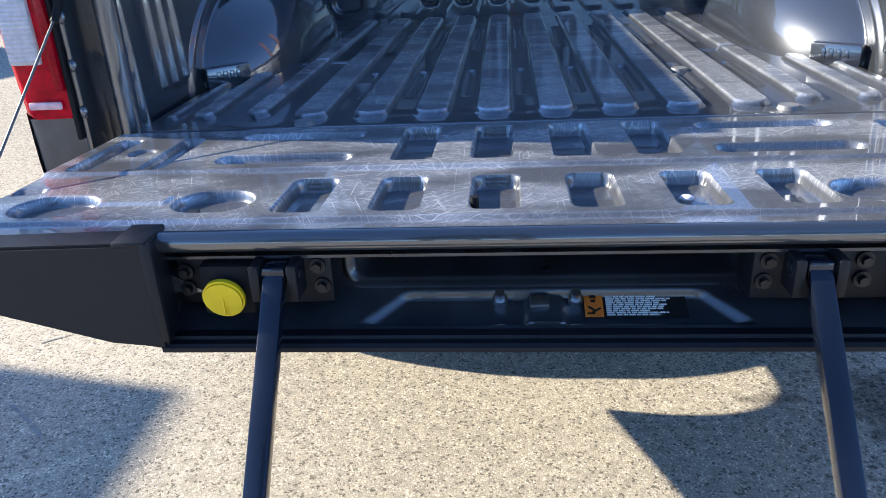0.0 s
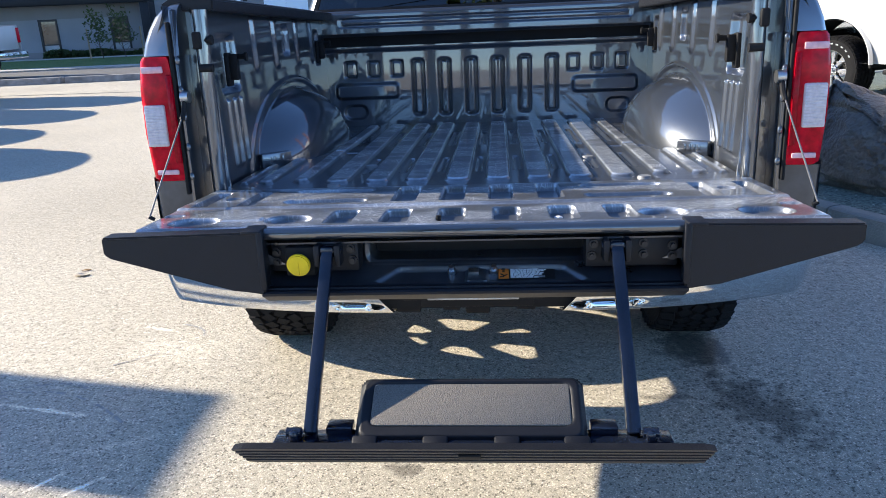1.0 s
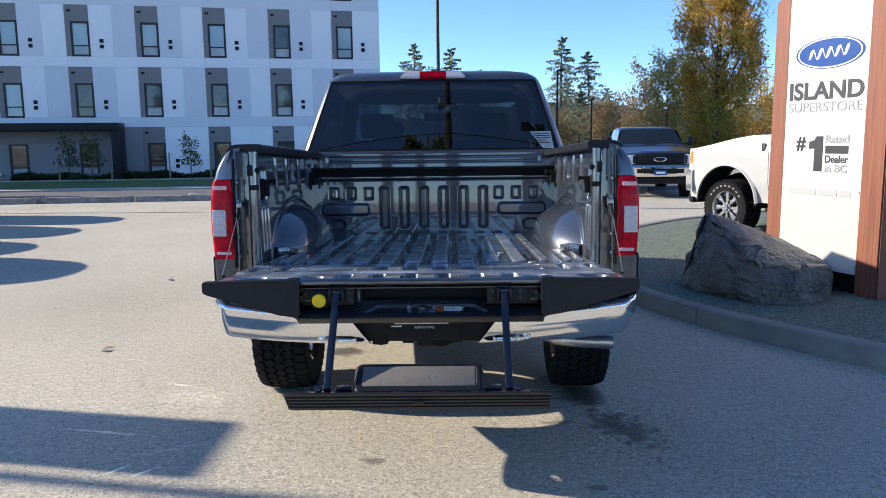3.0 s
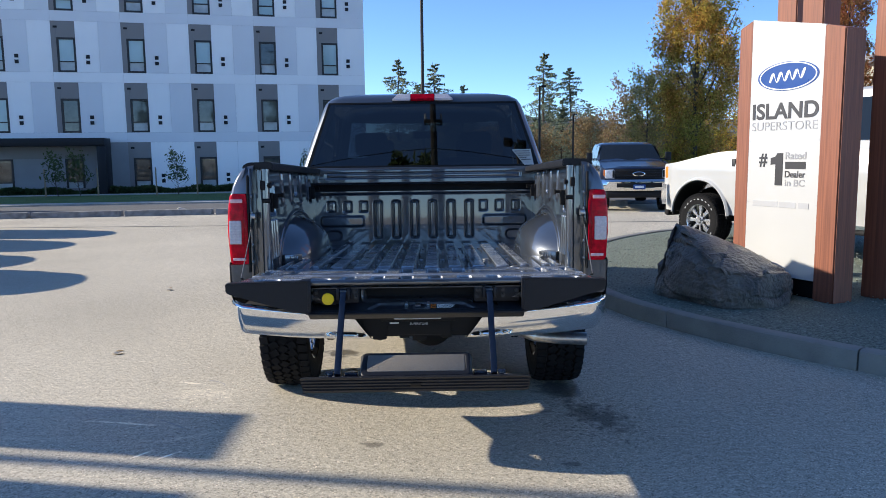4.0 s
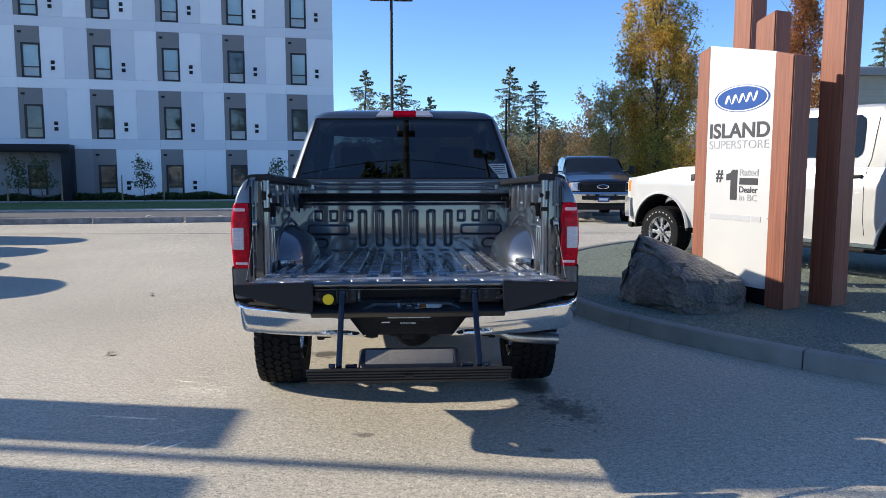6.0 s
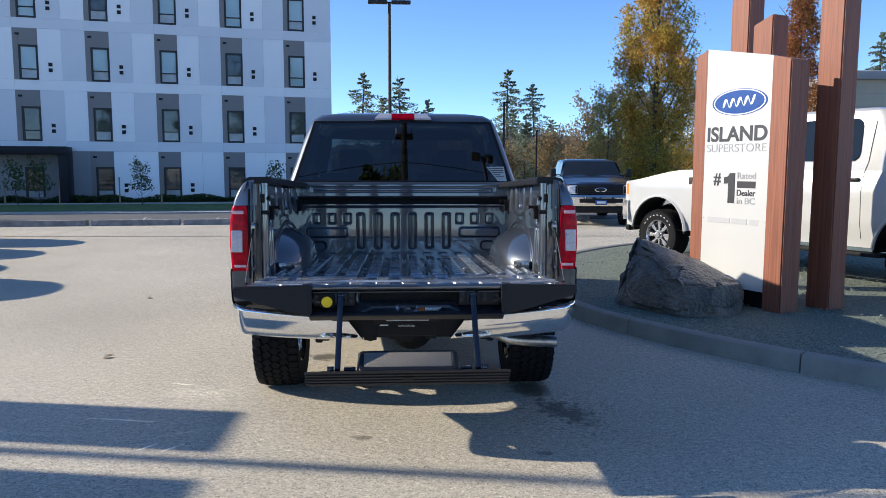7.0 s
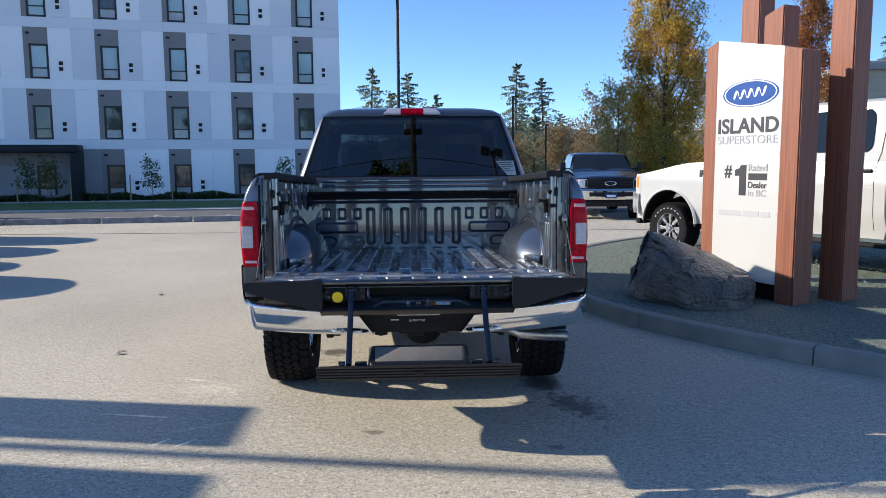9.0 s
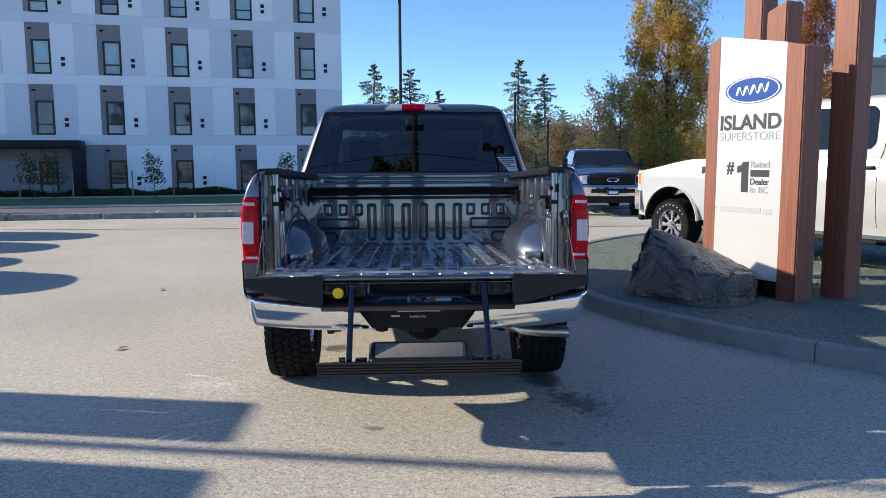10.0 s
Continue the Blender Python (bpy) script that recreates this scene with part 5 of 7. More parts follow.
def rock(name, label, centre, size, seed, planes, turn=0.0, sub=5):
    """A faceted boulder: a ball cut by planes, then roughened along layered noise."""
    bm = bmesh.new()
    bmesh.ops.create_icosphere(bm, subdivisions=sub, radius=1.0)
    rg = random.Random(seed)
    ps = [(Vector(n).normalized(), d) for n, d in planes]
    for _ in range(14):
        n = Vector((rg.uniform(-1, 1), rg.uniform(-1, 1), rg.uniform(-0.4, 1))).normalized()
        ps.append((n, rg.uniform(0.86, 0.98)))
    for v in bm.verts:
        co = v.co * 1.5
        for _i in range(2):
            for n, d in ps:
                k = co.dot(n) - d
                if k > 0:
                    co = co - n * k
        q = co * 1.6 + Vector((seed, 0, 0))
        strata = math.sin((co.z * 2.2 - co.x * 0.9 + 0.5 * noise.noise(q)) * 9.0)
        co += co.normalized() * (0.05 * noise.noise(q * 1.5) + 0.03 * noise.noise(q * 5) + 0.016 * strata + 0.012 * noise.noise(q * 13))
        v.co = co
    bm.transform(Matrix.Translation(centre) @ Matrix.Rotation(turn, 4, "Z") @ Matrix.Diagonal((*size, 1)))
    return tagged(part(name, bm, ROCK, sharp=28), label, "rock")


def boulder():
    """The large boulder: a cut block, its edges broken and its faces layered."""
    bm = bmesh.new()
    block = ((2.20, 3.98, 0.08), (2.30, 3.58, 0.08), (2.58, 3.16, 0.08), (2.92, 3.05, 0.08), (3.34, 3.38, 0.08), (3.52, 3.80, 0.08), (3.40, 4.35, 0.08), (2.50, 4.60, 0.08),
             (2.36, 3.62, 0.50), (2.60, 3.24, 0.47), (3.02, 3.16, 0.42), (3.38, 3.46, 0.40), (3.52, 3.82, 0.34),
             (2.40, 3.86, 0.72), (2.46, 4.05, 0.80), (2.60, 3.55, 0.62), (3.05, 3.62, 0.56), (2.72, 4.30, 0.76), (3.25, 4.15, 0.52))
    for p in block:
        bm.verts.new(p)
    hull = bmesh.ops.convex_hull(bm, input=bm.verts[:])
    bmesh.ops.delete(bm, geom=list({v for v in hull["geom_interior"] + hull["geom_unused"] if isinstance(v, bmesh.types.BMVert)}), context="VERTS")
    for n, cut in (((-0.7, -0.7, 0.25), 0.03), ((-0.2, -1, 0.1), 0.03), ((0.5, -0.9, 0.2), 0.05), ((-0.9, -0.1, 0.4), 0.04), ((0.2, -0.6, 0.8), 0.012), ((0.8, -0.3, 0.6), 0.05),
                   ((-0.4, -0.8, 0.5), 0.015), ((0.1, -1, -0.35), 0.09), ((-0.8, -0.5, -0.3), 0.06), ((0.3, 0.2, 1), 0.03)):
        n = Vector(n).normalized()
        far = max(v.co.dot(n) for v in bm.verts) - cut
        rim = bmesh.ops.bisect_plane(bm, geom=bm.verts[:] + bm.edges[:] + bm.faces[:], plane_co=n * far, plane_no=n, clear_outer=True)
        bmesh.ops.edgeloop_fill(bm, edges=[e for e in rim["geom_cut"] if isinstance(e, bmesh.types.BMEdge)])
    bmesh.ops.dissolve_limit(bm, angle_limit=0.03, verts=bm.verts[:], edges=bm.edges[:])
    bmesh.ops.bevel(bm, geom=[e for e in bm.edges if e.calc_face_angle(0) > 0.2], offset=0.012, segments=1, affect="EDGES")
    bmesh.ops.triangulate(bm, faces=bm.faces[:])
    for _ in range(4):
        bmesh.ops.subdivide_edges(bm, edges=[e for e in bm.edges if e.calc_length() > 0.035], cuts=1)
        bmesh.ops.triangulate(bm, faces=[f for f in bm.faces if len(f.verts) > 3])
    bm.normal_update()
    for v in bm.verts:
        q = v.co * 2.2
        side = 1 - min(1, max(0, v.normal.z))
        layer = v.co.z * 13 + v.co.x * 2.4 - v.co.y * 1.2 + 1.2 * noise.noise(q)
        ledge = abs(layer - math.floor(layer) - 0.5) * 2 - 0.5
        big = noise.noise(v.co * 2.6 + Vector((5, 1, 2)))
        crack = 0.022 * max(0, 1 - abs(noise.noise(Vector((v.co.x * 1.5 + 3, v.co.y * 1.5 + 8, v.co.z * 4.2 + 1)))) * 14)
        flake = noise.cell(Vector((v.co.x * 2.6 + v.co.z * 1.5, v.co.y * 2.6, v.co.z * 5 + v.co.x * 1.6 + noise.noise(q))))
        d = 0.030 * abs(big) + 0.014 * noise.noise(q * 1.4) + 0.008 * ledge * side + 0.011 * flake + 0.010 * abs(noise.noise(q * 3.1)) + 0.005 * noise.noise(q * 8) - crack - 0.02
        v.co += v.normal * d
    return tagged(part("boulder", bm, ROCK, sharp=24), "large dark basalt boulder with layered broken faces", "rock")


boulder()

# ---- the dealer's sign of timber posts and a white panel ----
TIMBER = mat("red_brown_stained_timber", (0.180, 0.058, 0.032), 0.6, 0, 0.3, 6, 0.12, 90, color2=(0.31, 0.105, 0.055))
nt, b_ = nodes_of(TIMBER)
tc_ = nt.nodes.new("ShaderNodeTexCoord")
mp_ = nt.nodes.new("ShaderNodeMapping")
mp_.inputs["Scale"].default_value = (11.0, 11.0, 0.30)
nt.links.new(tc_.outputs["Object"], mp_.inputs[0])
for n_ in [n for n in nt.nodes if n.type == "TEX_NOISE"][:1]:
    nt.links.new(mp_.outputs[0], n_.inputs["Vector"])
PANEL_WHITE = mat("white_sign_sheet", (0.58, 0.58, 0.57), 0.35, 0, 0.02, 2, rvar=0.05)
SIGN_GREY = mat("pale_grey_print", (0.35, 0.35, 0.36), 0.45, 0, 0.03, 20)
SIGN_PALE = mat("faint_grey_print", (0.48, 0.485, 0.50), 0.45, 0, 0.03, 20)
SIGN_DARK = mat("charcoal_print", (0.035, 0.035, 0.04), 0.45, 0, 0.05, 20)
SIGN_BLUE = mat("blue_oval", (0.012, 0.060, 0.26), 0.3, 0, 0.05, 10)
SU = Vector((0.42, -0.908, 0)).normalized()
SN = Vector((-0.908, -0.42, 0)).normalized()
S_TL = Vector((3.2606, 4.3116, 0))
SIGN_M = Matrix(((SU.x, -SN.x, 0, S_TL.x), (SU.y, -SN.y, 0, S_TL.y), (0, 0, 1, 0), (0, 0, 0, 1)))
sign = thing("pylon_sign", "tall white sign panel between red-brown timber posts", "sign", SIGN_M)
W = 0.82


def post(bm, x0, x1, y0, y1, z0, z1a, z1b, b=0.012):
    """A squared timber whose top is cut on the slant along x."""
    lo = [(x0, y0, z0), (x1, y0, z0), (x1, y1, z0), (x0, y1, z0)]
    hi = [(x0, y0, z1a), (x1, y0, z1b), (x1, y1, z1b), (x0, y1, z1a)]
    loft(bm, [lo, hi])
    bmesh.ops.bevel(bm, geom=bm.edges[:], offset=b, segments=2, affect="EDGES")
    return bm


bm = bmesh.new()
loft(bm, [[(0, 0.0, 0.29), (W, 0.0, 0.29), (W, 0.05, 0.29), (0, 0.05, 0.29)], [(0, 0.0, 2.785), (W, 0.0, 2.625), (W, 0.05, 2.625), (0, 0.05, 2.785)]])
panel = part("sign_panel", bm, PANEL_WHITE, sign, "white sign panel")
part("side_post", post(bmesh.new(), -0.180, -0.003, 0.012, 0.19, 0.05, 2.725, 2.792), TIMBER, sign, "narrow timber post")
part("side_post", post(bmesh.new(), W + 0.003, W + 0.218, -0.02, 0.255, 0.05, 2.622, 2.565), TIMBER, sign, "broad timber post")
bm = bmesh.new()
box(bm, 0, W, 0.055, 0.17, 0.05, 2.5, 0.01)
part("core", bm, PLASTIC_MAT, sign)
bm = bmesh.new()
for z in (0.36, 1.0, 1.6, 2.2):
    for x in (0.015, W - 0.015):
        cyl(bm, (x, 0.0, z), (x, -0.004, z), 0.006, seg=8)
part("screw", bm, STEEL, panel)["kind"] = "stuff"


def sm(x, z):
    """Lettering on the panel at x from its edge and height z."""
    return Matrix.Translation((x, -0.0015, z)) @ Matrix.Rotation(radians(90), 4, "X")


bm = bmesh.new()
ring = [[(0.43 + 0.345 * r * math.cos(a), -0.003 - d, 2.205 + 0.135 * r * math.sin(a) + 0.0 * a) for a in [2 * math.pi * k / 48 for k in range(48)]] for r, d in ((1, -0.003), (1, 0.0))]
loft(bm, ring)
oval = part("blue_oval", bm, SIGN_BLUE, panel, "plain blue oval badge with a white rim")
bm = bmesh.new()
for r0, r1 in ((0.90, 0.94),):
    A = [(0.43 + 0.345 * r0 * math.cos(a), -0.0045, 2.205 + 0.135 * (r0 - 0.02) * math.sin(a)) for a in [2 * math.pi * k / 48 for k in range(49)]]
    B = [(0.43 + 0.345 * r1 * math.cos(a), -0.0045, 2.205 + 0.135 * (r1 + 0.02) * math.sin(a)) for a in [2 * math.pi * k / 48 for k in range(49)]]
    loft(bm, [[p, q, (q[0], -0.003, q[2]), (p[0], -0.003, p[2])] for p, q in zip(A, B)], True, False)
part("oval_rim", bm, WHITE_INK, oval)
bm = bmesh.new()
tube(bm, [(0.43 + 0.20 * t, -0.0045, 2.205 + 0.040 * math.sin(t * 14.0 + 0.4) + 0.012 * t) for t in [k / 32 - 1 for k in range(65)]], [0.009 + 0.006 * math.sin(k * 0.44) for k in range(65)], 8)
bm.transform(Matrix.Translation((0, -0.0045, 0)) @ Matrix.Diagonal((1, 0.05, 1, 1)) @ Matrix.Translation((0, 0.0045, 0)))
part("badge_stroke", bm, WHITE_INK, oval)
words("ISLAND", 0.235, SIGN_DARK, sm(0.036, 1.813), panel, bold=0.006, fill=(0.752, 0.150))
words("SUPERSTORE", 0.155, SIGN_GREY, sm(0.034, 1.700), panel, bold=-0.001, fill=(0.748, 0.082))
words("#", 0.16, SIGN_DARK, sm(0.140, 1.365), panel, bold=0.003, fill=(0.096, 0.112))
bm = bmesh.new()
prism(bm, [(0.335, 1.17), (0.42, 1.17), (0.42, 1.481), (0.354, 1.481), (0.33, 1.447), (0.278, 1.433), (0.278, 1.369), (0.335, 1.374)], "y", -0.003, 0.0)
part("numeral", bm, SIGN_DARK, panel, "bold dark numeral 1")
words("Rated", 0.088, SIGN_GREY, sm(0.449, 1.424), panel, bold=0.0012, fill=(0.228, 0.066))
bm = bmesh.new()
box(bm, 0.449, 0.676, -0.003, 0.0, 1.330, 1.398)
part("name_bar", bm, SIGN_DARK, panel)
words("Dealer", 0.088, SIGN_DARK, sm(0.450, 1.250), panel, bold=0.0012, fill=(0.228, 0.062))
words("in BC", 0.088, SIGN_GREY, sm(0.453, 1.168), panel, bold=0.0012, fill=(0.220, 0.064))
bm = bmesh.new()
for x0_, x1_ in ((0.078, 0.375), (0.395, 0.590), (0.615, 0.728)):
    box(bm, x0_, x1_, -0.003, 0.0, 0.958, 1.012)
part("address_bar", bm, SIGN_PALE, panel, "pale grey plain bars")

PM = Matrix(((SU.x, -SN.x, 0, 0), (SU.y, -SN.y, 0, 0), (0, 0, 1, 0), (0, 0, 0, 1)))
for cx, cy, w, h0, h1 in ((4.326, 3.691, 0.129, 5.2, 5.0), (4.053, 5.13, 0.129, 4.9, 4.8), (4.000, 4.45, 0.126, 3.075, 3.165)):
    ob = part("timber_post", post(bmesh.new(), -w, w, -w, w, 0.02, h0, h1), TIMBER)
    ob.matrix_basis = Matrix.Translation((cx, cy, 0)) @ PM
    tagged(ob, "squared red-brown timber post standing in the gravel", "post", group="timber posts by the sign")

# ---- pickups on the lot ----
WHITE_PAINT = mat("white_car_paint", (0.50, 0.50, 0.49), 0.3, 0, 0.02, 2, coat=1.0, rvar=0.03)
BLUE_PAINT = paint_mat("dark_blue_paint", (0.006, 0.011, 0.032), metal=0.2, ior=1.3)
HEADLAMP = mat("bright_headlamp", (0.75, 0.77, 0.80), 0.3, 0.0, 0.25, 25, coat=1.0)
AMBER = mat("amber_lens", (0.8, 0.22, 0.02), 0.2, 0, 0.1, 40, coat=1.0)


def big_pickup(name, label, paint, m, group, bar_grille=True, letters=False, crew=False):
    """A heavy-duty crew-cab pickup; forward is +y, it stands on z = 0."""
    up = 0.12 if crew else 0.0
    t = thing(name, label, "truck", m, group)
    axle = (-2.03, 2.03)
    L0, L1 = -3.15, 2.88

    def x_at(z, y):
        x = 0.95 + 0.05 * sstep(0.5, 0.85, z) - 0.10 * sstep(1.15, 1.62, z)
        for a in axle:
            x = x + 0.035 * (1 - sstep(0.50, 0.62, np.hypot(y - a, z - 0.45)))
        return x - 0.10 * sstep(2.45, L1, y) ** 2

    def top(y):
        return np.where(y > 1.32, 1.45 - 0.19 * sstep(1.5, L1, y), 1.50)

    def keep(c):
        ok = np.ones(len(c), bool)
        for a in axle:
            ok &= np.hypot(c[:, 1] - a, c[:, 2] - 0.47) > 0.55
        return ok

    for s in (-1, 1):
        side = sheet("body_side", np.linspace(L0, L1, 420), np.linspace(0, 1, 80),
                     lambda U, V, s=s: (s * x_at(0.52 + V * (top(U) - 0.52), U), U, 0.52 + V * (top(U) - 0.52)), paint, t, keep=keep, thick=(-s * 0.03, 0, 0))
        n = 20
        arc = [k * math.pi / n for k in range(n + 1)]
        for a in axle:
            bm = bmesh.new()
            loft(bm, [[(s * 1.0, a + r * math.cos(q), 0.47 + r * math.sin(q)) for r in (0.535, 0.56)] + [(s * 0.60, a + r * math.cos(q), 0.47 + r * math.sin(q)) for r in (0.56, 0.535)] for q in arc])
            part("wheel_arch", bm, PLASTIC_MAT, side)
            bm = bmesh.new()
            loft(bm, [[(s * x, a + r * math.cos(q), 0.47 + r * math.sin(q)) for r, x in ((0.545, 1.00), (0.550, 1.024), (0.562, 1.026), (0.590, 1.0), (0.550, 0.97))] for q in [0.07 + k * (math.pi - 0.14) / 26 for k in range(27)]])
            part("arch_lip", bm, paint, side)
        # door shut lines, handles, side windows
        for y0 in (1.28, 0.02, -1.30) if crew else (1.28, 0.12, -1.02):
            bm = bmesh.new()
            line = [(s * (float(x_at(np.array(z), np.array(y0))) + 0.001), y0 + 0.03 * (z - 0.6), z) for z in (0.62, 0.8, 1.0, 1.2, 1.35, 1.44)]
            if y0 < -1.2:
                line += [(s * (x + 0.002), y0 - 0.01 - 0.08 * (z - 1.5), z) for z, x in ((1.56, 0.923), (1.84, 0.890), (2.05, 0.862))]
            tube(bm, line, 0.004, 6)
            part("shut_line", bm, PLASTIC_MAT, side)
        for y0 in (0.16, -1.15) if crew else (0.30, -0.86):
            bm = bmesh.new()
            box(bm, s * 0.955, s * 1.0, y0 - 0.09, y0 + 0.09, 1.20 + up, 1.245 + up, 0.012)
            part("door_handle", bm, PLASTIC, side)
        bm = bmesh.new()
        box(bm, s * 0.975, s * 0.992, 1.36, 1.43, 1.12, 1.34, 0.008)
        part("wing_vent", bm, PLASTIC, side, "dark wing vent")
        bm = bmesh.new()
        box(bm, s * 0.90, s * 1.08, -1.6, 1.25, 0.42, 0.47, 0.015)
        part("running_board", bm, PLASTIC_MAT, t)
        bm = bmesh.new()
        box(bm, s * 1.05, s * 1.22, 0.95, 1.06, 1.45, 1.72, 0.03)
        box(bm, s * 0.92, s * 1.12, 0.98, 1.03, 1.50, 1.54, 0.01)
        part("door_mirror", bm, PLASTIC, t)
        # lamps
        bm = bmesh.new()
        box(bm, s * 0.63, s * 0.90, L1 - 0.10, L1 + 0.015, 0.97, 1.23, 0.03)
        hl = part("headlamp", bm, HEADLAMP, t, "clear headlamp")
        bm = bmesh.new()
        box(bm, s * 0.875, s * 0.925, L1 - 0.22, L1 - 0.03, 1.03, 1.22, 0.02)
        part("side_marker", bm, AMBER, hl, "amber marker")
        bm = bmesh.new()
        box(bm, s * 0.64, s * 0.70, L1 + 0.01, L1 + 0.03, 0.99, 1.21, 0.01)
        part("lamp_divider", bm, PLASTIC, hl)
        bm = bmesh.new()
        box(bm, s * 0.76, s * 0.965, L0 - 0.03, L0 + 0.14, 0.98, 1.42, 0.02)
        part("tail_lamp", bm, RED_LENS, t, "red tail lamp")
        for a in axle:
            hub = wheel(t, s * 0.86, a, 0.408, 0.285, s, tread=True, spokes=8)
            bm = bmesh.new()
            for k in list(range(9)) + list(range(13, 22)):
                q0 = k * 2 * math.pi / 26 + 0.55
                loft(bm, [[(s * 0.153, r * math.cos(q), r * math.sin(q)) for r in (0.314, 0.330)] + [(s * 0.148, r * math.cos(q), r * math.sin(q)) for r in (0.330, 0.314)] for q in (q0, q0 + 0.05, q0 + 0.10)])
            part("lettering_bar", bm, SIGN_GREY, hub, "raised white bars on the sidewall")["kind"] = "stuff"
    # greenhouse
    bm = bmesh.new()
    rings = []
    high = 1.32 if crew else 1.0
    for z, hw, yr, yf in ((1.44, 0.93, -1.30, 1.42), (1.52, 0.92, -1.29, 1.30), (1.75, 0.86, -1.22, 0.94), (1.95, 0.80, -1.14, 0.62), (2.00, 0.76, -1.08, 0.50), (2.03, 0.66, -0.95, 0.30), (2.04, 0.3, -0.6, 0.0)):
        rings.append([(x, y, 1.44 + (z - 1.44) * high) for x, y in cab_ring(0.93 - (0.93 - hw) * (0.6 if crew else 1.0), yr - 3 * up, yf)])
    loft(bm, rings)
    part("cab_roof", bm, paint, t)
    gl = sheet("windscreen", np.linspace(-1, 1, 14), np.linspace(0, 1, 8), lambda U, V: (U * (0.87 - 0.12 * V), 1.37 - 0.72 * V - 0.07 * U * U, 1.44 + (0.042 + 0.47 * V) * high), GLASS_DARK, t, "dark windscreen")
    for s in (-1, 1):
        for y0, y1 in ((0.10, 1.05), (-1.20, -0.02)) if crew else ((0.16, 1.05), (-1.0, 0.08)):
            z0, zh = (1.575, 0.515) if crew else (1.47, 0.46)
            sheet("side_window", np.linspace(0, 1, 24), np.linspace(0, 1, 14),
                  lambda U, V, s=s, y0=y0, y1=y1: (s * (0.938 - (0.077 if crew else 0.128) * V), y0 + (y1 - (0.34 * V if y1 > 0.5 else 0) - y0) * (0.5 + (U - 0.5) * (1 - 0.12 * np.abs(2 * V - 1) ** 7)), z0 + zh * V), GLASS_DARK, t, "dark side window", thick=(-s * 0.01, 0, 0))
    # bonnet, nose, grille, bumper
    sheet("bonnet", np.linspace(-1, 1, 20), np.linspace(1.28, L1, 20),
          lambda U, V: (U * (x_at(np.full_like(V, 1.43), V) - 0.02), V, top(V) - 0.02 + 0.055 * (1 - U ** 4) - 0.05 * sstep(2.8, L1, V)), paint, t, thick=(0, 0, -0.03))
    bm = bmesh.new()
    box(bm, -0.86, 0.86, L1 - 0.14, L1 - 0.02, 0.62, 1.27, 0.03)
    part("nose", bm, paint, t)
    bm = bmesh.new()
    box(bm, -0.62, 0.62, L1 - 0.03, L1 + 0.015, 0.95, 1.24, 0.02)
    gr = part("grille", bm, PLASTIC_MAT, t, "black barred grille")
    for z in (0.985, 1.055, 1.125, 1.195):
        bm = bmesh.new()
        box(bm, -0.60, 0.60, L1 + 0.005, L1 + 0.03, z - 0.012, z + 0.012, 0.006)
        part("grille_bar", bm, PLASTIC if bar_grille else CHROME, gr)
    bm = bmesh.new()
    loft(bm, [[(0.165 * r * math.cos(q), y, 1.10 + 0.068 * r * math.sin(q)) for q in [2 * math.pi * k / 28 for k in range(28)]] for y, r in ((L1 + 0.02, 1), (L1 + 0.045, 1), (L1 + 0.05, 0.9))])
    badge = part("oval_badge", bm, CHROME, gr, "plain oval badge")
    bm = bmesh.new()
    loft(bm, [[(0.135 * math.cos(q), y, 1.10 + 0.05 * math.sin(q)) for q in [2 * math.pi * k / 28 for k in range(28)]] for y in (L1 + 0.045, L1 + 0.054)])
    part("badge_field", bm, SIGN_BLUE if letters else PLASTIC, badge)
    bm = bmesh.new()
    loft(bm, [[(x, L1 + 0.10 - 0.16 * (abs(x) / 1.0) ** 4, 0.62), (x, L1 + 0.16 - 0.20 * (abs(x) / 1.0) ** 4, 0.70), (x, L1 + 0.16 - 0.20 * (abs(x) / 1.0) ** 4, 0.88), (x, L1 + 0.10 - 0.18 * (abs(x) / 1.0) ** 4, 0.94), (x, L1 - 0.15, 0.94), (x, L1 - 0.15, 0.62)] for x in np.linspace(-1.0, 1.0, 21).tolist()])
    fb = part("front_bumper", bm, CHROME, t, "chrome front bumper")
    bm = bmesh.new()
    box(bm, -0.60, 0.60, L1 + 0.150, L1 + 0.168, 0.72, 0.84, 0.01)
    part("bumper_intake", bm, PLASTIC_MAT, fb)
    bm = bmesh.new()
    box(bm, -0.16, 0.16, L1 + 0.168, L1 + 0.18, 0.66, 0.80, 0.005)
    pl = part("dealer_plate", bm, SIGN_BLUE, fb, "blue dealer plate with bars")
    bm = bmesh.new()
    box(bm, -0.12, 0.12, L1 + 0.18, L1 + 0.183, 0.70, 0.765)
    part("plate_bar", bm, WHITE_INK, pl)
    bm = bmesh.new()
    box(bm, -0.85, 0.85, L1 - 0.05, L1 + 0.06, 0.42, 0.60, 0.04)
    part("air_dam", bm, PLASTIC_MAT, t)
    # tail and bed
    bm = bmesh.new()
    box(bm, -0.80, 0.80, L0 - 0.02, L0 + 0.06, 0.80, 1.48, 0.02)
    part("tailgate", bm, paint, t)
    bm = bmesh.new()
    box(bm, -0.97, 0.97, L0 - 0.18, L0 - 0.02, 0.55, 0.74, 0.03)
    part("rear_bumper", bm, CHROME, t)
    bm = bmesh.new()
    box(bm, -0.85, 0.85, L0 + 0.05, -1.28, 0.85, 0.92)
    part("bed_floor", bm, PLASTIC_MAT, t)
    bm = bmesh.new()
    box(bm, -0.75, 0.75, L0 + 0.2, L1 - 0.3, 0.50, 0.62, 0.02)
    for a in axle:
        cyl(bm, (-0.8, a, 0.42), (0.8, a, 0.42), 0.06)
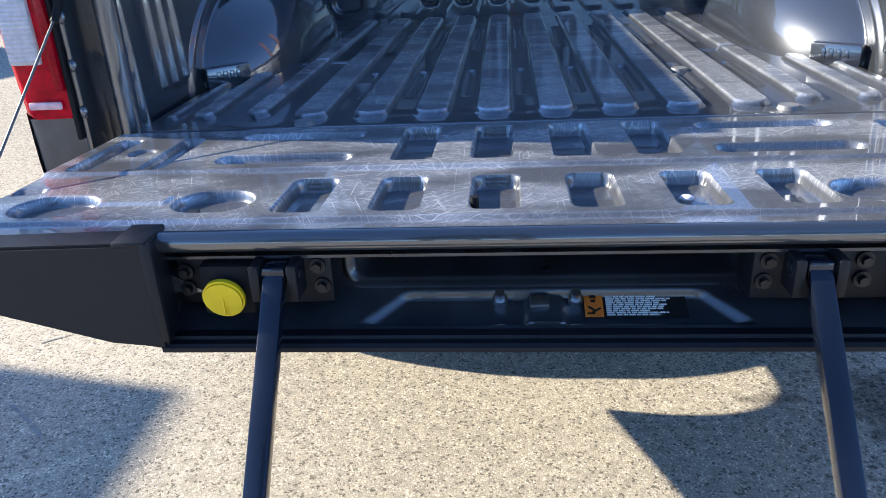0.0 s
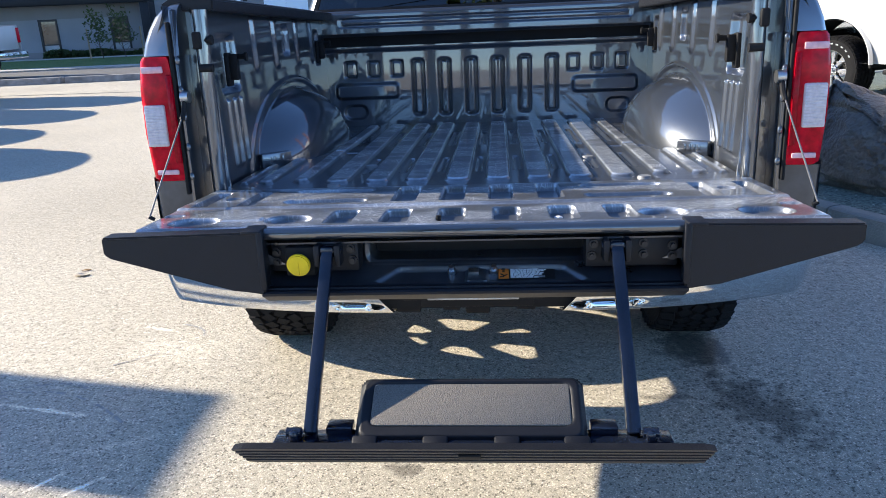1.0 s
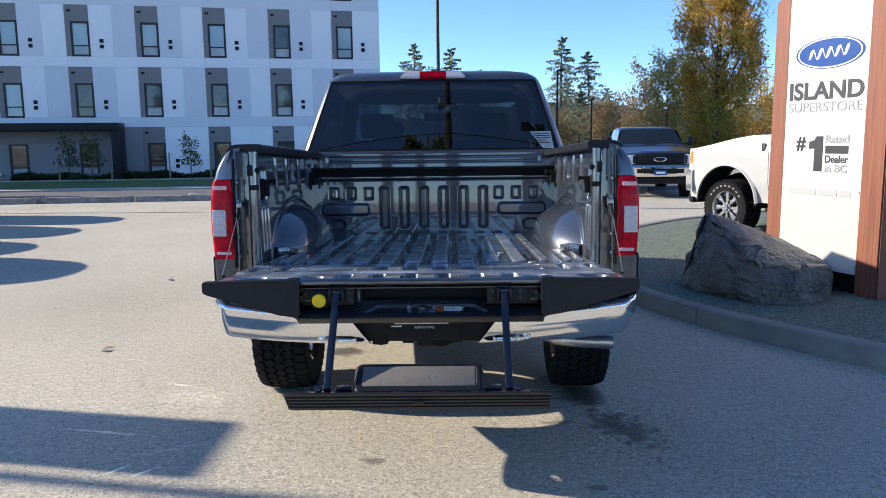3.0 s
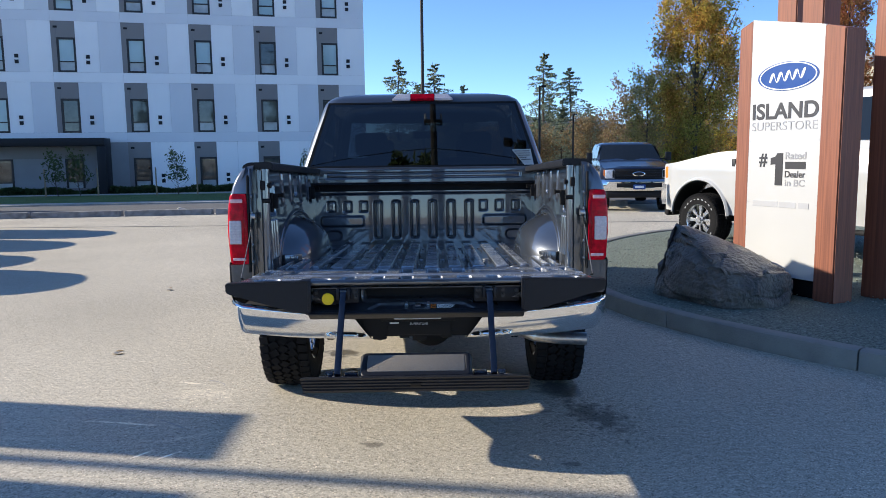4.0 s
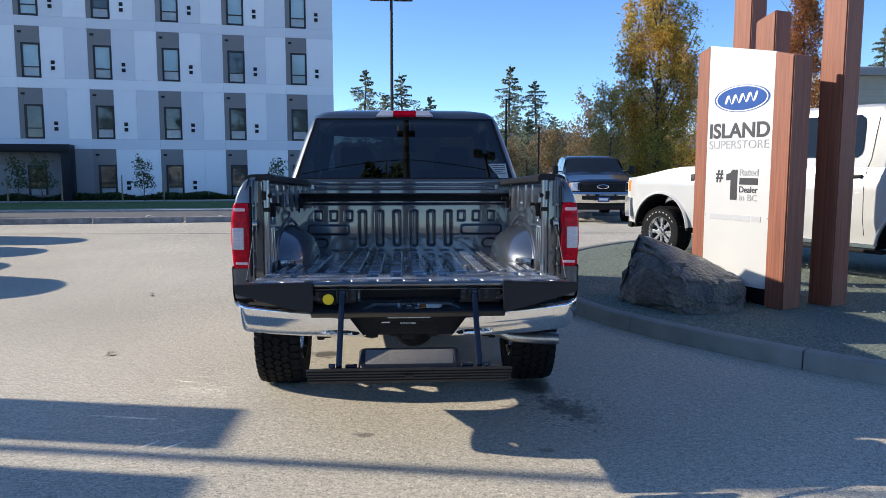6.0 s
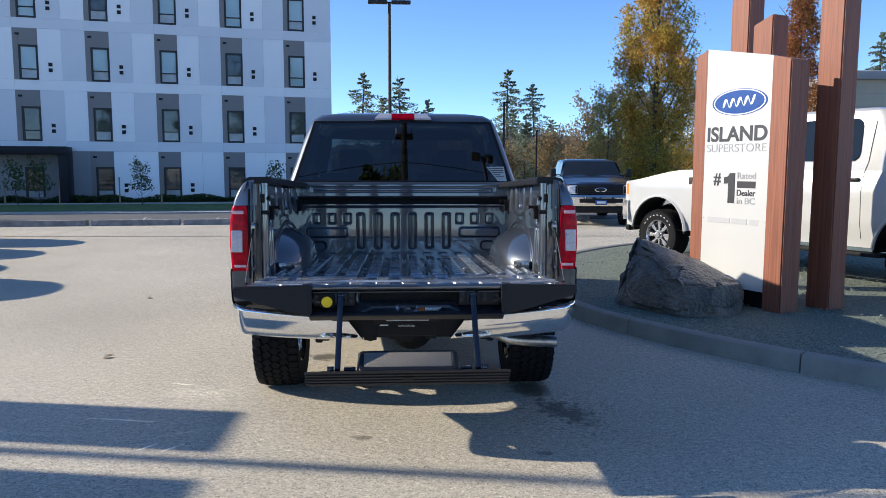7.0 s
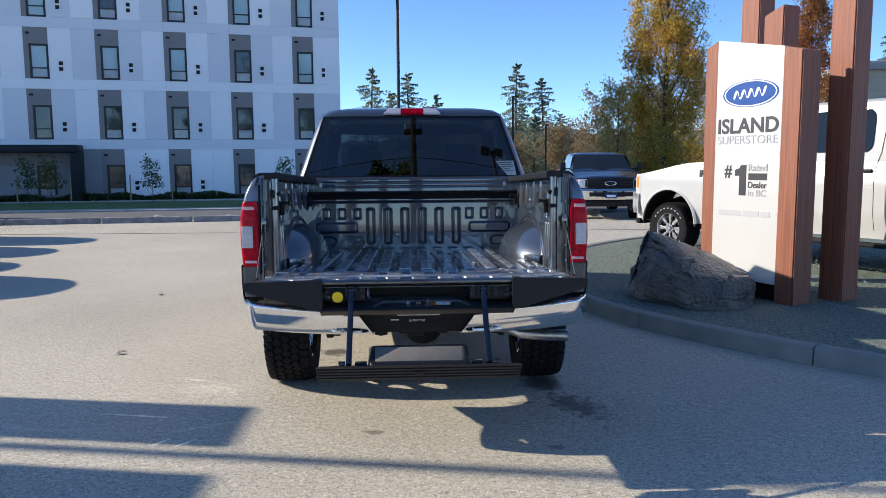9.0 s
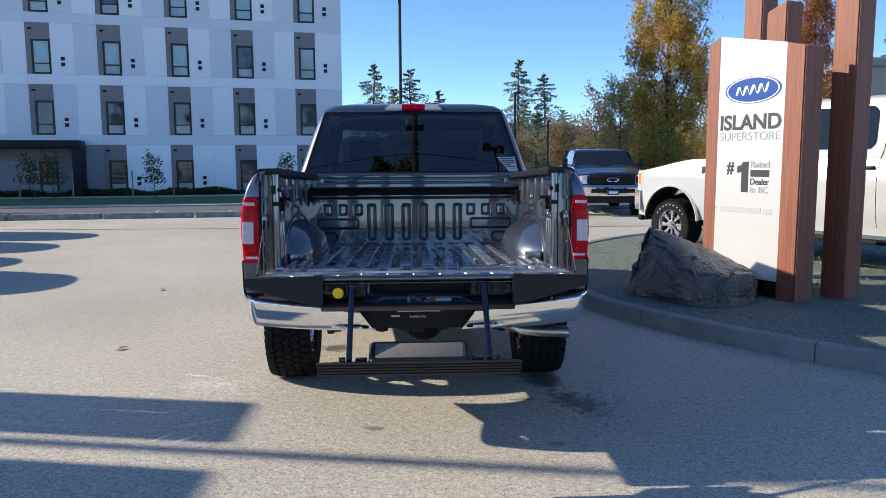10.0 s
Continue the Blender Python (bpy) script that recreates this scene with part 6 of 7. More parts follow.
    part("chassis", bm, PLASTIC_MAT, t)
    return t


GLASS_DARK = mat("dark_car_glass", (0.012, 0.016, 0.021), 0.03, 0, 0.1, 2, spec=0.3, coat=0.08, rvar=0.005)
WH = 26.0
white_m = Matrix.Translation((4.17, 8.15, 0.05)) @ Matrix.Rotation(radians(WH), 4, "Z") @ Matrix.Translation((0.93, -2.03, 0))
white_truck = big_pickup("pickup_truck", "white heavy-duty pickup parked on the gravel bed", WHITE_PAINT, white_m, "parked pickups", crew=True)
blue_m = Matrix.Translation((5.58, 16.9, gz(18.5) + 0.003)) @ Matrix.Rotation(radians(180 - 6), 4, "Z") @ Matrix.Diagonal((1, 1, 0.94, 1)) @ Matrix.Translation((0, -3.06, 0))
big_pickup("pickup_truck", "dark blue heavy-duty pickup facing the lot", BLUE_PAINT, blue_m, "parked pickups", True)
row_van = None
for x, y in ((-11.35, 6.5), (-13.05, 8.5), (-13.5, 10.75), (-13.7, 13.0)):
    van_m = Matrix.Translation((x, y, gz(y))) @ Matrix.Rotation(radians(90), 4, "Z")
    if row_van is None:
        van = row_van = big_pickup("pickup_truck", "white pickup in the row", WHITE_PAINT, van_m, "parked pickups")
    else:
        van = copy_thing(row_van, van_m)
    van["label"] = "white pickup with a domed bed canopy in the row"
    bm = bmesh.new()
    arc = [math.pi * q / 16 for q in range(17)]
    loft(bm, [[(0.90 * w * math.cos(q), yy, 1.49 + 0.56 * h * math.sin(q) ** 0.8) for q in arc] for yy, w, h in ((-3.12, 0.97, 0.90), (-3.02, 1.0, 0.99), (-2.2, 1.0, 1.0), (-1.25, 1.0, 1.0))])
    part("bed_canopy", bm, WHITE_PAINT, van, "domed white bed canopy")
copy_thing(white_truck, Matrix.Translation((-17.4, 19.8, gz(19.9) + 0.01)) @ Matrix.Rotation(radians(97.5), 4, "Z"))["label"] = "white pickup standing on the side street"

# ---- lamp posts, and unseen boards added to cast shadows on the lot ----
POLE = mat("dark_bronze_pole", (0.03, 0.028, 0.027), 0.5, 0.4, 0.1, 5)


def lamp_post(x, y, h, arm, label, heads=2, r=0.075):
    t = thing("street_lamp", label, "lamp", Matrix.Translation((x, y, gz(y))))
    bm = bmesh.new()
    cyl(bm, (0, 0, 0), (0, 0, h), r, r * 0.8, 12)
    part("pole", bm, POLE, t)
    bm = bmesh.new()
    cyl(bm, (0, 0, 0), (0, 0, 0.6), 0.28, 0.28, 20)
    part("footing", bm, CONCRETE, t)
    for s in ((-1, 1) if heads == 2 else (1,)):
        bm = bmesh.new()
        box(bm, s * 0.08, s * arm, -0.16, 0.16, h - 0.07, h + 0.05, 0.03)
        cyl(bm, (0, 0, h - 0.02), (s * 0.2, 0, h - 0.02), 0.03)
        part("lamp_head", bm, POLE, t)
    return t


lamp_post(-0.37, 28.0, 8.45, 0.87, "tall dark lamp post with two heads")
lamp_post(6.07, 40.0, 5.55, 0.35, "dark lamp post beyond the lot", 1, 0.07)
lamp_post(7.99, 40.0, 3.95, 0.0, "slender dark post beyond the lot", 0, 0.06)
lamp_post(-12.0, 2.26, 9.5, 0.87, "dark lamp post at the lot's edge", 2, 0.06)
# two boards out of view, added only for the shadows they throw
for y0, y1, label in ((1.62, 2.305, "unseen white board that casts a shadow on the lot"), (0.40, 1.262, "broad unseen white board that casts a shadow on the lot")):
    b0 = thing("shadow_board", label, "board", Matrix.Translation((-8.0, (y0 + y1) / 2, 0)), group="boards at the lot's edge")
    bm = bmesh.new()
    box(bm, -0.04, 0.04, y0 - (y0 + y1) / 2, y1 - (y0 + y1) / 2, 0.02, 3.48, 0.01)
    part("board", bm, PANEL_WHITE, b0)
    bm = bmesh.new()
    box(bm, -0.1, 0.1, y0 - (y0 + y1) / 2, y1 - (y0 + y1) / 2, 0, 0.12, 0.02)
    part("foot", bm, CONCRETE, b0)

# ---- the apartment building ----
CLAD_WHITE = mat("white_fibre_cement", (0.94, 0.94, 0.94), 0.6, 0, 0.03, 0.5)
CLAD_PALE = mat("pale_grey_fibre_cement", (0.78, 0.79, 0.815), 0.6, 0, 0.03, 0.5)
CLAD_TAUPE = mat("taupe_panel", (0.24, 0.225, 0.22), 0.6, 0, 0.06, 1)
CORE = mat("dark_wall_core", (0.30, 0.30, 0.31), 0.8, 0, 0.06, 1)
FRAME_BLACK = mat("black_window_frame", (0.015, 0.015, 0.017), 0.4, 0, 0.1, 8)
PANE = mat("pale_teal_pane", (0.34, 0.46, 0.47), 0.05, 0.0, 0.5, 0.5, coat=1.0, rvar=0.02, color2=(0.50, 0.62, 0.61))
DARK_PANE = mat("dark_reflecting_pane", (0.02, 0.026, 0.024), 0.05, 0.0, 0.5, 1.6, coat=1.0, rvar=0.02, color2=(0.09, 0.10, 0.085))
BLIND = mat("drawn_blind", (0.42, 0.45, 0.46), 0.5, 0, 0.2, 2, coat=1.0)
BAY, STOREY, ZT = 3.265, 3.0, 2.30
BM = Matrix.Translation((-15.72, 35.97, 0)) @ Matrix.Rotation(radians(12.95), 4, "Z")
building = thing("apartment_building", "five-storey white and grey panelled apartment building", "building", BM)
X0, X1, BZ, TOP = -9 * BAY, 12.32, -0.35, ZT + 4 * STOREY + 1.1
WX0, WX1, WH_, WDROP = 0.24, 1.11, 1.70, 0.80
bays = range(-9, 4)
bm = bmesh.new()
for r in range(6):
    z0 = BZ if r == 0 else ZT + (r - 1) * STOREY - WDROP
    z1 = TOP if r == 5 else ZT + r * STOREY - WDROP - WH_
    box(bm, X0, X1, 0.03, 0.33, z0, z1)
    if r < 5:
        z2 = ZT + r * STOREY - WDROP
        for b in bays:
            box(bm, b * BAY + WX1, min((b + 1) * BAY + WX0, X1), 0.03, 0.33, z1, z2)
part("wall", bm, CORE, building, "", None)
bm = bmesh.new()
box(bm, X0, X1, 0.9, 14, BZ, TOP - 0.3)
part("inner_block", bm, CABIN, building)
bm = bmesh.new()
box(bm, X0, X1 + 0.02, 0.33, 14.2, TOP - 0.3, TOP, 0.02)
part("roof", bm, CORE, building)
bm = bmesh.new()
box(bm, X1 - 0.02, X1 + 0.02, 0.03, 14.0, BZ, TOP)
part("end_wall", bm, CLAD_WHITE, building)


def slab_mesh(w, h):
    """A cladding panel of that size with eased edges, its lower left corner at the origin."""
    key = (round(w, 3), round(h, 3))
    if key not in SLABS:
        b = bmesh.new()
        box(b, 0.003, w - 0.003, 0.0, 0.034, 0.003, h - 0.003)
        me = bpy.data.meshes.new("panel")
        b.to_mesh(me)
        b.free()
        SLABS[key] = me
    return SLABS[key]


SLABS = {}


def slab(x, z, w, h, m_, proud=0.0):
    key = (round(w, 3), round(h, 3), m_.name)
    if key not in SLABS:
        me = slab_mesh(w, h).copy()
        me.materials.append(m_)
        SLABS[key] = me
    ob = new("panel", SLABS[key])
    ob.parent = building
    ob.matrix_basis = Matrix.Translation((x, -proud, z))


rgb = random.Random(21)
for r in range(5):
    zt = ZT + r * STOREY
    zb = zt - WDROP - WH_
    for b in bays:
        x0 = b * BAY
        ground_lobby = r == 0 and -4 <= b <= -1
        if not ground_lobby:
            slab(x0, zb, WX0, WDROP + WH_, CLAD_TAUPE, -0.008)
            slab(x0 + WX0, zt - WDROP, WX1 - WX0, WDROP, CLAD_TAUPE, -0.008)
            last = x0 + BAY > X1
            tones = (CLAD_WHITE, CLAD_PALE) if (b + r) % 2 else (CLAD_PALE, CLAD_WHITE)
            if r == 0:
                tones = (CLAD_WHITE, CLAD_WHITE)
            xm = x0 + WX1 + 1.08
            slab(x0 + WX1, zb, (X1 if last else xm) - x0 - WX1, WDROP + WH_, tones[0])
            if not last:
                slab(xm, zb, x0 + BAY - xm, WDROP + WH_, tones[1])
        w2 = min(BAY, X1 - x0)
        slab(x0, zt, w2, STOREY - WDROP - WH_, CLAD_WHITE if r % 2 else CLAD_PALE)
        # window
        wz0, wz1 = zb, zt - WDROP
        wn_ = bmesh.new()
        f = 0.095
        box(wn_, x0 + WX0, x0 + WX0 + f, -0.012, 0.11, wz0, wz1)
        box(wn_, x0 + WX1 - f, x0 + WX1, -0.012, 0.11, wz0, wz1)
        box(wn_, x0 + WX0 + f, x0 + WX1 - f, -0.012, 0.11, wz1 - f, wz1)
        box(wn_, x0 + WX0 + f, x0 + WX1 - f, -0.012, 0.11, wz0, wz0 + f)
        box(wn_, x0 + WX0 + f, x0 + WX1 - f, -0.012, 0.11, wz0 + 0.50, wz0 + 0.55)
        win_ = part("window", wn_, FRAME_BLACK, building, "black-framed window over a fixed light")
        tone = rgb.random()
        for za, zc, low in ((wz0 + f, wz0 + 0.50, True), (wz0 + 0.55, wz1 - f, False)):
            bm = bmesh.new()
            box(bm, x0 + WX0 + f, x0 + WX1 - f, 0.055, 0.065, za, zc)
            part("pane", bm, BLIND if low and tone < 0.6 else DARK_PANE if tone < (0.75 if r < 2 else 0.15) else PANE, win_)
        # vents
        if not ground_lobby:
            for dz in (0.40, 0.68):
                bm = bmesh.new()
                box(bm, x0 + 1.56, x0 + 1.74, -0.03, 0.0, zb + dz, zb + dz + 0.18)
                vent_ = part("vent", bm, PLASTIC, building)
            bm = bmesh.new()
            box(bm, x0 + 0.13, x0 + 0.31, -0.03, 0.01, zt - 0.34, zt - 0.24)
            part("vent", bm, PLASTIC, building)
# entrance canopy
bm = bmesh.new()
box(bm, -4 * BAY, -0.83, -1.6, 0.03, 2.12, 2.50, 0.02)
cn = part("canopy", bm, PLASTIC, building, "dark flat entrance canopy")
bm = bmesh.new()
box(bm, -1.22, -0.83, -1.5, 0.03, BZ, 2.12, 0.01)
part("canopy_wall", bm, PLASTIC, cn)
bm = bmesh.new()
box(bm, -4 * BAY, -1.22, -0.02, 0.03, BZ, 0.0)
box(bm, -4 * BAY, -2.2, -0.02, 0.03, 1.5, 2.12)
part("lobby_wall", bm, CLAD_TAUPE, cn)

# ---- planting ----
LEAF = mat("shrub_leaf", (0.045, 0.08, 0.03), 0.7, 0, 0.4, 3, color2=(0.10, 0.14, 0.05))
NEEDLE = mat("conifer_needle", (0.17, 0.22, 0.15), 0.8, 0, 0.3, 2, color2=(0.30, 0.34, 0.25))
GOLD = mat("autumn_leaf", (0.33, 0.36, 0.07), 0.7, 0, 0.4, 0.45, color2=(0.70, 0.45, 0.08))
YELLOW_GREEN = mat("yellow_green_leaf", (0.30, 0.29, 0.09), 0.7, 0, 0.4, 0.9, color2=(0.50, 0.42, 0.14))
RUST = mat("rust_leaf", (0.26, 0.16, 0.06), 0.7, 0, 0.4, 0.8, color2=(0.48, 0.22, 0.06))
DRAB = mat("drab_leaf", (0.19, 0.165, 0.085), 0.8, 0, 0.4, 0.5, color2=(0.36, 0.27, 0.14))
BARK = mat("grey_bark", (0.09, 0.075, 0.06), 0.9, 0, 0.3, 8, 0.8, 40)
for m_, k_ in ((LEAF, 0.4), (NEEDLE, 0.4), (GOLD, 1.0), (YELLOW_GREEN, 0.7), (RUST, 0.8), (DRAB, 0.7)):
    nt, b_ = nodes_of(m_)
    gi = nt.nodes.new("ShaderNodeNewGeometry")
    hs = nt.nodes.new("ShaderNodeHueSaturation")
    mr = nt.nodes.new("ShaderNodeMapRange")
    mr.inputs["To Min"].default_value, mr.inputs["To Max"].default_value = 1 - 0.55 * k_, 1 + 0.40 * k_
    nt.links.new(gi.outputs["Random Per Island"], mr.inputs["Value"])
    nt.links.new(mr.outputs[0], hs.inputs["Value"])
    hu = nt.nodes.new("ShaderNodeMath")
    hu.operation, hu.inputs[1].default_value = "MULTIPLY", 37.7
    nt.links.new(gi.outputs["Random Per Island"], hu.inputs[0])
    fr_ = nt.nodes.new("ShaderNodeMath")
    fr_.operation = "FRACT"
    nt.links.new(hu.outputs[0], fr_.inputs[0])
    hr = nt.nodes.new("ShaderNodeMapRange")
    hr.inputs["To Min"].default_value, hr.inputs["To Max"].default_value = 0.5 - 0.045 * k_, 0.5 + 0.012 * k_
    nt.links.new(fr_.outputs[0], hr.inputs["Value"])
    nt.links.new(hr.outputs[0], hs.inputs["Hue"])
    nt.links.new(b_.inputs["Base Color"].links[0].from_socket, hs.inputs["Color"])
    nt.links.new(hs.outputs[0], b_.inputs["Base Color"])
    tl_ = nt.nodes.new("ShaderNodeBsdfTranslucent")
    nt.links.new(hs.outputs[0], tl_.inputs[0])
    mx_ = nt.nodes.new("ShaderNodeMixShader")
    mx_.inputs[0].default_value = 0.6
    nt.links.new(b_.outputs[0], mx_.inputs[1])
    nt.links.new(tl_.outputs[0], mx_.inputs[2])
    nt.links.new(mx_.outputs[0], nt.nodes["Material Output"].inputs[0])


def leaves(name, P, size, seed, material, parent, flat=0.0):
    """Small bent leaf clumps at the points P, one joined mesh."""
    rg = np.random.default_rng(seed)
    n = len(P)
    a = rg.normal(size=(n, 3))
    a[:, 2] *= 1 - flat
    a /= np.linalg.norm(a, axis=1)[:, None]
    b = rg.normal(size=(n, 3))
    b -= (b * a).sum(1)[:, None] * a
    b /= np.linalg.norm(b, axis=1)[:, None]
    c = np.cross(a, b)
    s = (size * rg.uniform(0.6, 1.4, n))[:, None]
    V = np.stack([P - a * s, P + b * s * 0.45 + c * s * 0.2, P + a * s, P - b * s * 0.45 + c * s * 0.2], 1).reshape(-1, 3)
    idx = np.arange(4 * n).reshape(n, 4)
    F_ = np.concatenate([idx[:, [0, 1, 2]], idx[:, [0, 2, 3]]])
    me = bpy.data.meshes.new(name)
    me.from_pydata(V.tolist(), [], F_.tolist())
    me.materials.append(material)
    ob = new(name, me)
    ob.parent = parent
    return ob


def limbs(bm, base, top, r, n, spread, rg, lean=0.6, start=0.15):
    tube(bm, [base, base * 0.5 + top * 0.5 + Vector((rg.uniform(-0.1, 0.1), rg.uniform(-0.1, 0.1), 0)), top], [r, r * 0.6, r * 0.12], 8)
    ends = []
    h = (top - base).z
    for k in range(n):
        f = start + (0.92 - start) * k / max(1, n - 1)
        p = base.lerp(top, f)
        a = k * 2.4 + rg.uniform(-0.4, 0.4)
        l = spread * rg.uniform(0.7, 1.15) * (1 - 0.55 * f)
        e = p + Vector((math.cos(a) * l, math.sin(a) * l, lean * l * rg.uniform(0.6, 1.3)))
        tube(bm, [p, p.lerp(e, 0.5) + Vector((0, 0, -0.05 * l)), e], [r * 0.45 * (1 - 0.7 * f), r * 0.25 * (1 - 0.6 * f), 0.01], 5)
        ends.append((p, e))
    return ends


def column(h, w, n, rn):
    """Leaf places of a columnar crown: upswept plumes along steep boughs, gaps between them."""
    k = 260
    z0 = h * (0.02 + 0.93 * rn.uniform(0, 1, k) ** 0.9)
    a = rn.uniform(0, 2 * math.pi, k)
    f = z0 / h
    r0 = w * (0.45 + 0.55 * np.minimum(f / 0.25, 1)) * np.clip((1 - f) / 0.55, 0.05, 1) ** 0.7 * rn.uniform(0.35, 0.95, k)
    length = rn.uniform(0.05, 0.11, k) * h
    P = []
    for z, q, r, l in zip(z0, a, r0, length):
        m = n // k
        u = rn.uniform(-0.5, 0.5, m)
        wide = 0.30 * (1 - np.abs(u) * 1.2)
        rr = r * (1 + 0.12 * u)
        P.append(np.stack([rr * math.cos(q) + rn.normal(size=m) * wide, rr * math.sin(q) + rn.normal(size=m) * wide, z + u * l + rn.normal(size=m) * 0.08], 1))
    P = np.concatenate(P)
    return P[P[:, 2] > 0.1]


def broad_tree(x, y, h, w, n, leaf, material, label, seed, columnar=True, base=None):
    rg = random.Random(seed)
    t = thing("tree", label, "tree", Matrix.Translation((x, y, gz(y))))
    bm = bmesh.new()
    ends = limbs(bm, Vector((0, 0, 0)), Vector((rg.uniform(-0.2, 0.2), 0, h * 0.97)), 0.011 * h, 26 if columnar else 18, w, rg, 1.7 if columnar else 0.8)
    part("trunk", bm, BARK, t)
    rn = np.random.default_rng(seed)
    if columnar:
        leaves("crown", column(h, w, n, rn), leaf, seed, material, t)
        return t
    m = n // len(ends)
    P = []
    for p, e in ends:
        f = rn.uniform(0.25, 1.1, m)[:, None]
        c = np.array(p) * (1 - f) + np.array(e) * f
        P.append(c + rn.normal(size=(m, 3)) * np.array([0.16, 0.16, 0.24]) * (0.35 + 0.35 * w))
    P = np.concatenate(P)
    P = P[P[:, 2] > (base or 0.05) * h]
    leaves("crown", P, leaf, seed, material, t)
    return t


def conifer(x, y, h, w, label, seed, n=5200):
    rg = random.Random(seed)
    t = thing("tree", label, "tree", Matrix.Translation((x, y, gz(y))))
    bm = bmesh.new()
    ends = []
    tube(bm, [(0, 0, 0), (0.02 * h * rg.uniform(-1, 1), 0, h * 0.6), (0.02 * h * rg.uniform(-1, 1), 0, h)], [0.016 * h, 0.01 * h, 0.01], 8)
    z = 0.12 * h
    k = 0
    while z < 0.97 * h:
        f = z / h
        a = k * 2.39 + rg.uniform(-0.6, 0.6)
        l = w * (1 - f) ** 0.8 * rg.choice((0.45, 0.7, 0.85, 1.0, 1.15)) + 0.10
        e = Vector((math.cos(a) * l, math.sin(a) * l, z - 0.30 * l + 0.35 * f + rg.uniform(-0.15, 0.15)))
        tube(bm, [(0, 0, z), (e.x * 0.5, e.y * 0.5, z - 0.05 * l), e], [0.03, 0.02, 0.008], 4)
        ends.append((Vector((0, 0, z)), e))
        k += 1
        z += 0.0125 * h * (1.3 - 0.5 * f)
    part("trunk", bm, BARK, t)
    rn = np.random.default_rng(seed)
    m = max(10, n // len(ends))
    P = []
    for p, e in ends:
        f = rn.uniform(0.12, 1.05, m)[:, None]
        c = np.array(p) * (1 - f) + np.array(e) * f
        l = (e - p).length
        P.append(c + rn.normal(size=(m, 3)) * np.array([0.10, 0.10, 0.05]) * (0.3 + l * 0.30) - np.array([0, 0, 1]) * rn.exponential(0.07, (m, 1)) * l)
    leaves("crown", np.concatenate(P), 0.0065 * h + 0.05, seed, NEEDLE, t, 0.3)
    return t


for k, (x, y, h, w) in enumerate(((-4.1, 85, 12.9, 4.4), (-1.8, 88, 10.4, 3.6), (0.15, 85, 12.4, 4.0), (2.2, 87, 8.6, 3.0), (3.45, 85, 9.8, 3.2), (12.8, 85, 13.4, 3.9), (15.7, 85, 11.7, 3.7),
                               (14.2, 90, 9.0, 3.4), (18.6, 88, 7.6, 3.2), (11.3, 92, 6.5, 3.0), (54.5, 80, 17.5, 4.2), (10.7, 60, 5.6, 2.0), (9.0, 63, 4.9, 2.0), (12.0, 61, 4.4, 1.9), (13.6, 62, 4.8, 2.0))):
    conifer(x, y, h, 1.3 * w, "grey-green fir with thin drooping boughs", 40 + k, 5200)
broad_tree(13.65, 36.3, 16.5, 2.25, 60000, 0.075, GOLD, "tall columnar poplar in brown and gold autumn leaf", 5)
broad_tree(12.1, 40, 6.4, 1.7, 5200, 0.075, YELLOW_GREEN, "slender half-bare tree in yellow-green leaf", 6, False)
broad_tree(24.6, 42, 12.6, 2.2, 20000, 0.09, RUST, "columnar tree in rust-orange autumn leaf", 8)
for k, (x, y, h, w, m_) in enumerate(((11.9, 54, 4.2, 2.4, DRAB), (13.8, 50, 6.2, 2.6, DRAB), (15.8, 48, 7.4, 2.4, DRAB), (9.8, 66, 3.6, 2.6, DRAB), (17.8, 50, 6.8, 2.8, DRAB), (8.0, 58, 3.0, 2.4, DRAB), (20.5, 52, 6.0, 3.0, GOLD),
                                    (5.5, 60, 2.6, 2.4, DRAB), (24.0, 54, 5.5, 3.2, GOLD), (29.0, 56, 6.0, 3.4, DRAB))):
    broad_tree(x, y, h, w, 3600, 0.10, m_, "thin autumn tree with bare twigs", 60 + k, False)
for k, (x, y) in enumerate(((-16.6, 30.2), (-15.8, 30.6), (-11.5, 30.8), (-5.9, 32.2))):
    broad_tree(x, y, 1.95, 0.58, 420, 0.07, LEAF, "young staked street tree", 90 + k, False, 0.38)
for k, (x, y) in enumerate(((-17.1, 30.1), (-15.1, 30.8), (-12.4, 30.6), (-10.7, 31.0))):
    bm = bmesh.new()
    cyl(bm, (0, 0, 0), (0, 0, 1.25), 0.035, 0.03, 8)
    ob = part("tree_stake", bm, mat("raw_stake_timber", (0.32, 0.24, 0.15), 0.8))
    ob.matrix_basis = Matrix.Translation((x, y, gz(y) + 0.06))
    tagged(ob, "round timber stake beside a young tree", "stake", group="tree stakes")
# hedge along the building's foot
rn = np.random.default_rng(3)
hn = 9000
hx = rn.uniform(-6, 12.3, hn)
P = np.stack([hx, rn.uniform(-1.1, -0.35, hn), -0.3 + rn.uniform(0.0, 0.42, hn) * (0.75 + 0.35 * np.sin(hx * 2.1) * np.sin(hx * 0.73))], 1)
hedge = thing("hedge", "low dark green hedge along the building", "hedge", BM, kind="stuff")
tagged(leaves("leaf_mass", P, 0.085, 4, LEAF, hedge), kind="stuff")

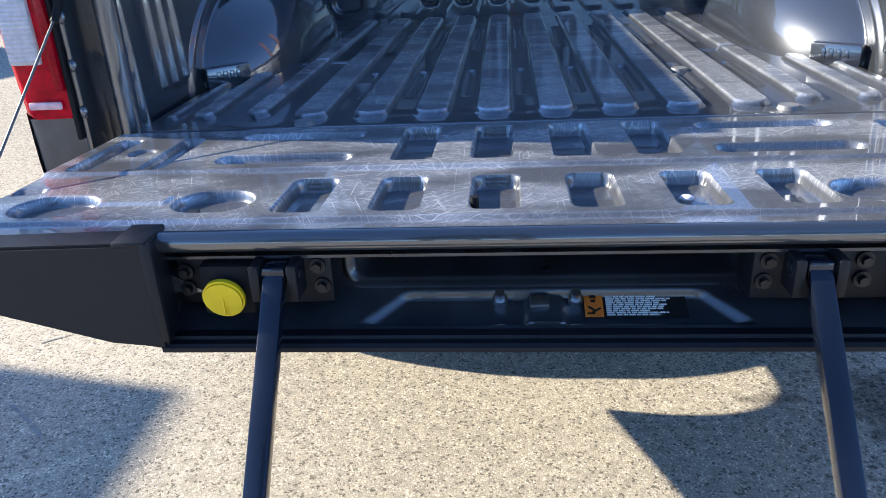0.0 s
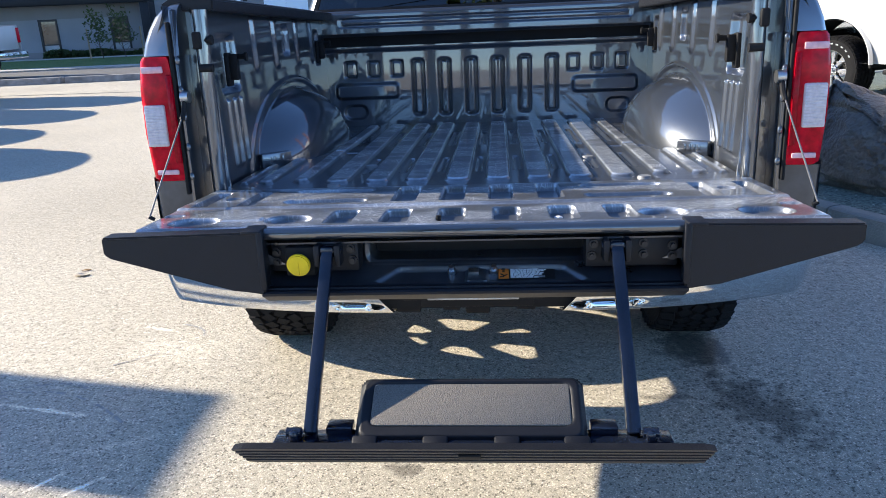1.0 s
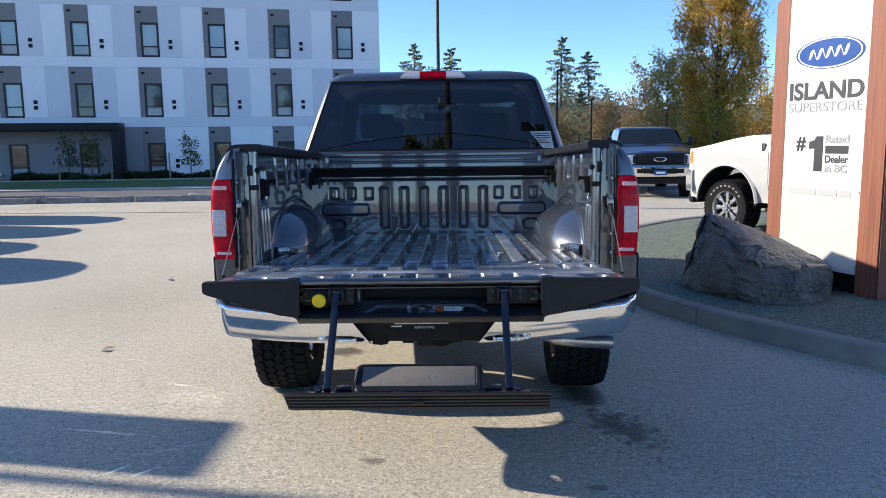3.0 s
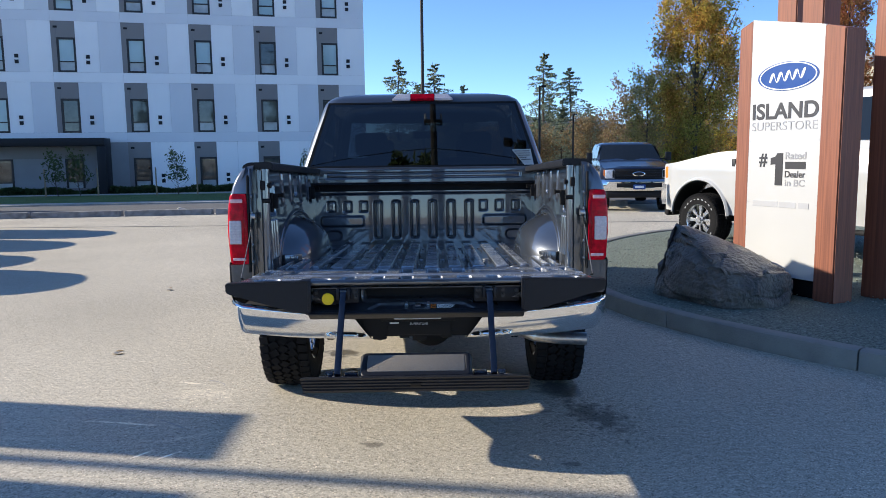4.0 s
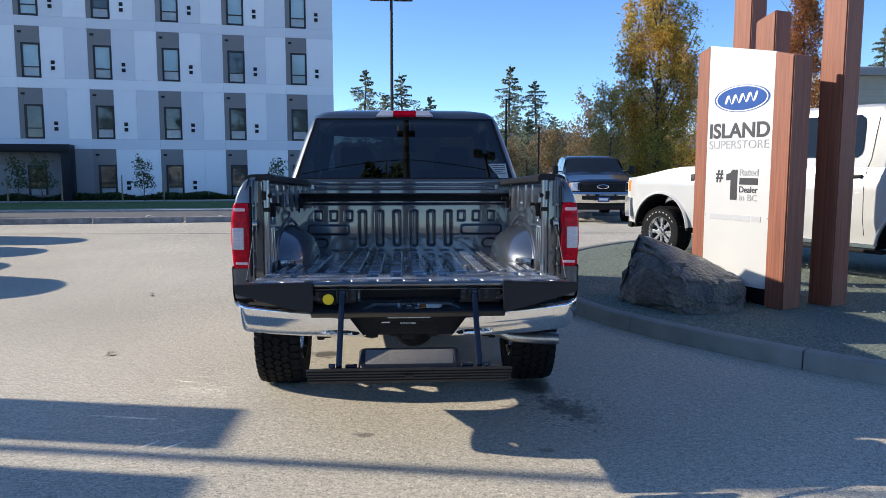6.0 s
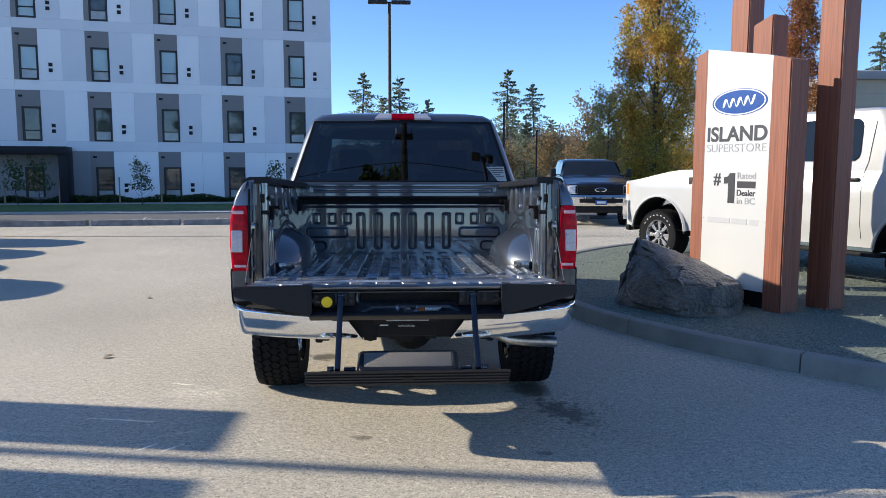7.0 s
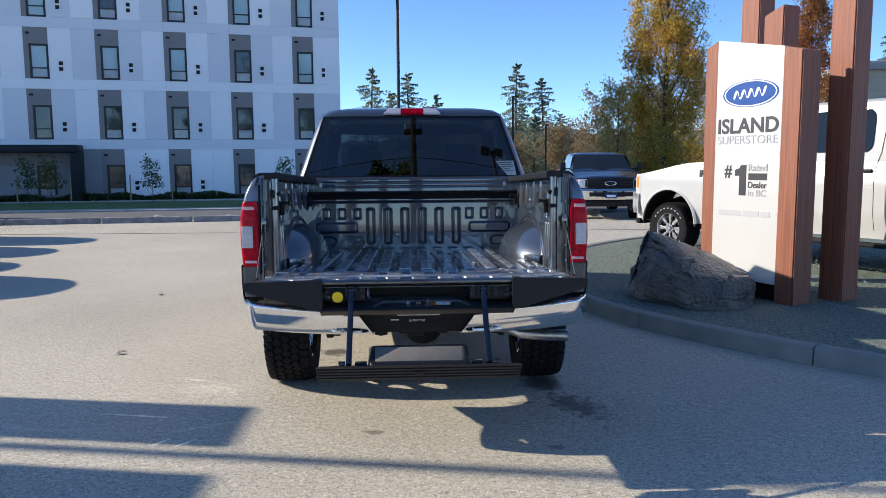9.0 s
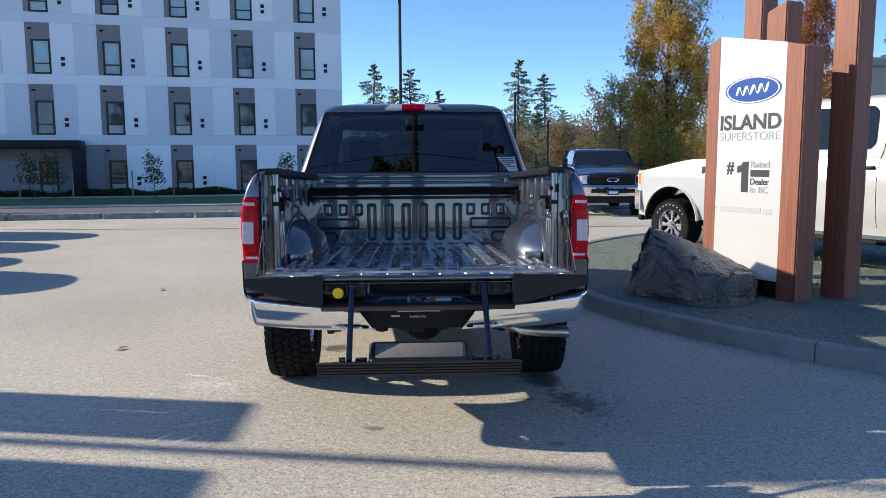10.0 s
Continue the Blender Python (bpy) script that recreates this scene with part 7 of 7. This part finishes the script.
# far side of the lot: kerb blocks, stones, joint in the paving
KERB_DARK = mat("grimy_concrete", (0.26, 0.25, 0.24), 0.9, 0, 0.35, 5, 0.4, 60)
barrier = thing("kerb_far", "broken line of low concrete kerb blocks", "kerb", kind="structure")
for k in range(18):
    x0 = -38 + k * 2.45
    bm = bmesh.new()
    y = 19.0 + SK * (x0 + 1.2)
    loft(bm, [[(x, 19.0 + SK * x + dy, gz(y) + dz) for dy, dz in ((-0.15, -0.02), (-0.10, 0.16), (0.10, 0.16), (0.15, -0.02))] for x in (x0, x0 + 2.32)])
    part("kerb_block", bm, KERB_DARK, barrier)
for k, (x, y, s) in enumerate(((-7.65, 19.6, 0.19), (-5.55, 19.9, 0.16), (-5.35, 19.95, 0.13), (-5.15, 20.1, 0.10))):
    st = rock("stone", "pale broken stone by the kerb", (x, y, gz(y) + s * 0.35), (s, s * 0.7, s * 0.45), 20.0 + k, [((0.3, -1, 0.3), 0.6), ((0.5, 0.1, 0.9), 0.5), ((-0.8, -0.3, 0.6), 0.6)], 0.4 * k, 3)
    st.data.materials[0] = mat("pale_stone", (0.42, 0.40, 0.36), 0.8, 0, 0.2, 6, 0.5, 30)
    st["group"] = "stones by the kerb"
flat_strip("paving_joint", "dark narrow joint across the lot", "joint", ROAD, -30, 30, 13.86, 13.96, 0.004, -0.04)

# house and hills beyond
bm = bmesh.new()
box(bm, 0, 12, 0, 9, 0, 7.0)
SIDING = mat("beige_siding", (0.42, 0.38, 0.30), 0.7, 0, 0.06, 1)
hs_ = thing("house", "beige house beyond the trees", "house", Matrix.Translation((27.0, 40.0, -0.3)))
part("wall", bm, SIDING, hs_)
bm = bmesh.new()
box(bm, -0.4, 12.4, -0.4, 9.4, 7.0, 7.5, 0.05)
part("roof", bm, CORE, hs_)
for k in range(7):
    bm = bmesh.new()
    box(bm, -0.02, 12.02, -0.02, 0.0, 4.3 + k * 0.38, 4.32 + k * 0.38)
    part("siding_joint", bm, CORE, hs_)
HILL = mat("wooded_hill", (0.05, 0.075, 0.085), 0.95, 0, 0.25, 0.03, color2=(0.09, 0.10, 0.10))


def hill_fn(U, V):
    prof = 26 + 9 * np.sin(U * 0.006 + 0.5) + 5 * np.sin(U * 0.021) + 2.0 * np.sin(U * 0.09) + 1.2 * np.sin(U * 0.31)
    return U, 600 + 160 * V, prof * np.sin(np.minimum(V, 1.0) * math.pi / 2) - 2


tagged(sheet("backdrop_hills", np.linspace(-700, 900, 320), np.linspace(0, 1, 8), hill_fn, HILL), "far wooded ridge under the sky", "hill", kind="structure")
rn = np.random.default_rng(9)
wn2 = 60000
wx = rn.uniform(-70, 110, wn2)
P = np.stack([wx, rn.uniform(100, 125, wn2), rn.uniform(-0.5, 1.0, wn2) ** 1.0 * (4.5 + 1.4 * np.sin(wx * 0.23) + 0.9 * np.sin(wx * 0.71))], 1)
wood = thing("far_wood", "far autumn wood in brown and green", "wood", kind="stuff")
tagged(leaves("leaf_mass", P, 0.42, 8, DRAB, wood), kind="stuff")

# ---- behind the camera, seen in the rear window and the chrome ----
CREOSOTE = mat("creosoted_timber", (0.022, 0.018, 0.015), 0.9, 0, 0.3, 6)
up_ = thing("utility_pole", "tall timber utility pole with a crossarm", "pole", Matrix.Translation((0.15, -9.0, 0)))
bm = bmesh.new()
cyl(bm, (0, 0, 0), (0, 0, 16.5), 0.16, 0.11, 14)
part("pole", bm, CREOSOTE, up_)
bm = bmesh.new()
box(bm, -0.35, 0.35, -0.06, 0.06, 13.5, 13.65, 0.01)
part("crossarm", bm, CREOSOTE, up_)
for x in (-0.3, 0.3):
    bm = bmesh.new()
    cyl(bm, (x, 0, 13.65), (x, 0, 13.9), 0.05, 0.04, 10)
    part("insulator", bm, CONCRETE, up_)
for k, (z, y) in enumerate(((12.4, -8.88), (9.6, -8.86), (9.3, -8.86))):
    bm = bmesh.new()
    tube(bm, [(0.15 + x, y, z - 0.9 + 0.9 * (abs(x) / 30 - 1) ** 2 if abs(x) < 30 else z - 0.9) for x in np.linspace(-34, 34, 35).tolist()], 0.012, 6)
    tagged(part("overhead_wire", bm, PLASTIC_MAT), "black overhead wire hung from the utility pole", "wire", group="overhead wires")
lamp_post(3.2, -9.4, 13.4, 0.42, "dark lamp post behind the lot")
for k, (x, y, h, w) in enumerate(((-0.75, -14, 17.7, 1.8), (-1.75, -14.5, 17.4, 1.2), (-7.5, -25, 17, 3.5), (12, -32, 15, 5.0), (19, -34, 17, 5.0))):
    broad_tree(x, y, h, w, 6000, 0.22, LEAF, "broad dark green tree behind the lot", 120 + k, False)

# fallen leaves on the asphalt
DRY = mat("dry_leaf", (0.45, 0.30, 0.16), 0.8, 0, 0.3, 40)
for k, (x, y, a) in enumerate(((-2.413, 2.492, 20), (-3.011, 5.362, 140))):
    bm = bmesh.new()
    loft(bm, [[(u * 0.05 - 0.05, -0.024 * math.sin(u * math.pi / 2) ** 0.8 - 0.001, 0.004 + 0.012 * (1 - u * 0.5)), (u * 0.05 - 0.05, 0, 0.003 + 0.004 * u), (u * 0.05 - 0.05, 0.024 * math.sin(u * math.pi / 2) ** 0.8 + 0.001, 0.006 + 0.014 * u * (1 - u * 0.5))] for u in (0.02, 0.4, 0.9, 1.3, 1.7, 1.98)], False, False)
    bmesh.ops.solidify(bm, geom=bm.faces[:], thickness=0.001)
    ob = part("fallen_leaf", bm, DRY)
    ob.matrix_basis = pose(x, y, 0.001, 0, 0, a) @ Matrix.Scale(0.55, 4)
    tagged(ob, "small curled brown leaf lying on the asphalt", "leaf", group="fallen leaves")

# pale tyre scuffs on the paving
SCUFF = mat("pale_scuff", (0.36, 0.35, 0.335), 0.9, 0, 0.25, 40, 0.3, 120)
for pts in (((-2.06, 0.90), (-1.74, 1.0), (-1.34, 0.76)), ((-1.34, 0.76), (-1.41, 0.51), (-1.48, 0.32)), ((-2.06, 0.94), (-1.8, 1.07), (-1.6, 1.01)), ((-1.47, 1.67), (-1.34, 1.50), (-1.64, 1.23))):
    bm = bmesh.new()
    (ax, ay), (bx, by), (cx, cy) = pts
    rg = random.Random(int(ax * 100 + cy * 1000))
    for k in range(14):
        row = []
        if rg.random() < 0.2:
            continue
        for u in (k / 14, (k + 0.85) / 14):
            px_ = (1 - u) ** 2 * ax + 2 * u * (1 - u) * (2 * bx - (ax + cx) / 2) + u * u * cx
            py_ = (1 - u) ** 2 * ay + 2 * u * (1 - u) * (2 * by - (ay + cy) / 2) + u * u * cy
            h = rg.uniform(0.003, 0.008)
            row += [(px_, py_ - h, 0.0025), (px_ + h, py_ + h, 0.0025)]
        bm.faces.new([bm.verts.new(row[i]) for i in (0, 1, 3, 2)])
    tagged(part("scuff_mark", bm, SCUFF), "thin pale tyre scuff on the asphalt", "mark", kind="structure")
